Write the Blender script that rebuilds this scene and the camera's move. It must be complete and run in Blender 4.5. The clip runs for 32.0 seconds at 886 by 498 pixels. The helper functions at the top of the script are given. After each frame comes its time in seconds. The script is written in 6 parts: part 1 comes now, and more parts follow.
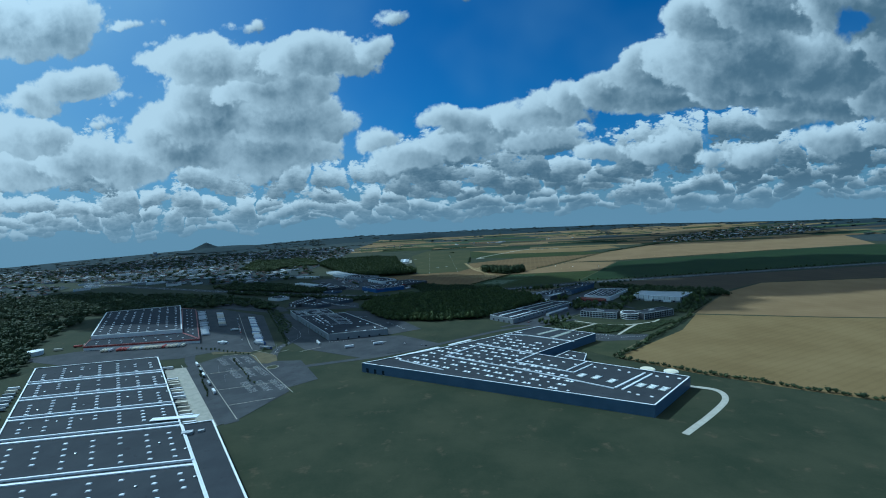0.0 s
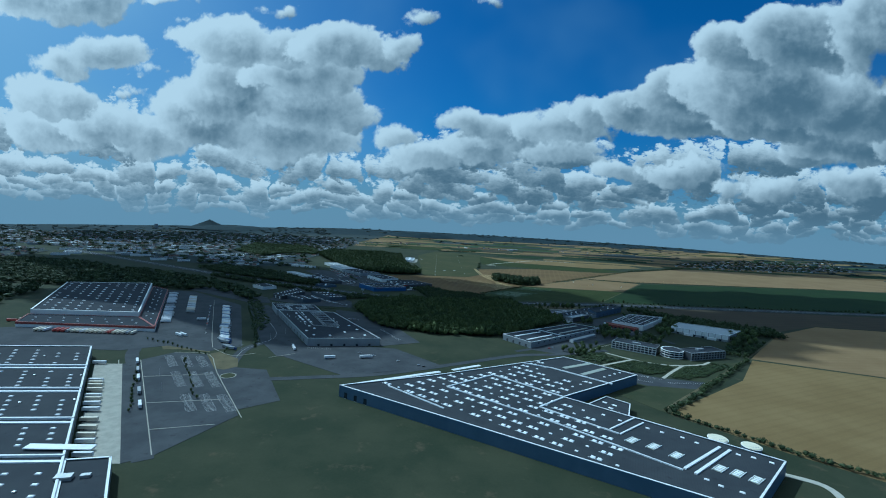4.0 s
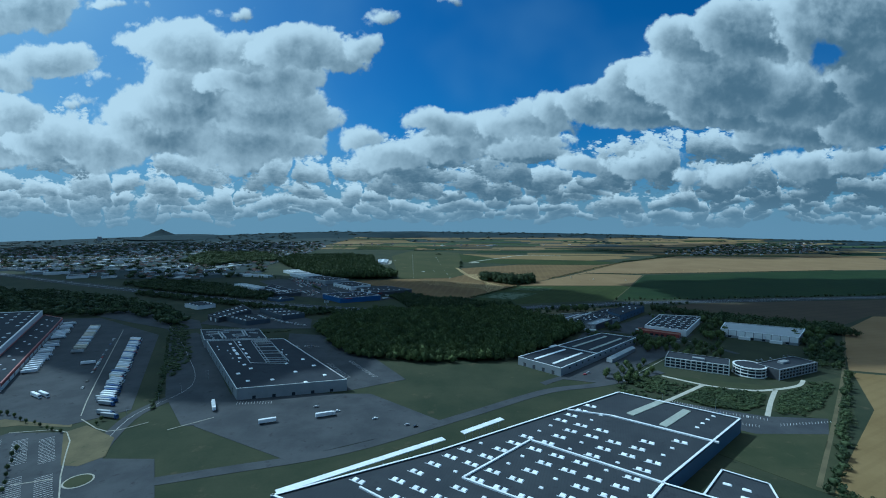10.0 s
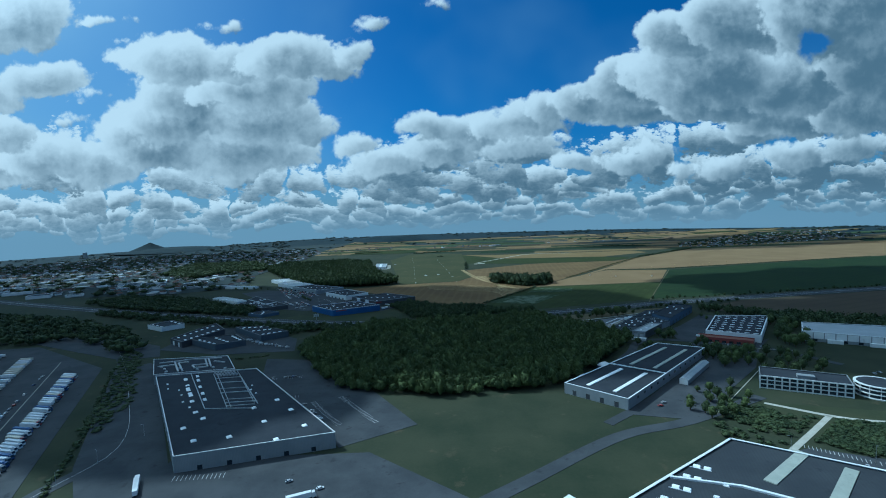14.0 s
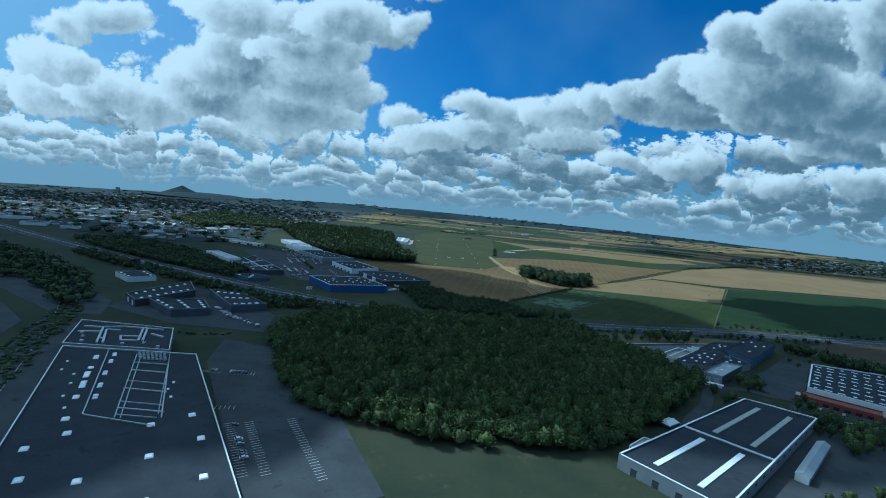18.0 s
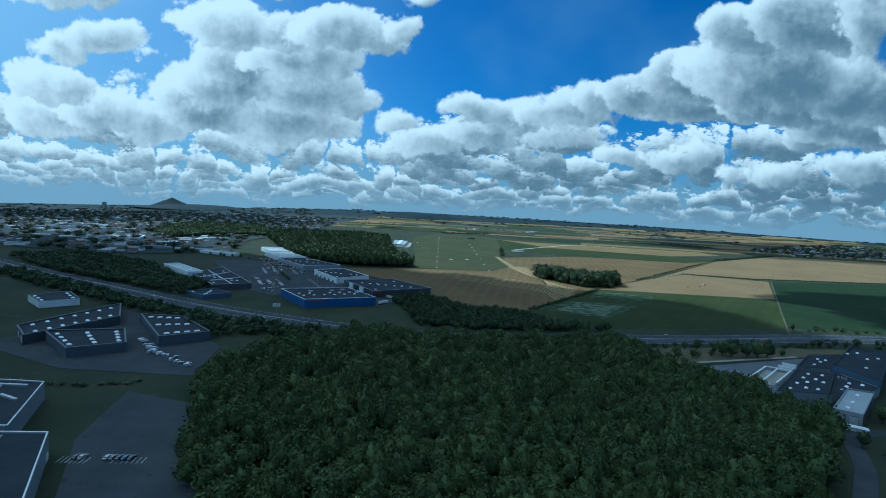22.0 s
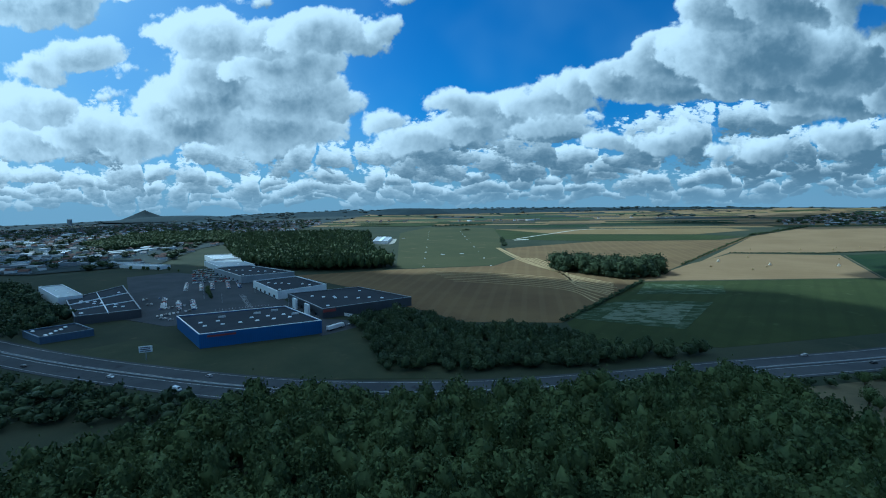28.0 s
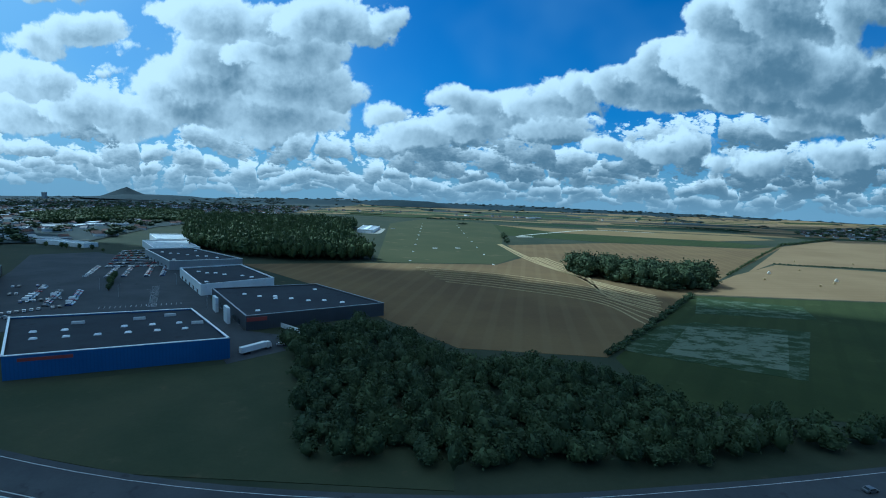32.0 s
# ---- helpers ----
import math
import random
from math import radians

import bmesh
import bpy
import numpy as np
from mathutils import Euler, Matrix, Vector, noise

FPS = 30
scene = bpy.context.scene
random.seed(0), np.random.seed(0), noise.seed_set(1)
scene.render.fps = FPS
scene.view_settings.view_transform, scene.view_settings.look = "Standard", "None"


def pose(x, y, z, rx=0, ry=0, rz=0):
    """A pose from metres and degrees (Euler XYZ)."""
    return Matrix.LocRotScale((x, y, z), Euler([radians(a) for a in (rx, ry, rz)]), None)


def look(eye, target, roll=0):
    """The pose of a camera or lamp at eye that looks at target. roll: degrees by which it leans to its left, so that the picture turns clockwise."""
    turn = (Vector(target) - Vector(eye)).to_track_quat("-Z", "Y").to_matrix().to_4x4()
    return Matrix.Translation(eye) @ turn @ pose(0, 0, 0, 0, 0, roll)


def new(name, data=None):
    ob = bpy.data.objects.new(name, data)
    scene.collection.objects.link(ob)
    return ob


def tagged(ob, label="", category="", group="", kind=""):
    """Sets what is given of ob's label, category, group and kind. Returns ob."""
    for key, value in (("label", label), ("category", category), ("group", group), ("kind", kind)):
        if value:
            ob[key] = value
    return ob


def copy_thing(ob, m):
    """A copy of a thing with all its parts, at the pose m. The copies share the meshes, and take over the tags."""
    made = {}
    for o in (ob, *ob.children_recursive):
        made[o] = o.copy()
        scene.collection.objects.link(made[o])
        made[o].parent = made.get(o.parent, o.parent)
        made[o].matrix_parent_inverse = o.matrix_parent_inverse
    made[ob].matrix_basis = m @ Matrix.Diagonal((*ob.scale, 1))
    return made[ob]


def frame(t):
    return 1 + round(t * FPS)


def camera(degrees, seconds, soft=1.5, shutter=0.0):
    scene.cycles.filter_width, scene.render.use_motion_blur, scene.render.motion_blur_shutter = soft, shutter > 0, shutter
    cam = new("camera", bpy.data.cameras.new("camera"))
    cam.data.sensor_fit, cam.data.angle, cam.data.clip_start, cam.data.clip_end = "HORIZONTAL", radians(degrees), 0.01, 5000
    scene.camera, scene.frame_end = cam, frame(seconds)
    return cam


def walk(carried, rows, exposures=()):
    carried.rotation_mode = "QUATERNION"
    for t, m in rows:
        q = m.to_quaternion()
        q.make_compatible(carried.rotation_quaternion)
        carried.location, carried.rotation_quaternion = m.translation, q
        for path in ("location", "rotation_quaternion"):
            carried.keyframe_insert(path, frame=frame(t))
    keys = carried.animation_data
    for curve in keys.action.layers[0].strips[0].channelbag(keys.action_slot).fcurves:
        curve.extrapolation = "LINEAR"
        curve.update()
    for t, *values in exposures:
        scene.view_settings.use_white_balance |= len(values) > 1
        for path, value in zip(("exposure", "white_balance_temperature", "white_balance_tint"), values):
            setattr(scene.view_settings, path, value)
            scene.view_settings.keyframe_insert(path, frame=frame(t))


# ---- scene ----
cam = camera(88.0, 32.0, soft=1.0)
PATH = [
    (0, (0.3, 0.2, 197.9), (-4.05, 99.82, 190.74), -2.72),
    (0.5, (-1.6, 16.9, 196.1), (-7.60, 116.51, 189.05), -0.92),
    (1, (-3.7, 33.8, 194.4), (-11.00, 133.27, 187.32), -0.05),
    (1.5, (-5.7, 50.8, 192.8), (-13.48, 150.22, 186.09), -2.07),
    (2, (-7.5, 67.9, 191.3), (-14.62, 167.40, 185.06), -2.93),
    (2.5, (-9.0, 85.0, 190.0), (-14.99, 184.59, 182.55), 0.68),
    (3, (-10.6, 102.0, 188.7), (-16.87, 201.53, 181.10), 2.86),
    (3.5, (-12.5, 118.7, 187.1), (-19.53, 218.19, 179.52), 2.04),
    (4, (-15.0, 135.3, 185.4), (-20.83, 234.93, 178.69), 3.18),
    (4.5, (-17.8, 152.0, 183.6), (-20.70, 251.81, 177.65), 3.15),
    (6.5, (-26.6, 220.6, 176.8), (-27.97, 320.35, 170.38), -0.92),
    (7, (-28.4, 237.3, 175.5), (-30.95, 337.01, 168.74), -0.65),
    (7.5, (-30.2, 254.0, 174.1), (-33.88, 353.68, 167.47), 0.34),
    (8, (-32.2, 270.6, 173.0), (-34.93, 370.24, 165.14), -0.57),
    (8.5, (-34.3, 286.8, 172.1), (-34.95, 386.44, 163.96), -1.11),
    (9, (-36.7, 302.8, 170.7), (-37.59, 402.55, 163.91), 4.66),
    (9.5, (-39.9, 318.8, 168.9), (-40.53, 418.54, 161.82), 2.20),
    (10, (-43.5, 334.5, 167.1), (-43.26, 434.28, 160.40), 0.48),
    (10.5, (-47.1, 350.3, 165.5), (-46.13, 450.06, 158.73), -0.17),
    (11, (-50.1, 366.3, 163.7), (-49.02, 465.96, 155.66), -4.30),
    (11.5, (-52.4, 382.1, 161.9), (-51.44, 481.81, 154.91), -2.20),
    (12, (-54.2, 398.1, 159.7), (-52.78, 497.97, 154.15), -1.40),
    (12.5, (-55.8, 414.6, 157.4), (-53.44, 514.34, 151.23), -0.01),
    (13, (-57.4, 430.9, 155.3), (-54.69, 530.65, 148.23), -3.22),
    (13.5, (-58.9, 447.1, 153.3), (-57.75, 546.99, 147.73), -3.49),
    (15.5, (-57.9, 513.5, 148.5), (-55.47, 613.06, 139.78), 4.80),
    (16, (-56.2, 530.0, 147.7), (-54.88, 629.58, 138.72), 1.82),
    (16.5, (-54.3, 546.5, 146.8), (-56.35, 646.10, 138.20), 1.65),
    (17, (-52.5, 563.0, 145.6), (-58.46, 662.21, 134.33), 6.31),
    (17.5, (-51.9, 579.6, 144.0), (-58.47, 678.85, 133.89), 5.28),
    (18, (-52.6, 596.3, 142.3), (-58.15, 695.65, 131.86), 5.68),
    (18.5, (-54.5, 613.0, 140.1), (-58.84, 712.42, 130.16), 7.02),
    (19, (-57.0, 629.5, 137.3), (-60.57, 729.00, 128.41), 2.10),
    (19.5, (-59.3, 645.8, 134.7), (-63.87, 745.32, 126.31), -1.22),
    (20, (-61.0, 662.0, 132.3), (-65.77, 761.52, 124.01), -5.32),
    (20.5, (-61.8, 678.5, 130.3), (-65.83, 778.08, 122.05), -5.32),
    (21, (-61.5, 695.1, 128.5), (-65.47, 794.51, 118.37), -0.42),
    (21.5, (-60.5, 711.5, 126.5), (-64.15, 810.94, 116.77), 1.60),
    (22, (-59.1, 727.6, 124.3), (-65.04, 826.97, 114.51), 3.15),
    (22.5, (-58.0, 744.1, 122.0), (-65.16, 843.35, 112.50), 1.26),
    (23, (-57.5, 760.9, 119.5), (-63.39, 860.49, 112.26), -2.29),
    (23.5, (-57.3, 778.0, 117.2), (-61.27, 877.67, 109.80), -1.97),
    (24, (-57.5, 795.0, 115.3), (-61.35, 894.46, 105.83), -2.17),
    (24.5, (-57.8, 811.5, 113.7), (-63.41, 910.85, 103.38), 1.61),
    (25, (-58.2, 828.1, 111.9), (-63.53, 927.36, 101.26), 0.03),
    (25.5, (-58.7, 844.5, 109.9), (-63.38, 943.84, 99.34), -0.49),
    (27.5, (-58.9, 908.2, 100.8), (-62.61, 1007.66, 91.34), 0.11),
    (28, (-58.2, 924.5, 98.3), (-63.21, 1023.83, 87.85), -0.74),
    (28.5, (-57.2, 940.9, 95.8), (-61.54, 1040.12, 84.11), 3.75),
    (29, (-56.5, 957.0, 93.5), (-58.95, 1056.42, 83.13), 1.65),
    (29.5, (-56.6, 972.9, 91.2), (-58.46, 1072.25, 80.23), -1.96),
    (30, (-57.5, 988.9, 89.2), (-60.48, 1088.31, 78.63), -3.97),
    (30.5, (-58.4, 1005.0, 87.0), (-61.81, 1104.23, 75.13), -4.67),
    (31, (-59.3, 1020.9, 84.7), (-62.37, 1120.32, 74.23), -1.78),
    (31.5, (-60.2, 1036.8, 82.2), (-63.43, 1136.31, 72.44), 1.29),
    (32, (-61.2, 1053.0, 79.6), (-65.04, 1152.27, 68.35), 2.37),
]
walk(cam, [(t, look(eye, target, roll)) for t, eye, target, roll in PATH],
     exposures=[(0, -0.4, 4570, -10), (13, -0.3, 4570, -10), (16, -0.12, 4570, -10), (19, -0.12, 4570, -10), (22, 0.0, 4570, -10), (27, 0.0, 4480, -10), (32, 0.0, 4430, -10)])

# ---- world: sky with cumulus ----
SUN_EL, SUN_AZ = 48.0, -62.0      # degrees; azimuth from +y, negative to the left
SUN_DIR = Vector((math.sin(radians(SUN_AZ)) * math.cos(radians(SUN_EL)), math.cos(radians(SUN_AZ)) * math.cos(radians(SUN_EL)), math.sin(radians(SUN_EL))))

CLOUDS_LEFT = [(-0.55, 0.365, 0.13, 0.055), (-0.43, 0.355, 0.13, 0.05), (-0.31, 0.36, 0.11, 0.05), (-0.23, 0.345, 0.07, 0.045), (-0.165, 0.368, 0.035, 0.025), (-0.52, 0.30, 0.14, 0.06), (-0.38, 0.30, 0.14, 0.055), (-0.55, 0.255, 0.14, 0.07), (-0.40, 0.24, 0.15, 0.07), (-0.60, 0.21, 0.15, 0.08), (-0.44, 0.185, 0.16, 0.075), (-0.285, 0.205, 0.06, 0.03), (-0.34, 0.16, 0.10, 0.045),
               (-0.97, 0.46, 0.24, 0.075), (-0.83, 0.335, 0.12, 0.042), (-0.93, 0.30, 0.08, 0.03), (-0.96, 0.225, 0.10, 0.05), (-0.84, 0.17, 0.13, 0.05), (-0.96, 0.15, 0.12, 0.05), (-0.72, 0.15, 0.12, 0.05)]
CLOUDS_SMALL = [(-0.114, 0.425, 0.030, 0.014), (-0.70, 0.45, 0.05, 0.012), (-0.44, 0.435, 0.03, 0.010), (0.02, 0.462, 0.024, 0.010), (-0.72, 0.29, 0.026, 0.012), (-0.66, 0.40, 0.03, 0.012), (-0.78, 0.24, 0.03, 0.010)]
CLOUDS_RIGHT = [(0.52, 0.375, 0.10, 0.055), (0.66, 0.41, 0.14, 0.07), (0.86, 0.43, 0.20, 0.10), (0.98, 0.36, 0.16, 0.14), (0.44, 0.29, 0.13, 0.06), (0.58, 0.31, 0.18, 0.10), (0.76, 0.29, 0.17, 0.09), (0.33, 0.255, 0.09, 0.05), (0.44, 0.235, 0.15, 0.05), (0.60, 0.235, 0.14, 0.05), (0.76, 0.205, 0.16, 0.055), (0.92, 0.22, 0.14, 0.07), (0.69, 0.165, 0.09, 0.03)]
CLOUDS_LOW = [(-0.02, 0.205, 0.08, 0.035), (0.07, 0.19, 0.11, 0.045), (0.16, 0.205, 0.09, 0.05), (0.235, 0.235, 0.06, 0.045), (0.02, 0.155, 0.11, 0.035), (0.17, 0.155, 0.09, 0.035), (0.48, 0.135, 0.045, 0.020), (0.41, 0.12, 0.08, 0.020), (0.30, 0.12, 0.07, 0.022), (0.54, 0.095, 0.03, 0.020), (0.62, 0.10, 0.05, 0.025), (0.78, 0.115, 0.07, 0.030), (0.92, 0.135, 0.08, 0.035), (-0.16, 0.165, 0.07, 0.025), (-0.10, 0.13, 0.09, 0.03)]


class Nodes:
    """Short hand for building a node tree."""

    def __init__(self, tree):
        self.tree = tree

    def put(self, kind, *ins, **sets):
        n = self.tree.nodes.new(kind)
        for key, value in sets.items():
            if key == "op":
                n.operation = value
            elif key == "dims":
                n.noise_dimensions = value
            elif key == "mode":
                n.data_type = value
            elif key == "clamp":
                n.use_clamp = value
        for k, v in enumerate(ins):
            if v is None:
                continue
            if isinstance(v, bpy.types.NodeSocket):
                self.tree.links.new(v, n.inputs[k])
            else:
                n.inputs[k].default_value = v
        return n

    def math(self, op, a, b=None, clamp=False):
        return self.put("ShaderNodeMath", a, b, op=op, clamp=clamp).outputs[0]

    def vmath(self, op, a, b=None):
        n = self.put("ShaderNodeVectorMath", a, b, op=op)
        return n.outputs["Value"] if op in ("LENGTH", "DOT_PRODUCT") else n.outputs[0]

    def noise(self, vec, scale, detail=4.0, rough=0.5):
        n = self.put("ShaderNodeTexNoise")
        self.tree.links.new(vec, n.inputs["Vector"])
        n.inputs["Scale"].default_value, n.inputs["Detail"].default_value, n.inputs["Roughness"].default_value = scale, detail, rough
        return n.outputs[0]

    def mix(self, fac, a, b):
        n = self.tree.nodes.new("ShaderNodeMix")
        n.data_type = "RGBA"
        for key, v in ((0, fac), (6, a), (7, b)):
            if isinstance(v, bpy.types.NodeSocket):
                self.tree.links.new(v, n.inputs[key])
            else:
                n.inputs[key].default_value = v if key == 0 else (*v, 1)
        return n.outputs[2]

    def smooth(self, x, lo, hi):
        n = self.tree.nodes.new("ShaderNodeMapRange")
        n.interpolation_type = "SMOOTHSTEP"
        self.tree.links.new(x, n.inputs[0])
        n.inputs[1].default_value, n.inputs[2].default_value = lo, hi
        return n.outputs[0]


def billows():
    """Relief of the billows of cumulus at a place of the sky (x/y and z/y of a direction)."""
    g = bpy.data.node_groups.new("billows", "ShaderNodeTree")
    g.interface.new_socket("Place", in_out="INPUT", socket_type="NodeSocketVector")
    g.interface.new_socket("Relief", in_out="OUTPUT", socket_type="NodeSocketFloat")
    k = Nodes(g)
    gi, go = g.nodes.new("NodeGroupInput"), g.nodes.new("NodeGroupOutput")
    place = gi.outputs[0]
    relief = k.math("MULTIPLY", k.math("SUBTRACT", k.noise(place, 8.0, 10.0, 0.62), 0.5), 1.05)
    wob = k.vmath("ADD", place, k.vmath("MULTIPLY", k.put("ShaderNodeTexNoise", place, None, 14.0, 4.0).outputs["Color"], (0.045, 0.04, 0.0)))
    for size, deep in ((13.0, 0.15), (27.0, 0.15), (58.0, 0.10), (120.0, 0.05)):
        cell = g.nodes.new("ShaderNodeTexVoronoi")
        cell.voronoi_dimensions = "2D"
        cell.feature = "SMOOTH_F1"
        cell.inputs["Scale"].default_value = size
        cell.inputs["Smoothness"].default_value = 0.35
        g.links.new(wob, cell.inputs["Vector"])
        relief = k.math("ADD", relief, k.math("MULTIPLY", k.math("SUBTRACT", 0.40, cell.outputs["Distance"]), deep))
    g.links.new(relief, go.inputs[0])
    return g


def make_world():
    w = bpy.data.worlds.new("sky")
    scene.world = w
    w.use_nodes = True
    tree = w.node_tree
    k = Nodes(tree)
    bg = tree.nodes["Background"]
    sky = tree.nodes.new("ShaderNodeTexSky")
    sky.sky_type, sky.sun_disc = "NISHITA", False
    sky.sun_elevation, sky.sun_rotation = radians(SUN_EL), radians(SUN_AZ)
    sky.air_density, sky.dust_density, sky.ozone_density = 1.0, 0.6, 3.0
    co = tree.nodes.new("ShaderNodeTexCoord")
    sep = k.put("ShaderNodeSeparateXYZ", co.outputs["Generated"])
    ahead = k.math("MAXIMUM", k.math("ABSOLUTE", sep.outputs[1]), 0.12)
    u, v = k.math("DIVIDE", sep.outputs[0], ahead), k.math("DIVIDE", sep.outputs[2], ahead)
    place = k.put("ShaderNodeCombineXYZ", u, v, 0.0).outputs[0]
    group = billows()
    here, beside = tree.nodes.new("ShaderNodeGroup"), tree.nodes.new("ShaderNodeGroup")
    here.node_tree = beside.node_tree = group
    tree.links.new(place, here.inputs[0])
    tree.links.new(k.vmath("ADD", place, (-0.020, 0.028, 0.0)), beside.inputs[0])
    relief = here.outputs[0]
    lit = k.math("MULTIPLY", k.math("SUBTRACT", relief, beside.outputs[0]), 0.80)
    # the same billows at a smaller size for the far clouds
    small, small_beside = tree.nodes.new("ShaderNodeGroup"), tree.nodes.new("ShaderNodeGroup")
    small.node_tree = small_beside.node_tree = group
    tree.links.new(k.vmath("MULTIPLY", place, (2.2, 3.8, 1.0)), small.inputs[0])
    tree.links.new(k.vmath("ADD", k.vmath("MULTIPLY", place, (2.2, 3.8, 1.0)), (-0.020, 0.030, 0.0)), small_beside.inputs[0])
    small_lit = k.math("MULTIPLY", k.math("SUBTRACT", small.outputs[0], small_beside.outputs[0]), 0.8)
    soft = k.noise(place, 4.5, 4.0, 0.55)
    bend = k.put("ShaderNodeTexNoise", place, None, 6.0, 4.0).outputs["Color"]
    bent = k.vmath("ADD", place, k.vmath("MULTIPLY", k.vmath("SUBTRACT", bend, (0.5, 0.5, 0.5)), (0.12, 0.08, 0.0)))
    tone, alpha = None, None

    def lay(d, t, rim):
        """Lay a cloud over those behind it: d its depth, t how bright it is."""
        nonlocal tone, alpha
        a = k.smooth(d, 0.0, rim)
        # thin rims let the light through, thick middles are duller
        t = k.math("SUBTRACT", t, k.math("MULTIPLY", k.smooth(d, 0.08, 0.65), 0.34))
        if tone is None:
            tone, alpha = t, a
        else:
            both = k.math("SUBTRACT", 1.0, k.math("MULTIPLY", k.math("SUBTRACT", 1.0, alpha), k.math("SUBTRACT", 1.0, a)))
            share = k.math("DIVIDE", a, k.math("MAXIMUM", both, 0.001), clamp=True)
            m = k.put("ShaderNodeMix", share)
            tree.links.new(tone, m.inputs[2])
            tree.links.new(t, m.inputs[3])
            tone, alpha = m.outputs[0], both

    # rows of far cumulus over the horizon, smaller and closer the lower they stand
    bu, bv = (lambda q: (q.outputs[0], q.outputs[1]))(k.put("ShaderNodeSeparateXYZ", bent))
    for base, tall, wide, gap in ((0.001, 0.013, 0.050, 0.05), (0.009, 0.015, 0.055, 0.05), (0.018, 0.017, 0.062, 0.05), (0.028, 0.019, 0.070, 0.08), (0.039, 0.022, 0.080, 0.10), (0.051, 0.025, 0.090, 0.12), (0.065, 0.029, 0.11, 0.16), (0.081, 0.034, 0.13, 0.20), (0.100, 0.040, 0.15, 0.30), (0.122, 0.046, 0.17, 0.40), (0.146, 0.050, 0.19, 0.50)):
        cell = tree.nodes.new("ShaderNodeTexVoronoi")
        cell.voronoi_dimensions = "1D"
        cell.inputs["Scale"].default_value = 1.0 / wide
        tree.links.new(k.math("ADD", bu, base * 137.0 + 3.0), cell.inputs["W"])
        edge = tree.nodes.new("ShaderNodeTexVoronoi")
        edge.voronoi_dimensions, edge.feature = "1D", "DISTANCE_TO_EDGE"
        edge.inputs["Scale"].default_value = 1.0 / wide
        tree.links.new(cell.inputs["W"].links[0].from_socket, edge.inputs["W"])
        chance = k.put("ShaderNodeSeparateXYZ", cell.outputs["Color"])
        side = k.math("MULTIPLY", cell.outputs["Distance"], 2.1)
        h = k.math("ADD", k.math("MULTIPLY", chance.outputs[0], tall), tall * 0.7)
        up = k.math("DIVIDE", k.math("SUBTRACT", k.math("ADD", bv, k.math("MULTIPLY", chance.outputs[1], tall * 0.6)), base), h)
        under = k.math("MAXIMUM", up, k.math("MULTIPLY", up, -2.6))
        d = k.math("SUBTRACT", 1.0, k.vmath("LENGTH", k.put("ShaderNodeCombineXYZ", side, under, 0.0).outputs[0]))
        # gaps of blue in the row
        d = k.math("SUBTRACT", d, k.math("MULTIPLY", k.math("GREATER_THAN", gap, chance.outputs[2]), 2.0))
        d = k.math("ADD", k.math("MULTIPLY", d, 0.36), k.math("ADD", k.math("MULTIPLY", small.outputs[0], 0.95), 0.09))
        d = k.math("SUBTRACT", d, k.math("MULTIPLY", k.math("SUBTRACT", 1.0, k.smooth(edge.outputs["Distance"], 0.0, 0.07)), 0.20))
        lay(d, k.math("ADD", k.math("ADD", k.math("MULTIPLY", k.math("MINIMUM", up, 1.2), 0.80), 0.22), small_lit), 0.14)
    # the near clouds, the higher in front of the lower
    near = sorted([(c, 1.1) for c in CLOUDS_LEFT] + [(c, 1.3) for c in CLOUDS_RIGHT] + [(c, 1.0) for c in CLOUDS_LOW] + [(c, 0.72) for c in CLOUDS_SMALL], key=lambda q: q[0][1] - 0.4 * q[0][3])
    for (x, z, a, b), thick in near:
        m = tree.nodes.new("ShaderNodeMapping")
        m.vector_type = "TEXTURE"
        m.inputs["Location"].default_value = (x, z, 0)
        m.inputs["Scale"].default_value = (a, b, 1)
        tree.links.new(bent, m.inputs["Vector"])
        d = k.math("SUBTRACT", 1.0, k.vmath("LENGTH", m.outputs[0]))
        d = k.math("ADD", k.math("MULTIPLY", d, min(1.0, (a + b) * 4.5) * thick), k.math("ADD", relief, 0.06))
        t = k.math("ADD", k.math("ADD", k.vmath("DOT_PRODUCT", m.outputs[0], (-0.20, 0.42, 0.0)), 0.58), lit)
        lay(d, t, 0.17)
    # a hole of blue in the great cloud
    hole = k.vmath("LENGTH", k.vmath("MULTIPLY", k.vmath("SUBTRACT", bent, (0.805, 0.362, 0.0)), (21.0, 34.0, 0.0)))
    alpha = k.math("MULTIPLY", alpha, k.smooth(k.math("SUBTRACT", hole, k.math("MULTIPLY", relief, 2.0)), 0.45, 1.0))
    # broken cloud overhead and behind
    over_z = k.math("MAXIMUM", sep.outputs[2], 0.1)
    over = k.put("ShaderNodeCombineXYZ", k.math("DIVIDE", sep.outputs[0], over_z), k.math("DIVIDE", sep.outputs[1], over_z), 3.0).outputs[0]
    lid = k.math("MULTIPLY", k.math("SUBTRACT", k.noise(over, 1.3, 6.0, 0.55), 0.44), 2.6)
    lid = k.math("SUBTRACT", lid, k.math("MULTIPLY", k.math("SUBTRACT", 1.0, k.smooth(sep.outputs[2], 0.42, 0.6)), 3.0))
    lay(lid, k.math("SUBTRACT", 1.15, k.math("MULTIPLY", lid, 0.6)), 0.2)
    tone = k.math("ADD", tone, k.math("MULTIPLY", k.math("SUBTRACT", soft, 0.5), 0.6))
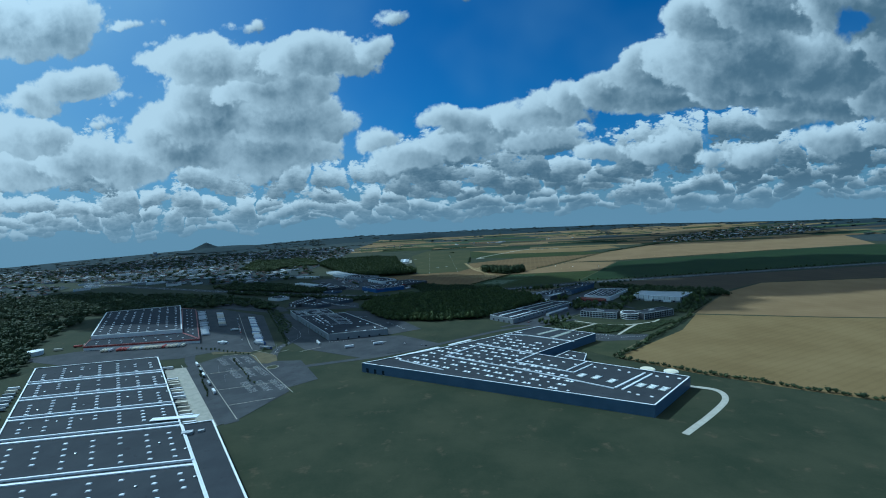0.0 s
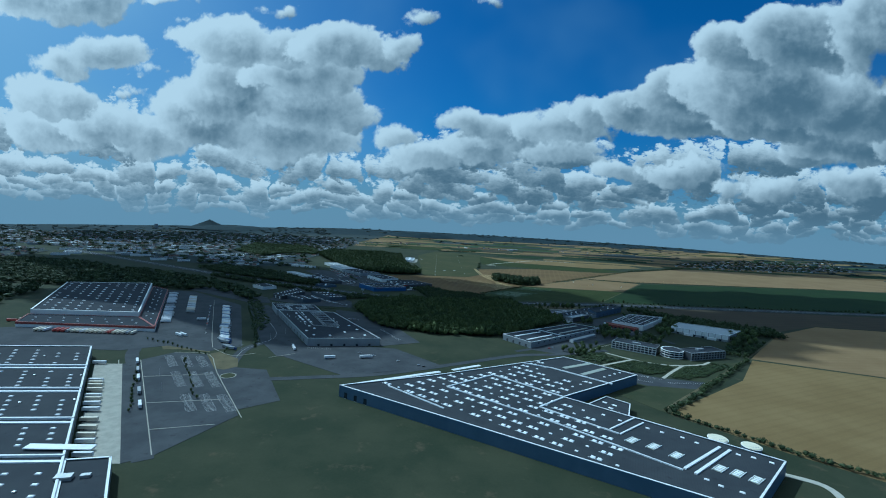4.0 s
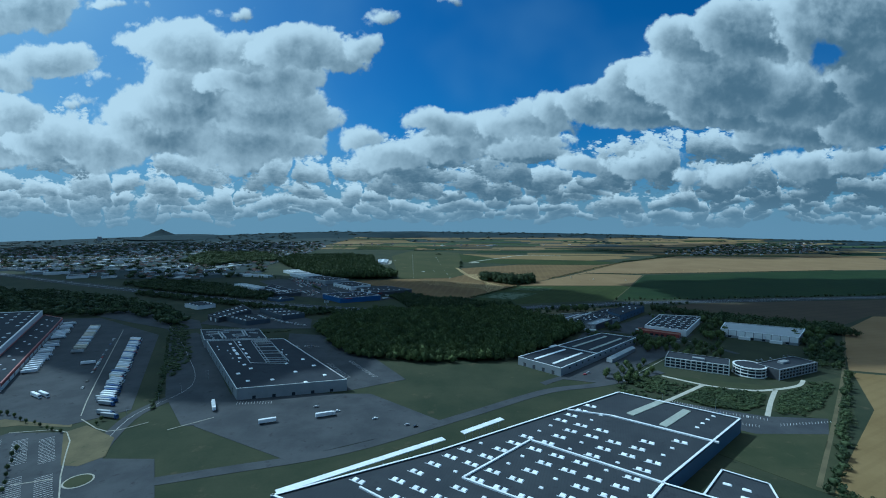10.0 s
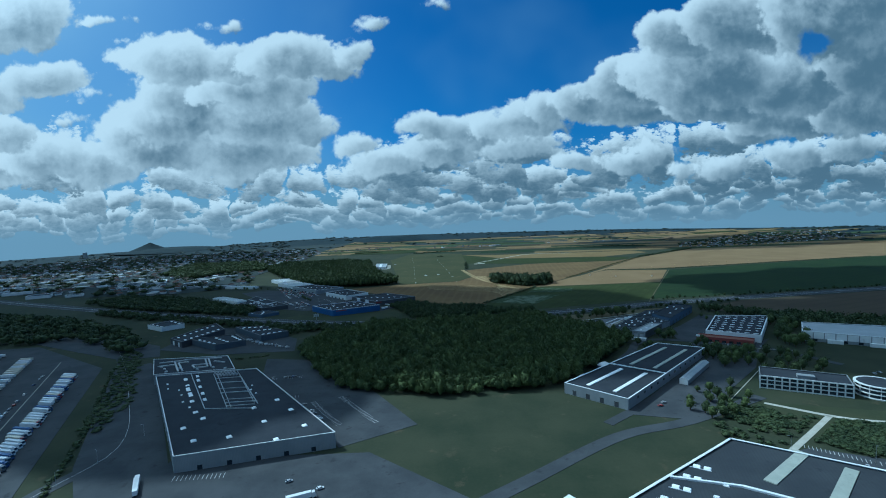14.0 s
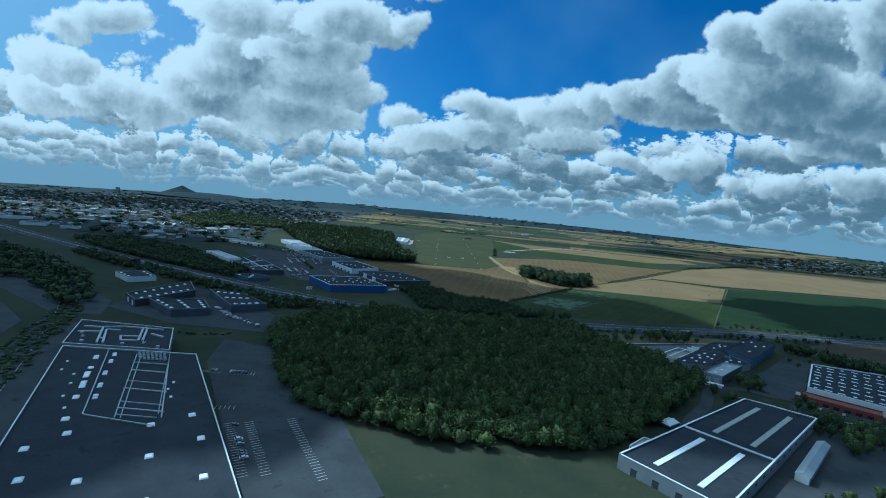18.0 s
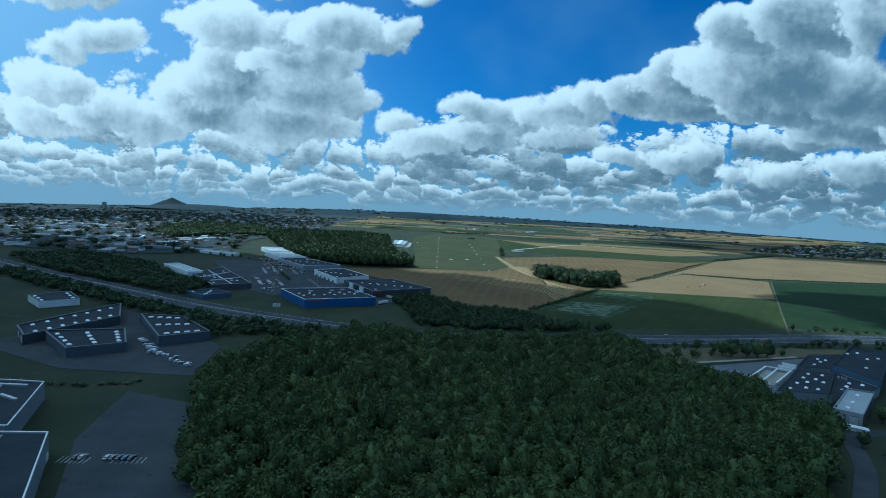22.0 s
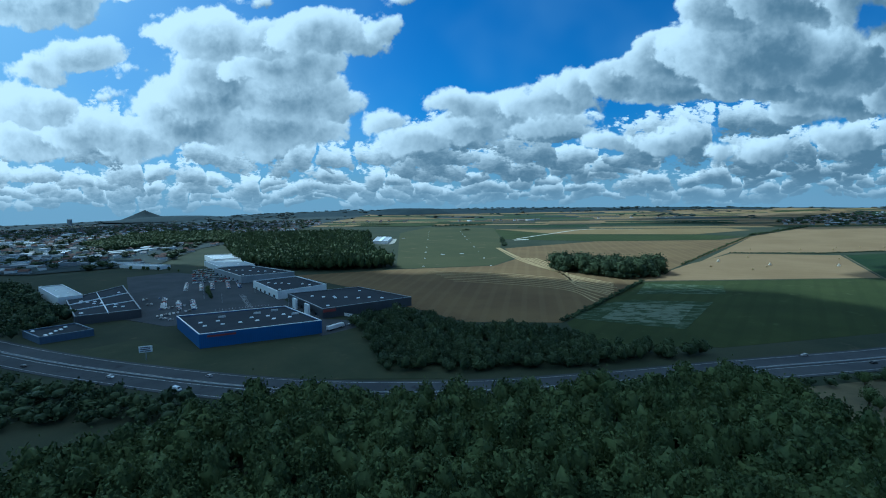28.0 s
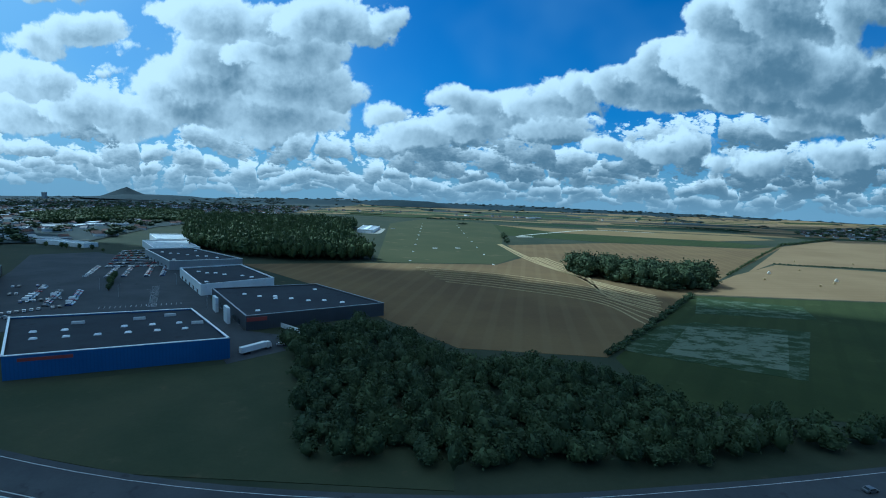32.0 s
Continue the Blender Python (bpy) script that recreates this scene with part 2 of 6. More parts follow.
    # whiter towards the sun
    tone = k.math("SUBTRACT", tone, k.math("MULTIPLY", k.math("MAXIMUM", k.math("MINIMUM", u, 1.0), -1.0), 0.20))
    tone = k.smooth(tone, -0.22, 0.88)
    body = k.mix(tone, (0.172, 0.234, 0.280), (0.99, 0.99, 0.96))
    # nearer the horizon the clouds melt into grey-blue air
    low = k.math("SUBTRACT", 1.0, k.smooth(v, -0.03, 0.06))
    body = k.mix(k.math("MULTIPLY", low, 0.75), body, (0.32, 0.42, 0.49))
    # the blue between the clouds: the sky's own light, thin veils of high cirrus in it
    veil = k.noise(place, 2.6, 3.0, 0.5)
    blue = k.vmath("MULTIPLY", sky.outputs[0], (0.030, 0.062, 0.095))
    west = k.math("SUBTRACT", 1.0, k.smooth(u, -1.2, 0.05))
    blue = k.mix(k.math("ADD", k.math("MULTIPLY", k.smooth(veil, 0.42, 0.75), 0.22), k.math("MULTIPLY", west, 0.72)), blue, (0.42, 0.60, 0.74))
    blue = k.mix(k.math("MULTIPLY", k.math("SUBTRACT", 1.0, k.smooth(v, -0.03, 0.19)), 0.92), blue, (0.31, 0.42, 0.50))
    col = k.mix(alpha, blue, body)
    # bright haze round the sun
    toward = k.math("MAXIMUM", k.vmath("DOT_PRODUCT", co.outputs["Generated"], tuple(SUN_DIR)), 0.0)
    glow = k.math("MULTIPLY", k.math("POWER", toward, 18.0), 2.5)
    col = k.vmath("ADD", col, k.vmath("MULTIPLY", k.put("ShaderNodeCombineXYZ", glow, glow, glow).outputs[0], (0.80, 0.92, 1.0)))
    tree.links.new(col, bg.inputs[0])
    bg.inputs[1].default_value = 0.81


make_world()
sun = new("sun", bpy.data.lights.new("sun", "SUN"))
sun.data.energy, sun.data.angle, sun.data.color = 4.2, radians(0.5), (1.0, 0.94, 0.84)
sun.matrix_world = look(SUN_DIR * 2000, (0, 0, 0))


# ---- materials ----
def surface(name, base, other, scale=0.3, rough=0.8, metal=0.0, bump=0.0, fine=6.0, share=0.5, spots=None, lines=None, each=0.0, coat=0.0):
    """A surface of two tones: large patches and fine grain. scale, fine: repeats a metre. lines: (repeats a metre, degrees, depth, tone).
    spots: colour of scattered stains. each: how far pieces differ from one another."""
    m = bpy.data.materials.new(name)
    m.use_nodes = True
    tree = m.node_tree
    k = Nodes(tree)
    p = tree.nodes["Principled BSDF"]
    pos = tree.nodes.new("ShaderNodeNewGeometry").outputs["Position"]
    large = k.noise(pos, scale, 4.0, 0.6)
    grain = k.noise(pos, fine, 3.0, 0.6)
    fac = k.math("ADD", k.math("MULTIPLY", k.smooth(large, 0.3, 0.7), 1 - share * 0.5), k.math("MULTIPLY", k.math("SUBTRACT", grain, 0.35), share))
    fac = k.math("ADD", fac, 0.0, clamp=True)
    col = k.mix(fac, base, other)
    height = grain
    if spots:
        blot = k.noise(pos, scale * 3.1, 5.0, 0.65)
        col = k.mix(k.smooth(blot, 0.58, 0.72), col, spots)
    if lines:
        per, turn, depth, tone = lines
        mp = tree.nodes.new("ShaderNodeMapping")
        mp.inputs["Rotation"].default_value = (0, 0, radians(turn))
        tree.links.new(pos, mp.inputs["Vector"])
        wv = tree.nodes.new("ShaderNodeTexWave")
        wv.inputs["Scale"].default_value, wv.inputs["Distortion"].default_value = per * 0.314, 0.6
        wv.inputs["Detail"].default_value, wv.inputs["Detail Scale"].default_value = 2.0, 0.15
        tree.links.new(mp.outputs[0], wv.inputs["Vector"])
        col = k.mix(k.math("MULTIPLY", k.smooth(wv.outputs["Fac"], 0.62, 0.92), depth), col, tone)
        height = k.math("ADD", grain, k.math("MULTIPLY", wv.outputs["Fac"], 0.6))
    if each:
        info = tree.nodes.new("ShaderNodeObjectInfo")
        hsv = tree.nodes.new("ShaderNodeHueSaturation")
        mr = k.put("ShaderNodeMapRange", info.outputs["Random"])
        mr.inputs[3].default_value, mr.inputs[4].default_value = 1 - each, 1 + each
        tree.links.new(mr.outputs[0], hsv.inputs["Value"])
        tree.links.new(col, hsv.inputs["Color"])
        col = hsv.outputs[0]
    tree.links.new(col, p.inputs["Base Color"])
    p.inputs["Metallic"].default_value = metal
    r = k.put("ShaderNodeMapRange", large)
    r.inputs[3].default_value, r.inputs[4].default_value = max(0.03, rough - 0.1), min(1, rough + 0.1)
    tree.links.new(r.outputs[0], p.inputs["Roughness"])
    p.inputs["Specular IOR Level"].default_value = 0.08 if rough >= 0.9 else 0.2 if rough >= 0.8 else 0.5
    if coat:
        p.inputs["Coat Weight"].default_value = coat
    if bump:
        b = tree.nodes.new("ShaderNodeBump")
        b.inputs["Strength"].default_value, b.inputs["Distance"].default_value = bump, 0.15
        tree.links.new(height, b.inputs["Height"])
        tree.links.new(b.outputs[0], p.inputs["Normal"])
    return m


def leaves(name, dark, light, each=0.25):
    m = bpy.data.materials.new(name)
    m.use_nodes = True
    tree = m.node_tree
    k = Nodes(tree)
    p = tree.nodes["Principled BSDF"]
    geo = tree.nodes.new("ShaderNodeNewGeometry")
    large = k.noise(geo.outputs["Position"], 0.05, 3.0, 0.6)
    small = k.noise(geo.outputs["Position"], 0.6, 3.0, 0.6)
    f = k.math("ADD", k.math("MULTIPLY", k.smooth(large, 0.35, 0.65), 0.5), k.math("MULTIPLY", geo.outputs["Random Per Island"], 0.35))
    f = k.math("ADD", f, k.math("MULTIPLY", k.math("SUBTRACT", small, 0.4), 0.5), clamp=True)
    tree.links.new(k.mix(f, dark, light), p.inputs["Base Color"])
    p.inputs["Roughness"].default_value = 0.75
    p.inputs["Specular IOR Level"].default_value = 0.2
    return m


M = {}
M["ground"] = surface("grass_and_soil", (0.027, 0.036, 0.022), (0.050, 0.055, 0.034), 0.016, 0.95, fine=0.5, bump=0.3, spots=(0.070, 0.062, 0.040))
# far ground: the blue of distance haze is mixed into its colour
M["hazy_far_land"] = surface("hazy_far_land", (0.024, 0.036, 0.040), (0.046, 0.056, 0.052), 0.006, 0.95, fine=0.03, spots=(0.095, 0.095, 0.075))
M["stubble"] = surface("straw_stubble", (0.150, 0.106, 0.046), (0.205, 0.150, 0.070), 0.010, 0.95, fine=0.35, bump=0.3, lines=(0.10, 62, 0.14, (0.110, 0.078, 0.034)), spots=(0.165, 0.12, 0.055))
M["stubble_gold"] = surface("golden_stubble", (0.168, 0.116, 0.058), (0.220, 0.156, 0.082), 0.010, 0.95, fine=0.35, bump=0.3, lines=(0.08, 78, 0.14, (0.135, 0.094, 0.046)))
M["stubble_brown"] = surface("brown_stubble", (0.105, 0.070, 0.034), (0.155, 0.108, 0.050), 0.012, 0.95, fine=0.35, bump=0.3, lines=(0.06, 8, 0.25, (0.175, 0.130, 0.066)))
M["stubble_dull"] = surface("dull_soil", (0.053, 0.044, 0.032), (0.072, 0.060, 0.041), 0.012, 0.95, fine=0.35, bump=0.3, lines=(0.05, 70, 0.25, (0.043, 0.036, 0.025)))
M["crop"] = surface("green_beet_crop", (0.027, 0.037, 0.012), (0.046, 0.057, 0.019), 0.014, 0.95, fine=0.6, bump=0.4, lines=(0.06, 35, 0.25, (0.021, 0.031, 0.010)), spots=(0.060, 0.066, 0.026))
M["crop_dark"] = surface("dark_green_crop", (0.016, 0.030, 0.013), (0.027, 0.044, 0.017), 0.012, 0.95, fine=0.6, bump=0.4, lines=(0.05, 60, 0.25, (0.014, 0.026, 0.011)))
M["crop_pale"] = surface("dry_pale_crop", (0.034, 0.056, 0.024), (0.066, 0.084, 0.044), 0.05, 0.95, fine=0.35, bump=0.3, spots=(0.085, 0.098, 0.06))
def patchy(name, green, pale, turn, cover):
    """A crop that has dried out in rows and ragged blots."""
    m = surface(name, green, green, 0.05, 0.95, fine=0.5, bump=0.3)
    tree = m.node_tree
    k = Nodes(tree)
    p = tree.nodes["Principled BSDF"]
    under = p.inputs["Base Color"].links[0].from_socket
    mp = tree.nodes.new("ShaderNodeMapping")
    mp.inputs["Rotation"].default_value, mp.inputs["Scale"].default_value = (0, 0, radians(turn)), (0.75, 1.25, 1.0)
    tree.links.new(tree.nodes.new("ShaderNodeNewGeometry").outputs["Position"], mp.inputs["Vector"])
    blot = k.noise(mp.outputs[0], 0.10, 5.0, 0.65)
    row = k.noise(mp.outputs[0], 0.9, 2.0, 0.5)
    fac = k.math("ADD", blot, k.math("MULTIPLY", k.math("SUBTRACT", row, 0.5), 0.25))
    tree.links.new(k.mix(k.smooth(fac, cover, cover + 0.14), under, pale), p.inputs["Base Color"])
    return m


M["crop_patchy"] = patchy("patchy_crop", (0.030, 0.046, 0.018), (0.085, 0.104, 0.066), -12, 0.47)
M["crop_dry"] = patchy("bleached_crop", (0.034, 0.052, 0.022), (0.125, 0.145, 0.100), -12, 0.40)
M["meadow"] = surface("airfield_grass", (0.044, 0.050, 0.022), (0.066, 0.068, 0.032), 0.008, 0.95, fine=0.4, bump=0.25, spots=(0.10, 0.090, 0.048))
M["bank"] = surface("dry_earth_bank", (0.085, 0.078, 0.048), (0.135, 0.118, 0.070), 0.05, 0.95, fine=0.5, bump=0.35, spots=(0.06, 0.066, 0.036))
M["lawn"] = surface("mown_lawn", (0.034, 0.044, 0.024), (0.056, 0.060, 0.034), 0.03, 0.95, fine=0.8, bump=0.3, spots=(0.066, 0.062, 0.036))
M["straw"] = surface("cut_straw", (0.30, 0.225, 0.110), (0.36, 0.28, 0.15), 0.2, 0.95, fine=2.0, bump=0.4)
M["asphalt"] = surface("asphalt", (0.042, 0.047, 0.054), (0.072, 0.077, 0.084), 0.035, 0.9, fine=1.2, bump=0.15, spots=(0.034, 0.038, 0.043))
M["tarmac"] = surface("grey_tarmac", (0.101, 0.108, 0.124), (0.142, 0.149, 0.165), 0.05, 0.85, fine=2.0, bump=0.15, spots=(0.081, 0.085, 0.095))
M["concrete"] = surface("pale_concrete", (0.26, 0.255, 0.22), (0.36, 0.35, 0.30), 0.12, 0.85, fine=1.5, bump=0.15, spots=(0.20, 0.195, 0.17))
M["path"] = surface("pale_gravel_path", (0.34, 0.33, 0.28), (0.44, 0.43, 0.38), 0.2, 0.9, fine=3.0, bump=0.2)
M["line"] = surface("road_paint", (0.34, 0.35, 0.35), (0.52, 0.53, 0.53), 0.4, 0.7, fine=3.0)
M["roof"] = surface("grey_roof_membrane", (0.036, 0.041, 0.049), (0.052, 0.058, 0.066), 0.04, 0.9, fine=0.8, bump=0.1, spots=(0.030, 0.034, 0.041), lines=(0.55, 20, 0.18, (0.028, 0.032, 0.038)))
M["roof_dark"] = surface("dark_roof_membrane", (0.028, 0.033, 0.042), (0.043, 0.049, 0.059), 0.05, 0.9, fine=0.8, bump=0.1, spots=(0.023, 0.027, 0.034))
M["roof_light"] = surface("light_metal_roof", (0.30, 0.33, 0.35), (0.40, 0.43, 0.45), 0.08, 0.5, metal=0.2, fine=1.0, lines=(1.0, 45, 0.25, (0.24, 0.26, 0.28)))
M["roof_pale"] = surface("pale_flat_roof", (0.15, 0.17, 0.185), (0.24, 0.26, 0.27), 0.02, 0.7, fine=0.2)
M["white"] = surface("white_cladding", (0.58, 0.60, 0.61), (0.70, 0.72, 0.72), 0.08, 0.5, fine=1.5, bump=0.05, spots=(0.52, 0.53, 0.53), each=0.05)
M["cap"] = surface("white_parapet", (0.66, 0.69, 0.72), (0.80, 0.82, 0.84), 0.1, 0.45, fine=2.0)
M["grey"] = surface("grey_cladding", (0.20, 0.22, 0.24), (0.27, 0.29, 0.31), 0.08, 0.5, metal=0.1, fine=1.2, bump=0.05, lines=(1.6, 30, 0.25, (0.16, 0.175, 0.19)), each=0.05)
M["dark"] = surface("anthracite_cladding", (0.040, 0.044, 0.052), (0.060, 0.065, 0.075), 0.08, 0.5, fine=1.2, lines=(1.6, 30, 0.25, (0.03, 0.033, 0.04)))
M["blue"] = surface("blue_cladding", (0.022, 0.070, 0.210), (0.034, 0.095, 0.270), 0.06, 0.45, fine=1.2, bump=0.05, lines=(1.4, 30, 0.3, (0.018, 0.055, 0.17)), each=0.04)
M["blue_dull"] = surface("slate_blue_cladding", (0.055, 0.085, 0.140), (0.075, 0.11, 0.175), 0.06, 0.5, fine=1.2, lines=(1.4, 30, 0.3, (0.045, 0.07, 0.115)))
M["blue_slate"] = surface("weathered_blue_cladding", (0.060, 0.105, 0.170), (0.085, 0.135, 0.210), 0.06, 0.5, fine=1.2, bump=0.05, lines=(1.4, 30, 0.3, (0.048, 0.085, 0.14)), each=0.04)
M["red"] = surface("red_cladding", (0.17, 0.036, 0.032), (0.24, 0.050, 0.042), 0.08, 0.55, fine=1.2, lines=(1.4, 30, 0.25, (0.19, 0.036, 0.03)))
M["slate_wall"] = surface("slate_grey_cladding", (0.050, 0.066, 0.088), (0.072, 0.090, 0.115), 0.06, 0.6, fine=1.2, lines=(1.4, 30, 0.3, (0.042, 0.056, 0.076)))
M["brick"] = surface("red_brown_brick", (0.16, 0.075, 0.055), (0.22, 0.10, 0.07), 0.2, 0.85, fine=2.5, bump=0.1)
M["skylight"] = surface("translucent_skylight", (0.74, 0.77, 0.79), (0.86, 0.87, 0.88), 0.3, 0.35, fine=2.0, each=0.10)
M["panel"] = surface("pale_rooflight_strip", (0.28, 0.30, 0.26), (0.38, 0.40, 0.35), 0.15, 0.45, fine=1.5, spots=(0.22, 0.24, 0.21))
M["glass"] = surface("dark_window_glass", (0.018, 0.026, 0.036), (0.030, 0.040, 0.052), 0.3, 0.12, fine=0.6)
M["steel"] = surface("galvanised_steel", (0.34, 0.36, 0.38), (0.46, 0.48, 0.50), 0.6, 0.45, metal=0.6, fine=3.0)
M["tank_top"] = surface("cream_tank_cover", (0.62, 0.58, 0.44), (0.72, 0.68, 0.54), 0.25, 0.7, fine=1.5, spots=(0.55, 0.51, 0.38))
M["rubber"] = surface("black_rubber", (0.018, 0.018, 0.019), (0.028, 0.028, 0.029), 2.0, 0.9, fine=6.0)
M["bark"] = surface("bark", (0.06, 0.045, 0.032), (0.10, 0.078, 0.055), 1.5, 0.95, fine=6.0, bump=0.4)
M["leaf"] = leaves("leaves_mid_green", (0.030, 0.046, 0.018), (0.082, 0.106, 0.036))
M["leaf_dark"] = leaves("leaves_dark_green", (0.024, 0.038, 0.018), (0.062, 0.082, 0.032))
M["leaf_olive"] = leaves("leaves_olive", (0.031, 0.048, 0.017), (0.087, 0.112, 0.036))
# hills: dark woodland tone, turned blue to paint in the distance haze
M["hill"] = surface("hazy_wooded_hill", (0.012, 0.023, 0.029), (0.024, 0.037, 0.042), 0.01, 0.95, fine=0.06, spots=(0.034, 0.046, 0.046))
# leaves for the horizon: bluer and paler, aerial haze painted into the green
M["leaf_hazy"] = leaves("leaves_hazy_woods", (0.034, 0.048, 0.044), (0.064, 0.080, 0.066))
M["cloud"] = surface("cloud_white", (0.80, 0.82, 0.84), (0.86, 0.87, 0.88), 0.005, 1.0, fine=0.03)
M["tiles"] = surface("clay_roof_tiles", (0.075, 0.048, 0.040), (0.12, 0.078, 0.064), 0.02, 0.85, fine=0.15, spots=(0.075, 0.078, 0.085))
M["slate"] = surface("slate_roof_tiles", (0.060, 0.066, 0.078), (0.10, 0.108, 0.12), 0.02, 0.7, fine=0.15, spots=(0.05, 0.055, 0.06))
M["plaster"] = surface("house_plaster", (0.20, 0.205, 0.20), (0.36, 0.365, 0.36), 0.02, 0.85, fine=0.1, spots=(0.17, 0.10, 0.08))
for paint, c in (("white", (0.62, 0.63, 0.64)), ("silver", (0.32, 0.33, 0.35)), ("black", (0.015, 0.016, 0.018)), ("red", (0.28, 0.03, 0.025)), ("blue", (0.03, 0.06, 0.18)), ("grey", (0.11, 0.115, 0.125))):
    M["paint_" + paint] = surface(paint + "_car_paint", c, tuple(v * 1.12 for v in c), 0.8, 0.3, fine=4.0, coat=0.6)
for tarp, c in (("white", (0.62, 0.64, 0.66)), ("cream", (0.56, 0.52, 0.42)), ("blue", (0.05, 0.10, 0.24)), ("red", (0.32, 0.05, 0.04)), ("grey", (0.26, 0.28, 0.30))):
    M["box_" + tarp] = surface(tarp + "_lorry_box", c, tuple(v * 1.15 for v in c), 0.4, 0.5, fine=2.0, spots=tuple(v * 0.85 for v in c))


# ---- mesh helpers ----
class Shape:
    """Corners and faces gathered for one mesh."""

    def __init__(self):
        self.v, self.f, self.m = [], [], []

    def add(self, verts, faces, slot=0):
        n = len(self.v)
        self.v += [tuple(p) for p in verts]
        self.f += [tuple(n + i for i in f) for f in faces]
        self.m += [slot] * len(faces)
        return self

    def box(self, o, a, b, c, slot=0, inset=0.0):
        """A block from the corner o along the three edges; inset: how far its top draws in."""
        o, a, b, c = Vector(o), Vector(a), Vector(b), Vector(c)
        i, j = (a.normalized() * inset, b.normalized() * inset) if inset else (Vector(), Vector())
        t = o + c
        return self.add([o, o + a, o + a + b, o + b, t + i + j, t + a - i + j, t + a + b - i - j, t + b + i - j],
                        [(3, 2, 1, 0), (4, 5, 6, 7), (0, 1, 5, 4), (1, 2, 6, 5), (2, 3, 7, 6), (3, 0, 4, 7)], slot)

    def prism(self, poly, z0, z1, slot=0):
        poly = ccw(poly)
        n = len(poly)
        return self.add([(x, y, z0) for x, y in poly] + [(x, y, z1) for x, y in poly],
                        [tuple(range(n - 1, -1, -1)), tuple(range(n, 2 * n))] + [(i, (i + 1) % n, n + (i + 1) % n, n + i) for i in range(n)], slot)

    def tube(self, p, q, r0, r1, sides=8, slot=0):
        p, q = Vector(p), Vector(q)
        way = (q - p).normalized()
        a = way.orthogonal().normalized()
        b = way.cross(a)
        ring = [(a * math.cos(2 * math.pi * i / sides) + b * math.sin(2 * math.pi * i / sides)) for i in range(sides)]
        return self.add([p + r * r0 for r in ring] + [q + r * r1 for r in ring],
                        [tuple(range(sides - 1, -1, -1)), tuple(range(sides, 2 * sides))] + [(i, (i + 1) % sides, sides + (i + 1) % sides, sides + i) for i in range(sides)], slot)

    def ribbon(self, line, width, z0, z1, slot=0):
        """A flat strip of that width along a line of points."""
        left, right = offset(line, width / 2), offset(line, -width / 2)
        n = len(line)
        v = [(x, y, z) for z in (z0, z1) for side in (left, right) for x, y in side]
        f = []
        for i in range(n - 1):
            j = i + 1
            f += [(2 * n + i, 3 * n + i, 3 * n + j, 2 * n + j), (i, j, n + j, n + i), (i, 2 * n + i, 2 * n + j, j), (n + i, n + j, 3 * n + j, 3 * n + i)]
        f += [(0, n, 3 * n, 2 * n), (n - 1, 3 * n - 1, 4 * n - 1, 2 * n - 1)]
        return self.add(v, f, slot)

    def mesh(self, name, *materials):
        me = bpy.data.meshes.new(name)
        me.from_pydata(self.v, [], self.f)
        for m in materials:
            me.materials.append(m)
        if len(materials) > 1:
            me.polygons.foreach_set("material_index", self.m)
        return me


def ccw(poly):
    area = sum(a[0] * b[1] - b[0] * a[1] for a, b in zip(poly, list(poly[1:]) + [poly[0]]))
    return list(poly) if area > 0 else list(poly)[::-1]


def offset(line, d):
    out = []
    for i, p in enumerate(line):
        a, b = Vector(line[max(0, i - 1)]), Vector(line[min(len(line) - 1, i + 1)])
        way = (b - a).normalized()
        out.append((p[0] - way.y * d, p[1] + way.x * d))
    return out


def curve_line(points, steps=6):
    """A smooth line through the points."""
    pts = [Vector((*p, 0)) for p in points]
    pts = [2 * pts[0] - pts[1]] + pts + [2 * pts[-1] - pts[-2]]
    out = []
    for i in range(1, len(pts) - 2):
        a, b, c, d = pts[i - 1 : i + 3]
        for s in range(steps):
            t = s / steps
            q = 0.5 * (2 * b + (c - a) * t + (2 * a - 5 * b + 4 * c - d) * t * t + (3 * b - a - 3 * c + d) * t ** 3)
            out.append((q.x, q.y))
    return out + [tuple(points[-1])]


def thing(name, at, label, category, group="", kind=""):
    ob = new(name)
    ob.empty_display_size = 0.5
    ob.location = at
    return tagged(ob, label, category, group, kind)


def root_of(ob):
    at = Vector(ob.location)
    while ob.parent:
        ob = ob.parent
        at = at + ob.location
    return at


def part(name, shape, material, parent, label=""):
    """One mesh object under a thing or a part; the shape is given in the world's metres."""
    at = root_of(parent)
    shape.v = [(x - at.x, y - at.y, z - at.z) for x, y, z in shape.v]
    ob = new(name, shape.mesh(name, *(material if isinstance(material, (list, tuple)) else (material,))))
    ob.parent = parent
    return tagged(ob, label)


def piece(name, me, parent, at, turn=0.0, size=(1, 1, 1)):
    """An object of its own on a shared mesh, in world metres."""
    ob = new(name, me)
    ob.parent = parent
    base = root_of(parent)
    ob.location = (at[0] - base.x, at[1] - base.y, at[2] - base.z)
    ob.rotation_euler = (0, 0, turn)
    ob.scale = size
    return ob


def land(x, y):
    """Height of the country: flat round the estate, low hills ahead, falling away towards the west."""
    dx, dy = x + 50, y - 900
    r = math.hypot(dx, dy)
    rise = max(0.0, min(1.0, (r - 2700) / 1350))
    rise = rise * rise * (3 - 2 * rise)
    west = max(0.0, min(1.0, (-math.degrees(math.atan2(dx, dy)) - 14) / 36))
    fall = max(0.0, min(1.0, (r - 1400) / 2600))
    z = rise * (24 + 10 * noise.noise((x / 900, y / 900, 0)) + 6 * noise.noise((x / 300, y / 300, 4))) - 62 * west * fall * fall * (3 - 2 * fall)
    return z - max(0.0, r - 4300) * 0.06


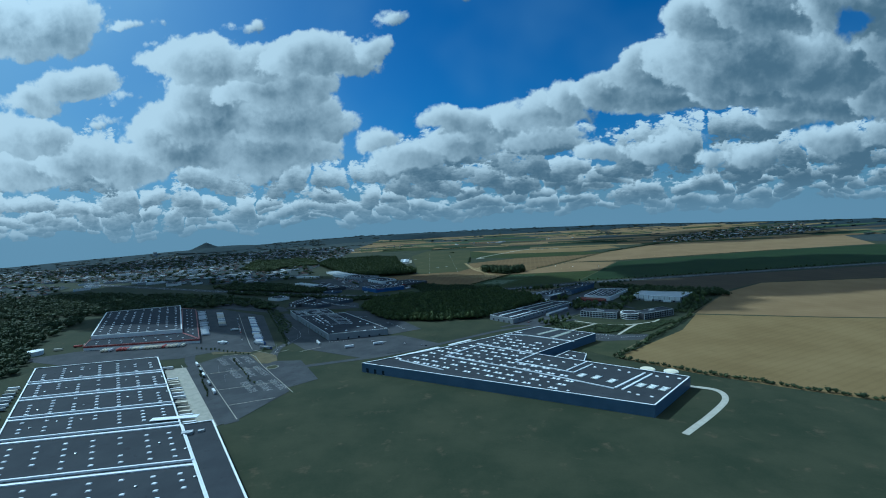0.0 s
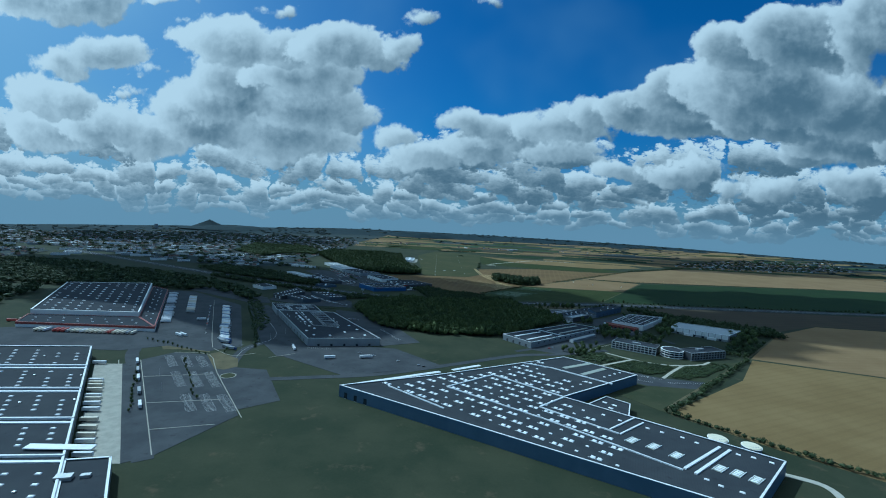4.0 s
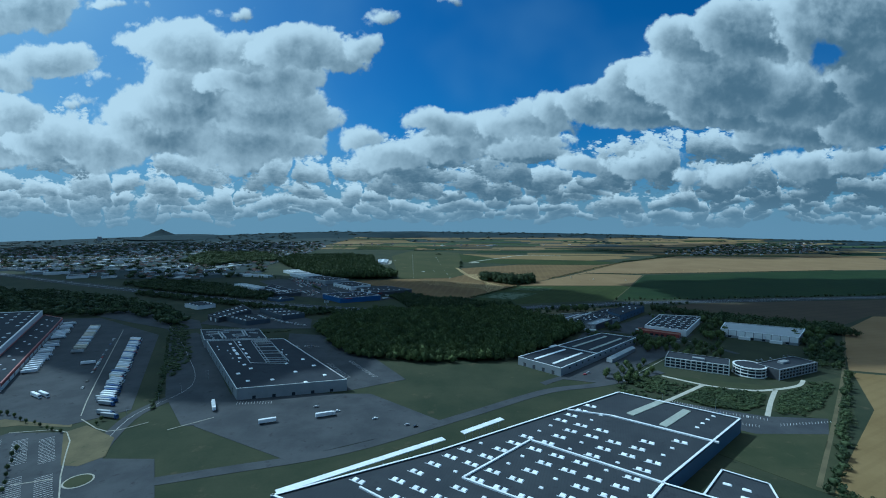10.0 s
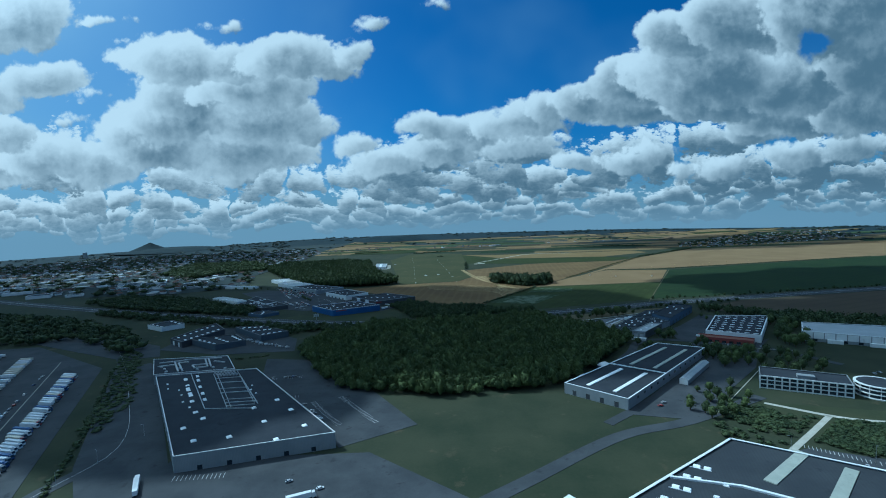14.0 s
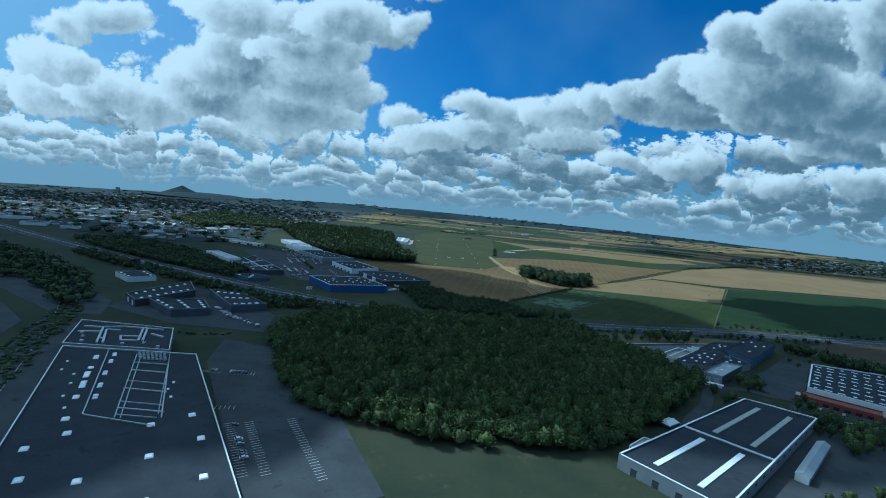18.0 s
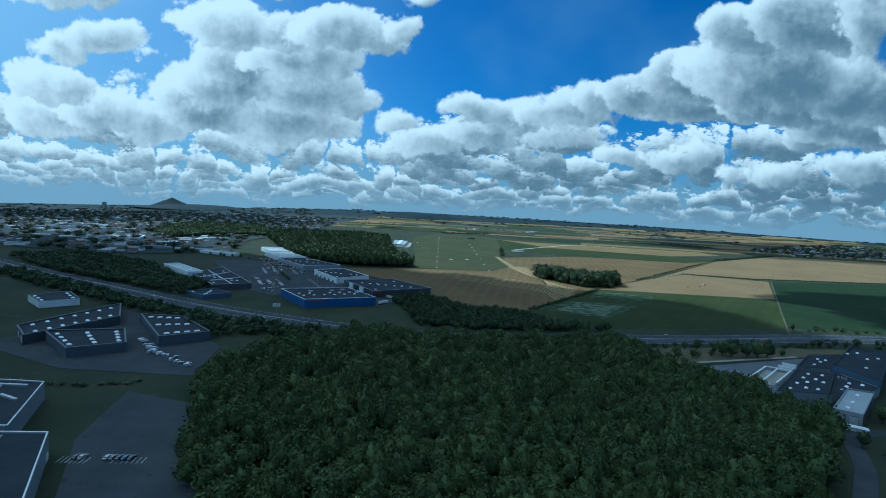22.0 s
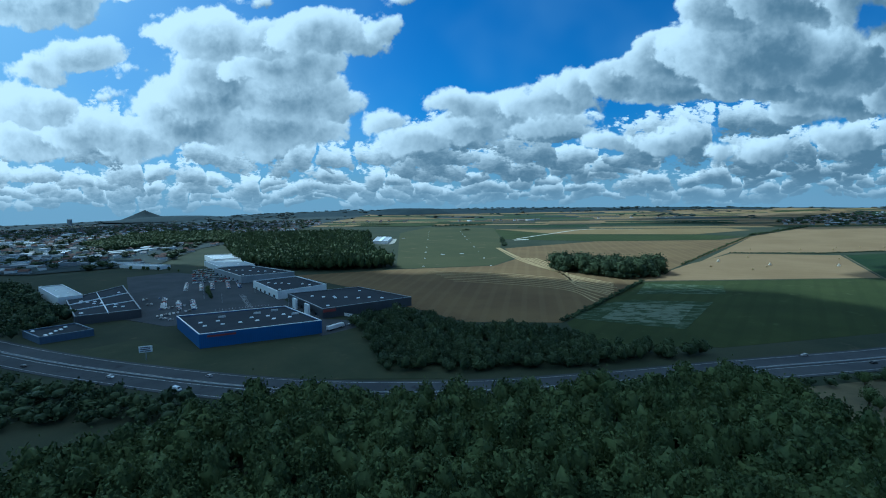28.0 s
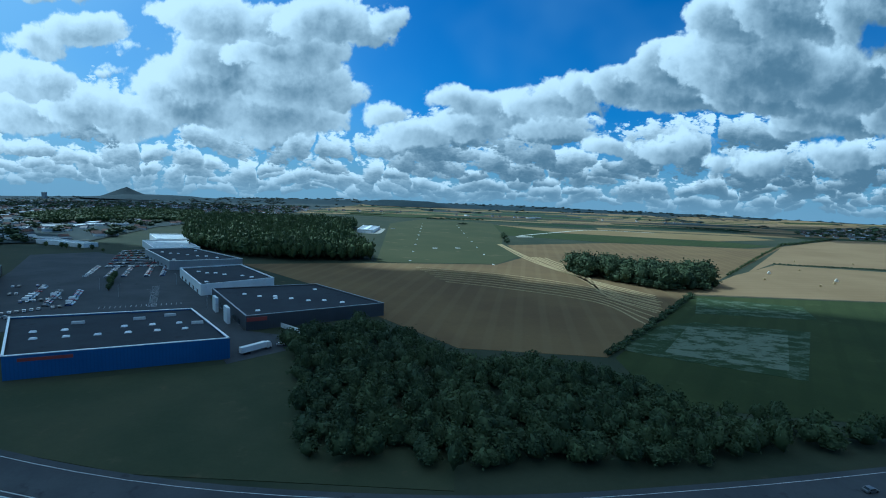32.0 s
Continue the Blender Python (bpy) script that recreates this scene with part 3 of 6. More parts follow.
def slab(name, poly, z, material, label, category="field", thick=0.5):
    """A flat piece of ground, a little proud of the ground sheet."""
    if min(land(*p) for p in poly) > -0.2 and max(land(*p) for p in poly) < 0.2:
        me = Shape().prism(poly, z - thick, z).mesh(name, material)
    else:
        # where the country falls or rises the piece lies on it
        bm = bmesh.new()
        bm.faces.new([bm.verts.new((*p, 0)) for p in ccw(poly)])
        bm.normal_update()
        bmesh.ops.triangulate(bm, faces=bm.faces[:], ngon_method="EAR_CLIP")
        for _ in range(3):
            bmesh.ops.subdivide_edges(bm, edges=bm.edges[:], cuts=1, use_grid_fill=True)
        for v in bm.verts:
            v.co.z = land(v.co.x, v.co.y) + z + 0.9
        me = bpy.data.meshes.new(name)
        bm.to_mesh(me)
        bm.free()
        me.materials.append(material)
    return tagged(new(name, me), label, category, kind="structure")


def at_uv(q, u, v):
    """A place in a four-cornered plan: u along its first edge, v along its second."""
    a, b, c, d = (Vector(p) for p in q)
    p = a * (1 - u) * (1 - v) + b * u * (1 - v) + c * u * v + d * (1 - u) * v
    return (p.x, p.y)


def inside(p, poly):
    x, y = p
    hit = False
    for (x0, y0), (x1, y1) in zip(poly, list(poly[1:]) + [poly[0]]):
        if (y0 > y) != (y1 > y) and x < (x1 - x0) * (y - y0) / (y1 - y0) + x0:
            hit = not hit
    return hit


# ---- ground ----
def make_ground():
    rings = [0, 300, 700, 1200, 1500, 1700, 1950, 2200, 2400, 2600, 2900, 3200, 3500, 3800, 4050, 4400, 5200]
    n = 120
    s = Shape()
    verts, faces, slots = [(-50.0, 900.0, 0.0)], [], []
    for r in rings[1:]:
        for i in range(n):
            a = 2 * math.pi * i / n
            x, y = -50 + r * math.sin(a), 900 + r * math.cos(a)
            verts.append((x, y, land(x, y)))
    for i in range(n):
        faces.append((0, 1 + (i + 1) % n, 1 + i))
        slots.append(0)
    for k in range(len(rings) - 2):
        b, c = 1 + k * n, 1 + (k + 1) * n
        for i in range(n):
            j = (i + 1) % n
            faces.append((b + i, b + j, c + j, c + i))
            # the outer rings take the two haze-tinted colours
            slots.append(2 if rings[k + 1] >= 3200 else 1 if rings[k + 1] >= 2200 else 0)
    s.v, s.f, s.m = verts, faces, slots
    ob = new("ground", s.mesh("ground", M["ground"], M["hazy_far_land"], M["hill"]))
    return tagged(ob, "flat grass and soil country rising to low hills", "ground", kind="structure")


make_ground()

# fields, nearest first; each lies a little higher than the last
FIELDS = [
    ("field_tan_near", "stubble", "tan harvested stubble field beside the warehouses", [(196, 604), (342, 731), (413, 832), (600, 775), (1500, 560), (1500, 300), (700, 260), (342, 482), (267, 538)]),
    ("field_tan_upper", "stubble_gold", "pale tan stubble field bordered by a track", [(416, 840), (568, 1023), (720, 1135), (1500, 1130), (1500, 566), (600, 781)]),
    ("field_dull", "stubble_dull", "dull brown ploughed field along the motorway", [(560, 1035), (345, 1185), (460, 1245), (720, 1285), (1600, 1380), (1600, 1140), (720, 1140)]),
    ("field_dark_green", "crop_dark", "dark green beet field north of the motorway", [(322, 1284), (460, 1298), (720, 1335), (1700, 1460), (1700, 1930), (1294, 1883), (569, 1712), (442, 1494)]),
    ("field_green", "crop", "green crop field between hedge and motorway", [(22, 1232), (22, 1288), (150, 1470), (437, 1488), (316, 1280), (110, 1226)]),
    ("field_tan_bales", "stubble_gold", "golden stubble field with round straw bales", [(152, 1478), (437, 1492), (562, 1712), (405, 1745), (268, 1612)]),
    ("field_tan_far", "stubble_gold", "wide golden stubble field behind the hedge", [(300, 1640), (408, 1757), (562, 1744), (1294, 1893), (1700, 1960), (2000, 2500), (1030, 2440), (664, 2114)]),
    ("field_brown", "stubble_brown", "brown stubble field with curved rows of straw", [(-292, 1527), (-159, 1579), (-16, 1611), (30, 1700), (20, 1860), (240, 2000), (530, 2010), (660, 2108), (255, 1605), (150, 1472), (18, 1288), (-60, 1290), (-118, 1350), (-190, 1440)]),
    ("airfield", "meadow", "mown grass airfield with white boundary markers", [(-160, 1585), (-262, 2330), (-200, 2640), (40, 2560), (30, 2060), (12, 1870), (22, 1700), (-16, 1616)]),
    ("field_strip_green", "crop", "narrow green crop strip behind the stubble", [(36, 2080), (240, 2012), (528, 2020), (640, 2112), (560, 2180), (200, 2230), (36, 2480)]),
    ("field_strip_pale", "stubble", "narrow pale stubble strip", [(40, 2490), (200, 2240), (560, 2190), (790, 2330), (770, 2440), (180, 2440)]),
]
Z = 0.02
for name, mat, label, poly in FIELDS:
    slab(name, poly, Z, M[mat], label)
    Z += 0.015
# far strips of farmland ahead and to the right
rng = random.Random(5)
y = 2460.0
while y < 4060:
    x = -150.0 if y < 2700 else -750.0
    deep = rng.uniform(55, 120)
    while x < 2300:
        wide = rng.uniform(180, 620)
        key = rng.choice(["stubble", "stubble_gold", "stubble", "crop", "stubble_gold", "crop_dark", "stubble_brown", "crop_pale", "stubble_dull"])
        tilt = rng.uniform(-0.06, 0.04)
        if rng.random() < 0.86 and not (x < 60 and y < 2650):
            slab("far_field", [(x, y + tilt * wide), (x + wide - 6, y), (x + wide - 6 + 20, y + deep - 5), (x + 20, y + deep - 5 + tilt * wide)], Z, M[key], "distant strip field of the open plain")
        x += wide
    y += deep
for poly, key in (([(-1030, 2340), (-830, 2415), (-665, 2080), (-810, 2065)], "stubble"), ([(-1500, 2900), (-900, 2950), (-700, 2700), (-1200, 2600)], "stubble_dull"), ([(-680, 3010), (-120, 3000), (-240, 2700), (-620, 2760)], "crop"), ([(-1900, 2200), (-1500, 2350), (-1350, 2150), (-1700, 2050)], "stubble")):
    slab("far_field", poly, Z, M[key], "distant open field between houses and woods")
slab("pale_crop_patch", [(28, 1303), (65, 1352), (104, 1372), (174, 1361), (106, 1269), (59, 1288)], Z, M["crop_patchy"], "dry pale patch in the green crop")
slab("pale_crop_patch", [(118, 1400), (150, 1462), (228, 1444), (206, 1398)], Z, M["crop_patchy"], "dry pale patch below the stubble field")
slab("pale_crop_patch", [(52, 1300), (92, 1358), (152, 1350), (106, 1282)], Z + .03, M["crop_dry"], "bleached rows in the green crop")
slab("lawn", [(190, 820), (300, 785), (385, 815), (400, 830), (300, 700), (190, 760)], Z, M["lawn"], "mown lawn before the office", "lawn")
slab("verge", [(100, 700), (245, 705), (290, 700), (200, 606), (245, 560), (190, 610), (150, 660)], Z, M["lawn"], "rough grass between warehouse and car park", "grass")
slab("verge", [(-333, 677), (-325, 690), (-289, 670), (-276, 643), (-285, 630), (-297, 631)], Z + .12, M["bank"], "bare dry earth beside the roundabout", "grass")
slab("verge", [(-421, 718), (-392, 725), (-344, 701), (-335, 687), (-378, 689), (-395, 684)], Z, M["bank"], "bare dry earth between yard and car park", "grass")
slab("verge", [(205, 678), (252, 673), (213, 634), (187, 634)], Z + .03, M["lawn"], "mown grass beside the stubble field", "grass")
slab("verge", [(60, 1095), (110, 1160), (240, 1190), (330, 1205), (330, 1190), (210, 1150), (110, 1112)], Z, M["bank"], "dry grass bank beside the motorway", "grass")
slab("verge", [(-330, 1205), (-250, 1184), (-150, 1168), (-60, 1170), (-60, 1200), (-120, 1260), (-150, 1285), (-165, 1250), (-240, 1212), (-300, 1240)], Z, M["lawn"], "rough grass bank below the blue store", "grass")
Z += 0.03

# straw rows in curves
for i, (d0, d1) in enumerate(((0, 0), (7, 8), (-9, -8), (16, 20), (24, 30), (34, 42), (46, 56))):
    pts = [(8 + d0 * .4, 1870), (30 + d0 * .6, 1700), (50 + d1 * .5, 1600 - d0 * .6), (78 - d1 * .2, 1510 - d1), (110 - d1 * .3, 1452 - d1)]
    s = Shape().ribbon(curve_line(pts[0 if i < 3 else 1:], 8), 2.4, 0, 0.5)
    tagged(new("straw_row", s.mesh("straw_row", M["straw"])), "loose curved row of cut straw", "straw row", "straw rows")
for i in range(7):
    b = 1496 - i * 13
    s = Shape().ribbon(curve_line([(-110 + i * 6, b + 62), (-20, b + 44), (50, b + 4), (108 - i * 7, b - 62)], 6), 1.8, 0, 0.45)
    tagged(new("straw_row", s.mesh("straw_row", M["straw"])), "long row of cut straw on brown stubble", "straw row", "straw rows")


# ---- roads ----
def far_from(p, lines, gap):
    """True where p keeps the gap from every line."""
    for pts in lines:
        for a, b in zip(pts, pts[1:]):
            a, b = Vector(a), Vector(b)
            t = max(0.0, min(1.0, (Vector(p) - a).dot(b - a) / (b - a).length_squared))
            if (Vector(p) - a.lerp(b, t)).length < gap:
                return False
    return True


def road(name, pts, width, label, material="asphalt", z=None, lines=()):
    line = curve_line(pts, 6)
    s = Shape().ribbon(line, width, -0.4, Z if z is None else z)
    ob = tagged(new(name, s.mesh(name, M[material])), label, "road", kind="structure")
    for d, w in lines:
        ls = Shape().ribbon(offset(line, d), w, Z - 0.01, (Z if z is None else z) + 0.02)
        mark = new("road_marking", ls.mesh("road_marking", M["line"]))
        mark.parent = ob
    return ob


HWY = [(-1500, 1720), (-1000, 1480), (-700, 1342), (-500, 1262), (-360, 1205), (-250, 1172), (-150, 1152), (-60, 1152), (20, 1166), (110, 1188), (200, 1208), (310, 1240), (450, 1264), (700, 1304), (1200, 1385), (1700, 1450)]
road("road_motorway", HWY, 32, "grey dual carriageway in a wide curve", lines=((13.5, 0.22), (2.2, 0.3), (-2.2, 0.3), (-13.5, 0.22)))
hl = curve_line(HWY, 6)
guard = thing("guard_rail", (0, 1150, 0), "steel guard rail along the motorway median", "guard rail")
part("rail", Shape().ribbon(hl, 0.35, 0.45, 0.8), M["steel"], guard)
post = Shape().box((-.06, -.06, 0), (.12, 0, 0), (0, .12, 0), (0, 0, .75)).mesh("post", M["steel"])
for p in hl[24:70]:
    piece("post", post, guard, (p[0], p[1], Z))
road("road_yard", [(-240, 440), (-330, 560), (-410, 650), (-460, 720), (-560, 700), (-700, 690)], 14, "asphalt service road round the warehouses")
road("road_estate", [(-200, 560), (-262, 600), (-300, 700), (-290, 780), (-350, 880), (-430, 990), (-470, 1040)], 12, "asphalt estate road beside the lorry park", lines=((0, 0.3),))
road("road_estate", [(-262, 600), (-190, 625), (-110, 655), (-20, 715), (60, 770), (120, 790), (200, 830)], 10, "asphalt estate road behind the blue warehouse")
road("road_estate", [(60, 790), (110, 830), (160, 880), (205, 925), (240, 990), (300, 960), (330, 900)], 8, "asphalt estate road beside the sheds")
road("road_track", [(195, 612), (300, 722), (410, 840), (520, 965), (600, 1060)], 3, "worn dirt track along the stubble field", "bank")
road("road_track", [(305, 1258), (372, 1375), (440, 1492), (568, 1712)], 1.6, "pale dirt track between crop fields", "bank")
road("road_track", [(150, 1474), (290, 1482), (438, 1490)], 2.5, "dry earth track along the bales", "bank")
road("road_track", [(85, 1105), (120, 1118), (180, 1140), (250, 1165)], 3.2, "pale dirt track behind the yard", "concrete")
road("road_loop", [(238, 500), (262, 486), (258, 462), (228, 430), (185, 392)], 6, "pale concrete loop road round the blue warehouse", "path")
road("road_path", [(194, 817), (229, 787), (262, 776), (289, 779), (320, 790), (338, 806)], 4, "pale footpath before the office", "path")
road("road_path", [(289, 779), (262, 748), (237, 717)], 4, "pale footpath to the car park", "path")
road("road_path", [(223, 790), (185, 762), (149, 736)], 4, "pale footpath through the lawn", "path")
road("road_apron", [(-270, 1990), (-236, 1985), (-246, 2120)], 14, "pale concrete apron beside the hangar", "concrete")
road("road_track", [(70, 2090), (190, 2262), (330, 2432), (500, 2420)], 8, "pale chalk track through the far crop", "path")
slab("yard", [(-520, 808), (-458, 757), (-400, 700), (-340, 690), (-310, 720), (-440, 970), (-600, 1075), (-680, 1062)], Z + 0.01, M["asphalt"], "asphalt lorry yard beside the white warehouse", "yard")
slab("yard", [(-640, 735), (-458, 757), (-400, 700), (-440, 668), (-600, 650), (-720, 690)], Z + 0.012, M["asphalt"], "asphalt yard before the white warehouse", "yard")
slab("yard", [(-429, 618), (-401, 624), (-252, 434), (-282, 428)], Z + 0.02, M["concrete"], "pale concrete loading apron", "yard")
slab("yard", [(-401, 624), (-385, 640), (-240, 446), (-252, 434)], Z + 0.016, M["asphalt"], "asphalt lane beside the loading apron", "yard")
slab("car_park", [(-392, 641), (-374, 676), (-331, 678), (-212, 522), (-238, 446)], Z + 0.02, M["asphalt"], "empty asphalt car park with painted bays", "car park")
slab("car_park", [(-190, 560), (-232, 520), (-285, 600), (-300, 640), (-240, 640)], Z + 0.024, M["asphalt"], "asphalt forecourt with roundabout", "car park")
slab("car_park", [(144, 738), (173, 746), (234, 716), (285, 712), (262, 684), (204, 684), (150, 722)], Z + 0.02, M["asphalt"], "office car park with white painted bays", "car park")
slab("car_park", [(-480, 1560), (-300, 1490), (-240, 1370), (-195, 1320), (-160, 1270), (-215, 1312), (-300, 1275), (-360, 1300), (-450, 1430), (-520, 1520)], Z + 0.02, M["asphalt"], "large asphalt retail car park", "car park")
slab("car_park", [(-165, 1250), (-130, 1290), (-180, 1300), (-215, 1310)], Z + 0.024, M["asphalt"], "asphalt yard beside the blue store", "car park")
slab("car_park", [(-420, 1040), (-330, 1010), (-240, 1015), (-255, 1075), (-330, 1140), (-420, 1165)], Z + 0.02, M["asphalt"], "dark asphalt works yard", "yard")
slab("car_park", [(-240, 760), (-110, 760), (-40, 700), (-150, 640), (-240, 690)], Z + 0.014, M["asphalt"], "asphalt staff car park", "car park")
slab("car_park", [(-246, 930), (-132, 768), (-80, 800), (-128, 880), (-172, 925), (-214, 976), (-262, 985)], Z + .016, M["asphalt"], "dark asphalt car park between hall and wood", "car park")
slab("yard", [(-395, 985), (-378, 968), (-232, 742), (-196, 735), (-190, 700), (-250, 690), (-300, 752), (-420, 960)], Z + .018, M["asphalt"], "asphalt lorry lane along the dark-roofed hall", "yard")
slab("yard", [(-620, 1092), (-520, 1040), (-440, 1000), (-400, 1010), (-430, 1060), (-520, 1110), (-600, 1150)], Z + .016, M["asphalt"], "asphalt turning yard behind the lorry park", "yard")
slab("yard", [(102, 1100), (175, 1130), (238, 1155), (330, 1185), (246, 1146), (160, 1058), (126, 1086)], Z + 0.03, M["tarmac"], "grey tarmac yard with white pontoon lines", "yard")
slab("yard", [(80, 805), (230, 945), (330, 1000), (290, 960), (245, 900), (190, 850), (130, 790)], Z + 0.012, M["asphalt"], "asphalt yard beside the sheds", "yard")


slab("yard", [(236, 1000), (226, 1012), (240, 1058), (262, 1075), (330, 1144), (350, 1120), (322, 1096), (262, 1016), (244, 1003)], Z + .02, M["asphalt"], "asphalt yard between works and red hall", "yard")
road("road_lane", [(98, 892), (122, 930), (150, 965), (172, 1000), (200, 1012), (240, 1000)], 9, "worn asphalt lane along the wood's edge")


# ---- buildings ----
SKY_MESH = Shape().box((-1.1, -0.8, 0), (2.2, 0, 0), (0, 1.6, 0), (0, 0, 0.55), inset=0.25).mesh("skylight", M["skylight"])
VENT_MESH = Shape().box((-.5, -.5, 0), (1, 0, 0), (0, 1, 0), (0, 0, .8)).box((-.65, -.65, .8), (1.3, 0, 0), (0, 1.3, 0), (0, 0, .15), inset=.3).mesh("roof_vent", M["steel"])


def building(name, poly, h, label, wall="white", roof="roof", cap="cap", cap_w=1.1, rim=0.7, walls=None, category="warehouse", group="", z0=0.0, parent=None):
    """Walls with thickness, a roof deck between them and a parapet cap on each wall."""
    poly = ccw(poly)
    n = len(poly)
    cx, cy = sum(p[0] for p in poly) / n, sum(p[1] for p in poly) / n
    root = parent or thing(name, (cx, cy, 0), label, category, group)
    c = Vector((cx, cy))
    for i in range(n):
        a, b = Vector(poly[i]), Vector(poly[(i + 1) % n])
        way = (b - a).normalized()
        inn = Vector((-way.y, way.x)) * 0.45
        key = (walls or {}).get(i, wall)
        part("wall", Shape().box((a.x, a.y, z0 - .3), (*(b - a), 0), (*inn, 0), (0, 0, h - z0 + .3)), M[key], root)
        over = Vector((way.y, -way.x)) * 0.12
        wide = inn.normalized() * cap_w
        a2, b2 = a + over, b + over
        part("parapet", Shape().box((a2.x, a2.y, h + .003), (*(b2 - a2), 0), (*(wide + inn.normalized() * .1), 0), (0, 0, .3)), M[cap], root)
    low = [tuple(Vector(p) + (c - Vector(p)).normalized() * 0.4) for p in poly]
    part("roof", Shape().prism(low, h - rim - .4, h - rim), M[roof], root)
    return root


def lights(root, spots, z, turn, name="skylight", me=None, size=(1, 1, 1)):
    for x, y in spots:
        piece(name, me or SKY_MESH, root, (x, y, z), turn, size)


def beam(root, name, a, b, wide, z0, z1, mat):
    a, b = Vector(a), Vector(b)
    way = (b - a).normalized()
    side = Vector((-way.y, way.x)) * wide
    return part(name, Shape().box((*(a - side / 2), z0), (*(b - a), 0), (*side, 0), (0, 0, z1 - z0)), M[mat], root)


def ang(a, b):
    return math.atan2(b[1] - a[1], b[0] - a[0])


def openings(root, a, b, n, w, z0, z1, mat="glass", name="window", start=0.06, stop=0.94, proud=0.06):
    """Windows or doors evenly along the wall from a to b, with a frame behind each."""
    a, b = Vector(a), Vector(b)
    way = (b - a).normalized()
    out = Vector((way.y, -way.x))
    for i in range(n):
        p = a.lerp(b, start + (stop - start) * (i + .5) / n) - way * w / 2 + out * proud
        w_ob = part(name, Shape().box((p.x, p.y, z0), (*(way * w), 0), (*(-out * (proud + .2)), 0), (0, 0, z1 - z0)), M[mat], root)
        e = p - way * .15 + out * .06
        if name == "window":
            part("sill", Shape().box((e.x, e.y, z0 - .14), (*(way * (w + .3)), 0), (*(-out * .2), 0), (0, 0, .13)), M["steel"], w_ob)
        else:
            part("lintel", Shape().box((e.x, e.y, z1 + .01), (*(way * (w + .3)), 0), (*(-out * .2), 0), (0, 0, .3)), M["rubber"], w_ob)


# the large grey warehouse with fire walls
R0, R1 = Vector((-453, 642)), Vector((-280, 420))
L0, L1 = Vector((-606, 606)), Vector((-436, 390))
def w1(u, s):
    """u: from its west side to its east, s: along it, 1 at the end of the first block."""
    a, b = L0.lerp(L1, s), R0.lerp(R1, s)
    p = a.lerp(b, u)
    return (p.x, p.y)
wh = building("warehouse", [w1(0, 0), w1(1, 0), w1(1, 1.8), w1(0, 1.8)], 12, "huge grey-roofed warehouse with white fire walls and rooflights", wall="grey", roof="roof", cap_w=1.4)
tw = ang(w1(0, .5), w1(1, .5))
for s in (0.29, 0.54, 0.79, 1.02, 1.34, 1.62):
    for d, wide, zz in ((-0.012, 1.6, 13.0), (0.016, 2.6, 12.3)):
        beam(wh, "fire_wall", w1(0.003, s + d), w1(0.997, s + d), wide, 11.2, zz, "cap")
bays = [0.0, 0.29, 0.54, 0.79, 1.02, 1.34, 1.62]
rng = random.Random(2)
for s0, s1 in zip(bays, bays[1:]):
    for u in (0.10, 0.24, 0.38, 0.52, 0.66, 0.80, 0.92):
        for i in range(5 if s1 - s0 > .24 else 4):
            if rng.random() < .86:
                lights(wh, [w1(u, s0 + (s1 - s0) * (.22 + .6 * i / 4))], 11.3, tw, size=(1.7, 1.5, 1))
        if rng.random() < .5:
            lights(wh, [w1(u + .06, s0 + (s1 - s0) * rng.uniform(.3, .7))], 11.3, tw, "roof_vent", VENT_MESH, (1.4, 1.4, 1))
openings(wh, w1(1, 1.0), w1(1, 0.02), 16, 3.4, 1.0, 4.4, "dark", "dock_door", .04, .96)
annex = building("warehouse", [w1(1, 1.02), (-250, 424), (-122, 252), w1(1, 1.8)], 11, "low grey annex of the warehouse with white parapet", wall="grey", cap_w=1.4)
part("air_handler", Shape().box((-262, 392, 10.3), (9, 3, 0), (-2, 5, 0), (0, 0, 2.6)).box((-250, 398, 10.3), (5, 2, 0), (-1, 3, 0), (0, 0, 1.8)), M["steel"], annex, "grey roof air handling unit")
beam(annex, "canopy", (-312, 424), (-268, 430), 7, 12.4, 13.0, "cap")

# the white warehouse with a red-banded lower hall
W2 = [(-670, 780), (-520, 808), (-682, 1062), (-826, 1012)]
wb2 = building("warehouse", W2, 14, "long white warehouse above a red-banded lower hall", wall="white", roof="roof_dark", cap="white", cap_w=2.0)
t2 = ang(W2[0], W2[1])
for i in range(9):
    for j in range(12):
        if (i + j) % 7:
            lights(wb2, [at_uv(W2, .07 + .86 * i / 8, .06 + .88 * j / 11)], 13.3, t2, size=(1.8, 1.5, 1))
LOW = [[(-645, 733), (-458, 757), (-519, 806), (-672, 778)], [(-458, 757), (-632, 1040), (-680, 1062), (-519, 807)]]
for q in LOW:
    low = building("warehouse", q, 7.5, "lower hall with a red band and white base", wall="white", roof="roof_dark", cap="red", cap_w=1.2)
    p = ccw(q)
    for i in range(4):
        a, b = Vector(p[i]), Vector(p[(i + 1) % 4])
        out = Vector(((b - a).normalized().y, -(b - a).normalized().x)) * .1
        beam(low, "red_band", a + out, b + out, .3, 4.6, 7.4, "red")
    for i in range(2):
        for j in range(8):
            lights(low, [at_uv(q, .1 + .8 * j / 7, .35 + .3 * i)], 6.8, t2, size=(1.2, 1.2, 1))
openings(wb2, (-632, 1040), (-458, 757), 14, 3.2, 1.0, 4.2, "dark", "dock_door", proud=.2)

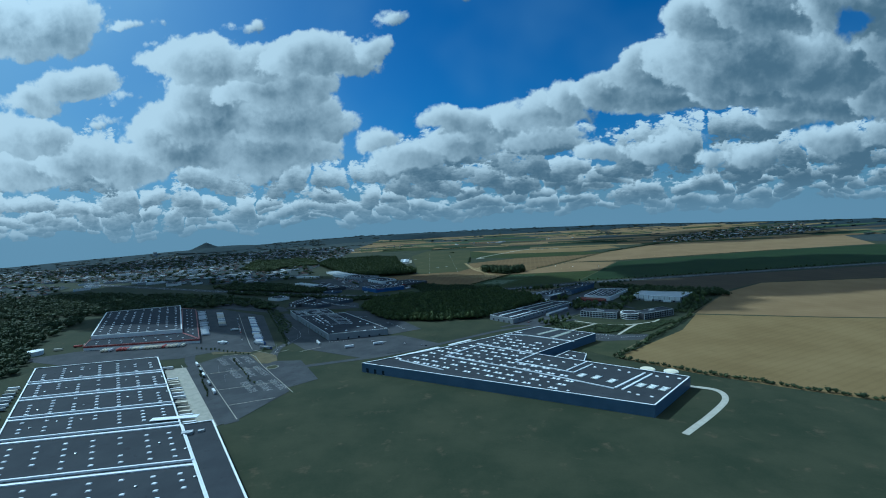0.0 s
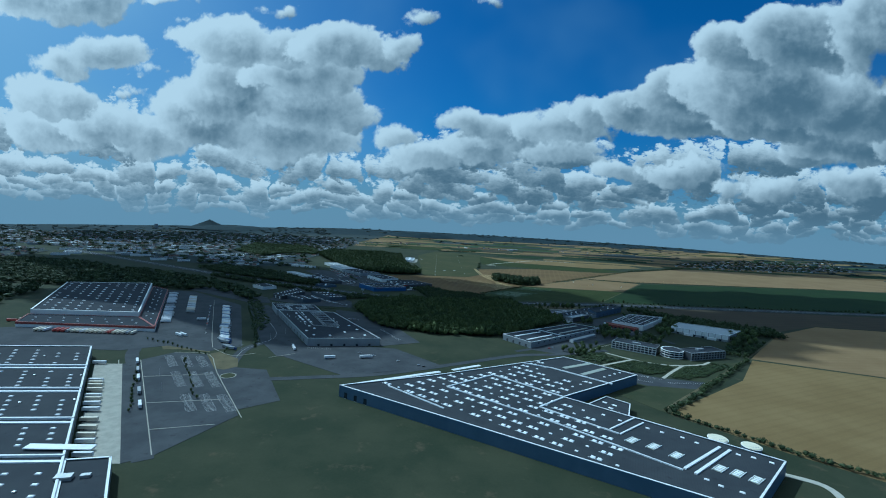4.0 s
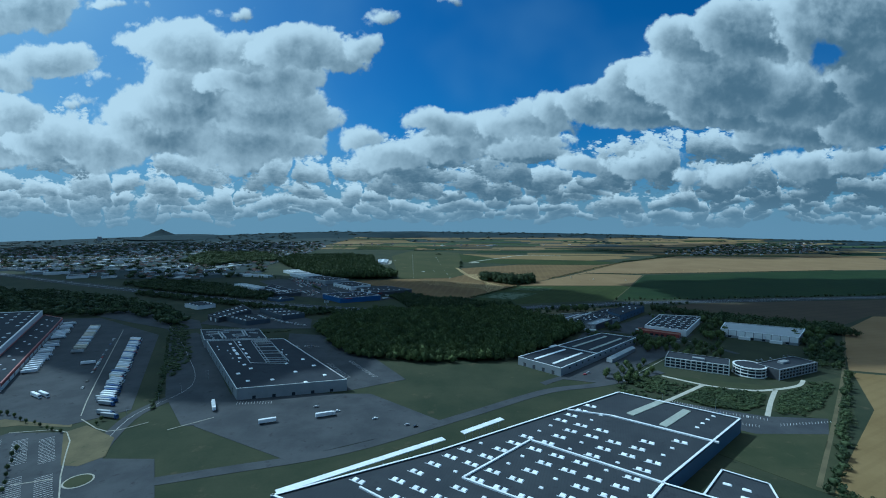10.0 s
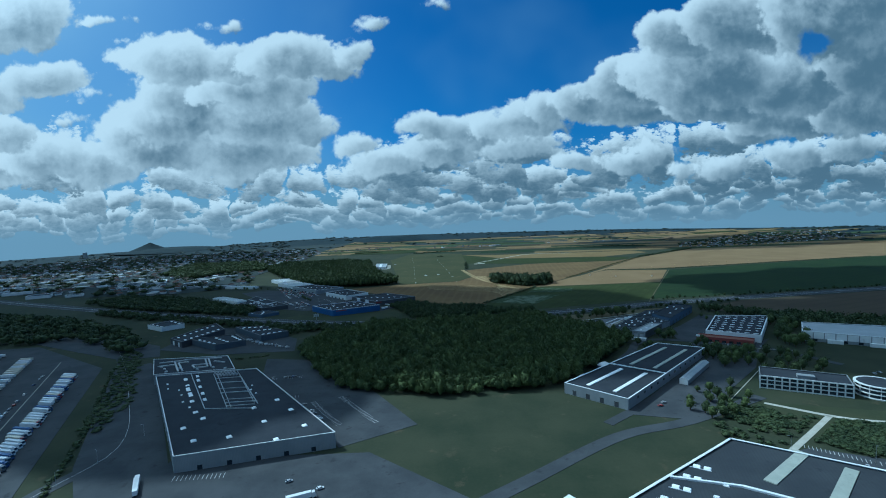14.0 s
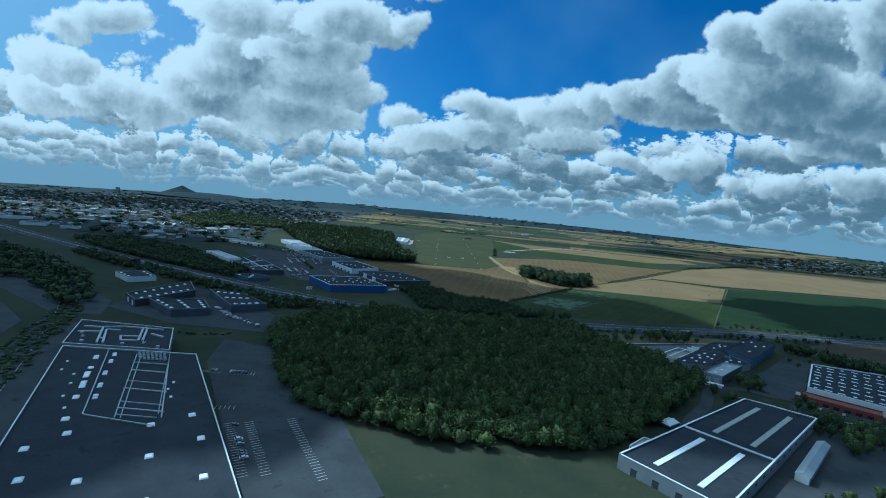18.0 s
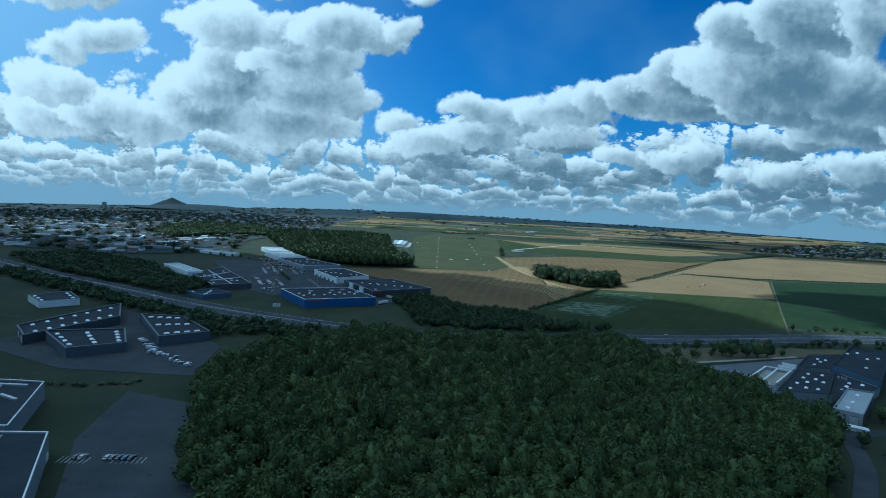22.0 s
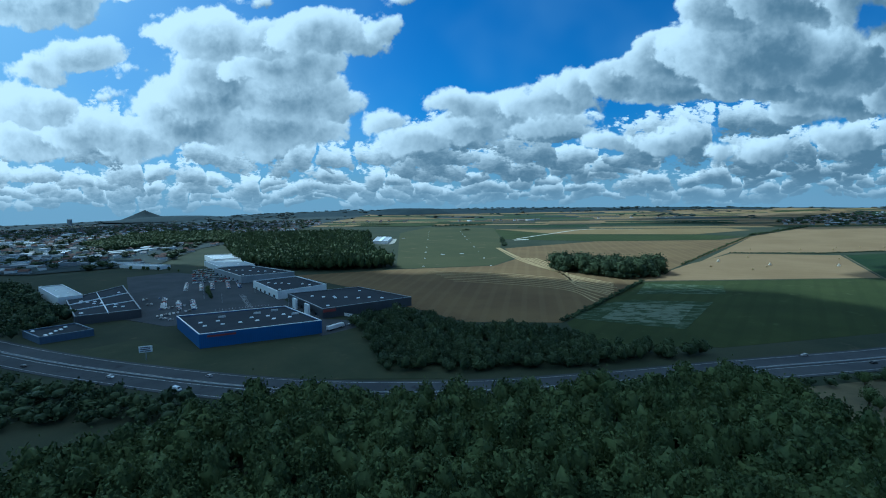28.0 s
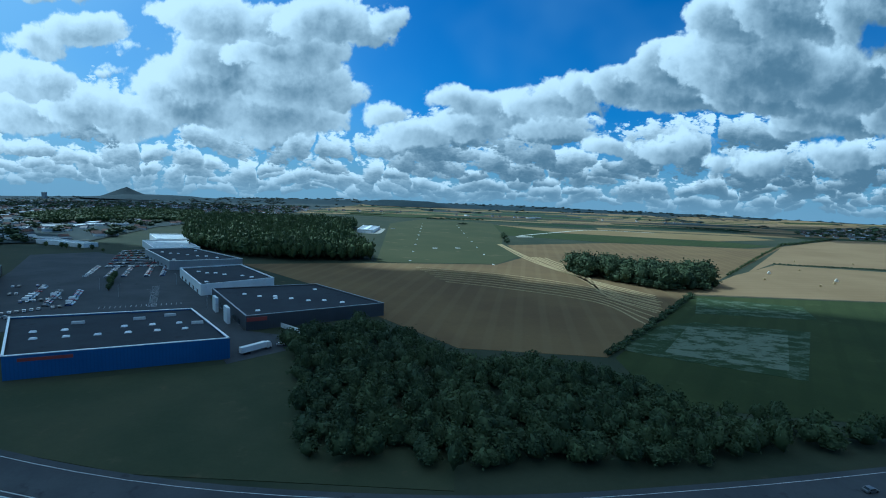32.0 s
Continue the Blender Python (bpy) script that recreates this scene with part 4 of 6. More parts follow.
# the store hall with the sunken roof deck, and its rear block with roof ducts
CB = [(-229, 742), (-134, 768), (-246, 916), (-338, 902)]
cb = building("store_hall", CB, 11, "wide dark-roofed hall with white parapet and sunken roof deck", wall="grey", roof="roof_dark", cap="white", cap_w=0.5, category="hall")
CR = [(-344, 908), (-269, 919), (-298, 967), (-377, 962)]
cr = building("store_hall", CR, 10.5, "dark-roofed rear block of the hall with white roof ducts", wall="grey", roof="roof_dark", cap="white", cap_w=0.5, category="hall")
tc = ang(CB[0], CB[3])
for x, y, sx in ((-303, 891, 3.4), (-292, 874, 1.6), (-286, 864, 4.6), (-277, 851, 5.0), (-267, 835, 2.2)):
    lights(cb, [(x, y)], 10.3, tc, size=(sx, 2.0, 1))
for x, y in ((-296, 899), (-289, 887), (-278, 869), (-267, 852), (-258, 838)):
    for e in (-1.9, 1.9):
        lights(cb, [(x + e * math.cos(tc), y + e * math.sin(tc))], 10.3, tc, size=(1.2, 1.7, 1))
for x, y in ((-313, 879), (-305, 866), (-293, 862), (-284, 850), (-274, 834), (-262, 822), (-231, 868), (-228, 858), (-220, 849)):
    lights(cb, [(x, y)], 10.3, tc, size=(.9, 1.0, 1))
for x, y in ((-228, 764), (-206, 768), (-172, 762), (-191, 791), (-209, 817), (-178, 811), (-159, 782), (-240, 800), (-252, 812), (-246, 784), (-196, 832)):
    lights(cb, [(x, y)], 10.3, tc, size=(1.9, 2.2, 1))
for a, b, wide in (((-308, 909), (-248, 818), .6), ((-248, 818), (-207, 816), .6), ((-283, 904), (-231, 819), .5), ((-280, 904.5), (-228, 819.5), .5), ((-260, 906), (-209, 825), .7), ((-274, 890), (-252, 893), .5), ((-267, 878), (-243, 880), .8), ((-258, 862), (-233, 864), .5), ((-252, 852), (-226, 854), .8), ((-242, 836), (-217, 838), .5), ((-237, 829), (-212, 831), .8), ((-233, 822), (-211, 824), .5), ((-263, 911), (-213, 828), .4)):
    beam(cb, "roof_rib", a, b, wide, 10.2, 10.9, "steel")
for i in range(21):
    p = at_uv([(-285, 906), (-266, 909), (-257, 897), (-275, 894)], .04 + .15 * (i % 7), .1 + .36 * (i // 7))
    part("air_handler", Shape().box((p[0], p[1], 10.25), (1.7, .3, 0), (-.3, 1.7, 0), (0, 0, 1.3 + .2 * (i % 3)), inset=.15), M["steel"], cb)
for pts in ([(-325, 917), (-348, 951), (-334, 958), (-302, 961)], [(-321, 918), (-341, 946), (-331, 948)], [(-318, 957), (-302, 930), (-314, 927), (-321, 936), (-306, 939)], [(-315, 958), (-299, 931)], [(-362, 948), (-349, 950)], [(-356, 935), (-340, 940)], [(-304, 948), (-291, 944)]):
    for a, b in zip(pts, pts[1:]):
        beam(cr, "roof_duct", a, b, 1.5, 9.7, 10.9, "steel")
for x, y in ((-345, 925), (-352, 932), (-330, 925), (-338, 916), (-309, 920), (-296, 926), (-282, 922)):
    part("air_handler", Shape().box((x, y, 9.75), (2.4, .5, 0), (-.4, 2, 0), (0, 0, 1.3), inset=.15), M["steel"], cr)
openings(cb, CB[3], CB[0], 9, 4, 1, 5, "dark", "dock_door")
openings(cb, CB[0], CB[1], 5, 3, .2, 3.2, "glass", "window")
screen_wall = thing("screen_wall", (-230, 890, 0), "long white screen wall beside the hall", "wall")
for i in range(9):
    p, q = Vector((-244, 913)).lerp(Vector((-212, 862)), i / 9), Vector((-244, 913)).lerp(Vector((-212, 862)), (i + .96) / 9)
    part("wall_panel", Shape().box((*p, 0), (*(q - p), 0), (.5, .3, 0), (0, 0, 3.2)), M["white"], screen_wall)

# the blue warehouse
BW = [(-138, 581), (-45, 632), (117, 739), (193, 685), (89, 596), (240, 496), (173, 425)]
bw = building("blue_warehouse", BW, 12, "blue-clad warehouse with grey roof and pale rooflight strips", wall="blue_slate", roof="roof", cap_w=1.3)
CROSS = Vector((46, 40)).normalized()      # across the long halls
LONG = Vector((91, -60)).normalized()      # along the eastern hall
for a, b, wide in (((115, 529), (146, 558), 1.4), ((121, 521), (150, 548), 1.4), ((152, 472), (198, 512), 2.2), ((157, 466), (204, 508), 2.2), ((92, 689), (152, 646), 1.8), ((89, 596), (60, 566), 1.6), ((89, 596), (20, 648), 1.6), ((20, 648), (-30, 600), 1.4), ((60, 566), (120, 522), 1.2), ((-30, 600), (60, 540), 1.2), ((-90, 590), (-30, 545), 1.2), ((92, 689), (60, 700), 1.4), ((60, 540), (150, 470), 1.2)):
    beam(bw, "roof_rib", a, b, wide, 11.2, 12.25, "cap")
tl = math.atan2(LONG.y, LONG.x)
for x, y in ((142, 504), (155, 492), (180, 477), (190, 472), (199, 465), (128, 512)):
    p, q = Vector((x, y)) - CROSS * 6, Vector((x, y)) + CROSS * 6
    beam(bw, "rooflight_strip", p, q, 6.5, 11.2, 11.75, "panel")
    for e in (-.5, .5):
        beam(bw, "rooflight_frame", p + LONG * e * 6.4, q + LONG * e * 6.4, .4, 11.2, 11.95, "cap")
    for i in range(4):
        c = p.lerp(q, .15 + .23 * i)
        lights(bw, [(c.x, c.y)], 11.75, tl, size=(2.0, 1.0, .5))
for x, y in ((150, 538), (160, 532), (174, 525), (182, 517), (207, 502), (217, 499), (227, 493), (162, 460), (168, 453), (179, 447), (130, 550), (118, 560)):
    lights(bw, [(x, y)], 11.3, tl, size=(1.6, 1.4, 1))
for i in range(-9, 12):
    for j in range(-7, 9):
        p = Vector((60, 610)) + LONG * i * 15.5 + CROSS * j * 14
        ring = [p + CROSS * 6 + LONG * 5, p + CROSS * 6 - LONG * 5, p - CROSS * 6 + LONG * 5, p - CROSS * 6 - LONG * 5]
        if not all(inside(tuple(q), BW) for q in ring) or (p.x > 112 and p.y < 560) or (p.x > 85 and p.y > 655):
            continue
        if (i * 5 + j * 3) % 7 in (0, 3):
            lights(bw, [(p.x, p.y)], 11.3, tl, size=(1.3, 1.2, 1))
        else:
            for e in (-2.6, 2.6):
                q = p + LONG * e
                lights(bw, [(q.x, q.y)], 11.3, tl, size=(1.7, 2.2, 1))
            beam(bw, "rooflight_frame", p - LONG * 5.2 - CROSS * 2.4, p + LONG * 5.2 - CROSS * 2.4, .35, 11.2, 11.6, "cap")
for a, b in (((108, 692), (148, 720)), ((125, 672), (159, 701))):
    beam(bw, "rooflight_strip", a, b, 6, 11.2, 11.8, "panel")
for x, y in ((150, 670), (158, 677), (166, 684), (174, 690)):
    lights(bw, [(x, y)], 11.3, tl, size=(1.3, 1.2, 1))
crt = building("annex", [(110, 592), (138, 620), (158, 604), (146, 572)], 7, "low roofed court beside the blue warehouse", wall="blue_dull", roof="roof", cap_w=1.0, category="annex")
lights(crt, [(132, 604), (140, 598), (134, 590)], 6.3, tl, size=(2.2, 1.6, 1))
cano = thing("loading_canopy", (-60, 650, 0), "long white loading canopy behind the warehouse", "canopy")
for a, b in (((-27, 668), (6, 693)), ((-139, 592), (-41, 659))):
    beam(cano, "canopy_roof", a, b, 5, 6.6, 7.1, "cap")
    for i in range(6):
        p = Vector(a).lerp(Vector(b), (i + .5) / 6)
        part("column", Shape().tube((p.x, p.y, 0), (p.x, p.y, 6.6), .25, .25, 6), M["steel"], cano)
openings(bw, (-138, 581), (-100, 562), 3, 4, .2, 6, "glass", "window")
for i, (x, y, r) in enumerate(((213, 543, 8), (236, 533, 7.6))):
    tank = thing("storage_tank", (x, y, 0), "round blue water tank with a cream cover", "tank", "tanks by the warehouse")
    s = Shape().tube((x, y, 0), (x, y, 5.2), r, r, 32)
    part("shell", s, M["blue_dull"], tank)
    part("cover", Shape().tube((x, y, 5.2), (x, y, 5.9), r + .2, r - .6, 32), M["tank_top"], tank)
    part("rim", Shape().tube((x, y, 5.0), (x, y, 5.35), r + .35, r + .35, 32), M["cap"], tank)
    for kk in range(3):
        part("hatch", Shape().box((x - 1 + kk * 2, y - r * .5, 5.6), (1, 0, 0), (0, 1, 0), (0, 0, .4)), M["steel"], tank)
tk = thing("storage_tank", (-716, 719, 0), "white round tank beside the white warehouse", "tank", "tanks by the warehouse")
part("shell", Shape().tube((-716, 719, 0), (-716, 719, 7), 11, 11, 28), M["white"], tk)
part("cover", Shape().tube((-716, 719, 7), (-716, 719, 8.6), 11.2, 2, 28), M["white"], tk)
pump = building("pump_house", [(197, 527), (211, 519), (217, 527), (203, 535)], 4, "small flat pump house beside the tanks", wall="grey", roof="roof", cap_w=.6, category="shed")

# the hall with two rooflight strips, and the long shed beside it
TW = [(45, 852), (84, 812), (219, 942), (180, 966)]
twin = building("hall", TW, 9, "grey hall with long pale rooflight strips", wall="grey", roof="roof_dark", cap_w=.9, category="hall")
for v in (.3, .72):
    for u0, u1 in ((.05, .38), (.48, .92)):
        a, b = at_uv([TW[0], TW[3], TW[2], TW[1]], u0, v), at_uv([TW[0], TW[3], TW[2], TW[1]], u1, v)
        beam(twin, "rooflight_strip", a, b, 3.2, 8.2, 8.8, "panel" if u0 > .4 else "skylight")
beam(twin, "roof_rib", at_uv([TW[0], TW[3], TW[2], TW[1]], .43, 0), at_uv([TW[0], TW[3], TW[2], TW[1]], .43, 1), 1.0, 8.2, 9.2, "cap")
openings(twin, TW[0], TW[1], 4, 3.4, .2, 4, "dark", "dock_door")
openings(twin, TW[1], TW[2], 12, 3, 4.5, 6.5, "glass", "window")
office_box = building("gatehouse", [(58, 872), (72, 886), (84, 878), (70, 864)], 4.5, "small white flat-roofed outbuilding", wall="white", roof="roof_light", cap_w=.6, category="shed")
shed = thing("shed", (178, 886, 0), "long white gabled storage shed", "shed")
a, b = Vector((154, 862)), Vector((201, 910))
way = (b - a).normalized()
side = Vector((way.y, -way.x)) * 3.6
for sgn in (1, -1):
    part("roof", Shape().add([(*(a + side * sgn * 1.05), 4.6), (*(b + side * sgn * 1.05), 4.6), (*b, 6.4), (*a, 6.4), (*(a + side * sgn * 1.05), 4.4), (*(b + side * sgn * 1.05), 4.4), (*b, 6.2), (*a, 6.2)], [(0, 1, 2, 3), (7, 6, 5, 4), (0, 4, 5, 1), (1, 5, 6, 2), (2, 6, 7, 3), (3, 7, 4, 0)]), M["roof_light"], shed)
    part("wall", Shape().box((*(a + side * sgn), 0), (*(b - a), 0), (*(-side * sgn * .06), 0), (0, 0, 4.5)), M["grey"], shed)
for e in (a, b):
    part("gable", Shape().add([(*(e + side), 0), (*(e - side), 0), (*(e - side), 4.5), (*e, 6.2), (*(e + side), 4.5)], [(0, 1, 2, 3, 4)]), M["white"], shed)

# white-fronted block and the blue-grey works behind it
WB = [(176, 1023), (189, 1016), (230, 1058), (216, 1063)]
wbk = building("works_block", WB, 9, "grey flat-roofed works block with panelled front", wall="grey", roof="roof_light", cap="grey", cap_w=.5, walls={1: "dark"}, category="hall")
openings(wbk, WB[0], WB[1], 2, 4, .3, 6.5, "steel", "door")
lights(wbk, [(189, 1028), (200, 1038), (214, 1052)], 8.3, .78, size=(1.6, 1.4, 1))
beam(wbk, "gutter", (182.4, 1019.4), (223, 1060.6), .3, 8.3, 8.5, "steel")
part("lean_to", Shape().box((174, 1019, Z), (14, -7, 0), (-2, -3.5, 0), (0, 0, 2.6)).box((173.6, 1018.6, 2.61), (15, -7.5, 0), (-2.2, -3.8, 0), (0, 0, .2)), M["white"], wbk, "low white lean-to at the foot")
for poly, spots, label in (
        ([(161, 1053), (196, 1053), (240, 1106), (214, 1110)], [(.2, .15), (.5, .22), (.75, .2), (.25, .38), (.45, .45), (.3, .62), (.6, .6), (.35, .8), (.7, .8), (.8, .5)], "low dark-roofed works with white rooflights"),
        ([(214, 1112), (241, 1112), (288, 1159), (250, 1151)], [(.4, .3), (.5, .5), (.6, .62), (.35, .7)], "low dark-roofed rear hall of the works"),
        ([(197, 1053), (220, 1068), (233, 1064), (250, 1077), (241, 1105)], [], "low dark-roofed link between works halls")):
    gb = building("works_hall", poly, 7, label, wall="grey", roof="roof_dark", cap="roof", cap_w=.5, category="hall")
    if spots:
        lights(gb, [at_uv(poly, u, v) for u, v in spots], 6.3, .8, size=(1.7, 1.3, 1))
    else:
        lights(gb, [(224, 1074), (232, 1082), (240, 1080), (215, 1066)], 6.3, .8, size=(1.9, 1.4, 1))
        for q in range(3):
            part("roof_duct", Shape().box((230 + 2 * q, 1090 - q, 6.3), (1.2, 0, 0), (0, 1.2, 0), (0, 0, 2.2)), M["steel"], gb)
GC = [(242, 1112), (250, 1077), (325, 1158), (305, 1175)]
gc = building("works_hall", GC, 11, "tall blue-grey works hall with flat roof", wall="blue_dull", roof="roof_dark", cap="roof", cap_w=.6, category="hall")
lights(gc, [(290, 1138), (302, 1142), (284, 1152), (296, 1156), (268, 1112)], 10.3, .8, size=(1.9, 1.4, 1))
openings(gc, (250, 1077), (325, 1158), 6, 4, .2, 4.2, "dark", "dock_door")
court = thing("open_court", (187, 1100, 0), "white framed open court beside the works", "court")
for a, b in (((163, 1088), (195, 1120)), ((195, 1120), (211, 1113)), ((179, 1081), (211, 1113)), ((171, 1084), (203, 1117))):
    beam(court, "rail", a, b, 1.1, 3.0, 3.5, "cap")
    for q in range(6):
        p = Vector(a).lerp(Vector(b), q / 5)
        part("post", Shape().box((p.x - .12, p.y - .12, Z), (.24, 0, 0), (0, .24, 0), (0, 0, 3.0 - Z)), M["steel"], court)
part("floor_slab", Shape().prism([(164, 1088), (195, 1119), (210, 1113), (179, 1082)], Z, Z + .12), M["concrete"], court)
for a in ((206, 1122), (214, 1129)):
    building("white_shed", [a, (a[0] + 9, a[1] - 5), (a[0] + 12, a[1] - 1), (a[0] + 3, a[1] + 4)], 3.4, "long white flat shed beside the works", wall="white", roof="cap", cap_w=.4, category="shed", group="sheds by the works")

# the red-fronted hall
RD = [(262, 1014), (308, 982), (388, 1082), (322, 1094)]
red = building("red_hall", RD, 9, "wide hall with white parapet and rooflight rows", wall="white", roof="roof_dark", cap_w=1.2, category="hall")
for i in range(6):
    for j in range(8):
        x, y = at_uv(RD, .1 + .16 * i, .08 + .12 * j)
        lights(red, [(x, y)], 8.3, ang(RD[0], RD[1]), size=(2.6, .8, .8) if (i + j) % 3 else (1.2, 1.2, 1))
rf = building("shop", [(244, 1002), (292, 972), (301, 983), (254, 1014)], 5.5, "low red shop front before the hall", wall="red", roof="brick", cap="red", cap_w=.6, category="shop")
openings(rf, (244, 1002), (292, 972), 7, 4, .3, 3, "glass", "window")
part("sign", Shape().box((243.4, 1001.2, 5.4), (3, -1.9, 0), (.4, .6, 0), (0, 0, 2.2)), M["cap"], rf)

# the white panelled hall by the woods
WP = [(360, 988), (436, 939), (485, 990), (394, 1032)]
wp = building("panelled_hall", WP, 11, "large hall with white panelled front and grey roof", wall="grey", roof="roof_light", cap_w=.8, category="hall")
a, b = Vector(WP[0]), Vector(WP[1])
out = Vector(((b - a).normalized().y, -(b - a).normalized().x))
for i in range(9):
    p, q = a.lerp(b, i / 9 + .006), a.lerp(b, (i + 1) / 9 - .006)
    part("wall_panel", Shape().box((*(p + out * .35), 3.6), (*(q - p), 0), (*(-out * .3), 0), (0, 0, 7.2)), M["white"], wp)
openings(wp, WP[0], WP[1], 6, 4, .2, 3.2, "glass", "window")
for i in range(2):
    p = a.lerp(b, .25 + .4 * i) + out * 5
    part("entrance", Shape().box((*(p - out * 5), 0), (*((b - a).normalized() * 14), 0), (*(out * 4), 0), (0, 0, 3.8)), M["white"], wp)

# the office with the round hall
OF = [(213, 849), (268, 820), (282, 842), (228, 872)]
of = building("office", OF, 11, "three-storey office with white framed window bands", wall="dark", roof="roof_dark", cap="grey", cap_w=.5, category="office")
OG = [(312, 806), (374, 834), (364, 856), (302, 828)]
og = building("office", OG, 11, "dark three-storey office wing with window grid", wall="dark", roof="roof_dark", cap="grey", cap_w=.8, category="office")
for ob, (a, b), key in ((of, (OF[0], OF[1]), "white"), (og, (OG[0], OG[1]), "grey")):
    a, b = Vector(a), Vector(b)
    way = (b - a).normalized()
    out = Vector((way.y, -way.x))
    for i in range(13):
        p = a.lerp(b, i / 12)
        part("pier", Shape().box((*(p - way * .45 + out * .9), 0), (*(way * .9), 0), (*(-out * .85), 0), (0, 0, 10.8)), M[key], ob)
    for zz in (0.2, 3.7, 7.2, 10.4):
        part("floor_band", Shape().box((*(a + out * .7), zz), (*(b - a), 0), (*(-out * .6), 0), (0, 0, .8)), M[key], ob)
    for i in range(12):
        for f in range(3):
            p, q = a.lerp(b, (i + .14) / 12), a.lerp(b, (i + .86) / 12)
            part("window", Shape().box((*(p + out * .12), 1.1 + 3.5 * f), (*(q - p), 0), (*(-out * .3), 0), (0, 0, 2.5)), M["glass"], ob)
    c = (a + b) / 2 - out * 12
    part("plant_room", Shape().box((c.x - 6, c.y - 3, 10.2), (way.x * 12, way.y * 12, 0), (-way.y * 6, way.x * 6, 0), (0, 0, 2.2)), M["grey"], ob)
atr = thing("atrium", (294, 826, 0), "round glazed entrance hall between the office wings", "atrium")
part("drum", Shape().tube((294, 826, 0), (294, 826, 9.5), 15, 15, 28), M["glass"], atr)
for zz, r in ((0.1, 16.5), (3.4, 16), (6.8, 15.8), (9.5, 16)):
    part("ring", Shape().tube((294, 826, zz), (294, 826, zz + .7), r, r, 28), M["white"], atr)
part("roof", Shape().tube((294, 826, 10.2), (294, 826, 11.4), 14, 6, 28), M["roof_dark"], atr)
for i in range(14):
    t = 2 * math.pi * i / 14
    part("mullion", Shape().box((294 + 15.3 * math.cos(t) - .2, 826 + 15.3 * math.sin(t) - .2, 0), (.4, 0, 0), (0, .4, 0), (0, 0, 9.5)), M["white"], atr)

# the retail park
def retail(name, poly, h, label, wall, roof, cap, seed, walls=None, n=10):
    b = building(name, poly, h, label, wall=wall, roof=roof, cap=cap, cap_w=.9, walls=walls, category="store", group="retail park")
    r = random.Random(seed)
    for i in range(n):
        x, y = at_uv(poly[:4], .12 + .76 * ((i * .37) % 1), .15 + .7 * ((i * .61) % 1))
        lights(b, [(x, y)], h - .7, ang(poly[0], poly[1]), size=(1.3, 1.3, 1.2))
    return b


BL = [(-240, 1220), (-167, 1257), (-214, 1305), (-288, 1270)]
bs = building("blue_store", BL, 10, "bright blue flat-roofed store with white roof edge", wall="blue", roof="roof_dark", cap_w=.8, category="store", group="retail park")
for i in range(6):
    for v in (.38, .56):
        if (i, v) != (2, .56):
            lights(bs, [at_uv(BL, .12 + .145 * i, v)], 9.3, ang(BL[0], BL[1]), size=(1.3, 1.1, 1.3))
for u, v in ((.3, .72), (.62, .74), (.8, .8), (.9, .5)):
    x, y = at_uv(BL, u, v)
    part("roof_unit", Shape().box((x, y, 9.3), (5, 2.4, 0), (-.7, 1.4, 0), (0, 0, 1.3), inset=.2), M["steel"], bs)
a, b = Vector(BL[0]), Vector(BL[1])
out = Vector(((b - a).normalized().y, -(b - a).normalized().x))
part("sign", Shape().box((*(a.lerp(b, .06) + out * .3), 7.4), (*((b - a) * .22), 0), (*(-out * .25), 0), (0, 0, 1.3)), M["red"], bs, "plain red sign band")
B2 = [(-180, 1300), (-110, 1348), (-172, 1400), (-236, 1366)]
b2 = retail("store", B2, 8.5, "dark grey store with a white entrance front", "dark", "roof_dark", "grey", 3)
openings(b2, B2[3], B2[0], 6, 5, .3, 3.4, "glass", "window", .1, .9)
part("sign", Shape().box((-181.5, 1302.5, 6), (-4, 4.6, 0), (.3, .25, 0), (0, 0, 2)), M["cap"], b2, "white sign panel")
part("sign", Shape().box((-179, 1299, 5.6), (9, 6, 0), (.2, -.3, 0), (0, 0, 2.2)), M["red"], b2, "dark red sign panel")
for u in (.35, .7):
    p = Vector(B2[3]).lerp(Vector(B2[0]), u)
    part("portal", Shape().box((p.x - 4, p.y - 1, 0), (6, -7.3, 0), (-1.4, -1.1, 0), (0, 0, 9.6)), M["white"], b2, "tall white entrance portal")
B3 = [(-250, 1376), (-212, 1416), (-268, 1474), (-306, 1440)]
b3 = retail("store", B3, 8.5, "white-walled store with dark flat roof", "white", "roof_dark", "cap", 4, n=7)
openings(b3, B3[3], B3[0], 5, 5, .3, 3.2, "glass", "window")
B4 = [(-335, 1470), (-282, 1506), (-372, 1570), (-410, 1543)]
b4 = retail("store", B4, 9, "grey-walled store with pale roof edge", "grey", "roof_dark", "white", 6, n=9)
openings(b4, B4[3], B4[0], 6, 5, .3, 3.2, "glass", "window")
B5 = [(-412, 1560), (-372, 1585), (-430, 1650), (-474, 1628)]
b5 = retail("store", B5, 8, "low grey store at the end of the row", "white", "roof_light", "cap", 7, n=4)
B6 = [(-470, 1650), (-425, 1670), (-470, 1730), (-520, 1708)]
b6 = retail("store", B6, 8, "pale flat-roofed store beyond the row", "white", "roof_light", "cap", 8, n=4)
D1 = [(-380, 1278), (-342, 1304), (-446, 1418), (-448, 1345)]
d1 = retail("store", D1, 7.5, "broad dark-roofed store with white roof seams", "dark", "roof_dark", "grey", 9, n=12)
for v in (.33, .66):
    beam(d1, "roof_rib", at_uv(D1, 0, v), at_uv(D1, 1, v), .8, 6.8, 7.5, "cap")
beam(d1, "roof_rib", at_uv(D1, .5, 0), at_uv(D1, .5, 1), .8, 6.8, 7.5, "cap")
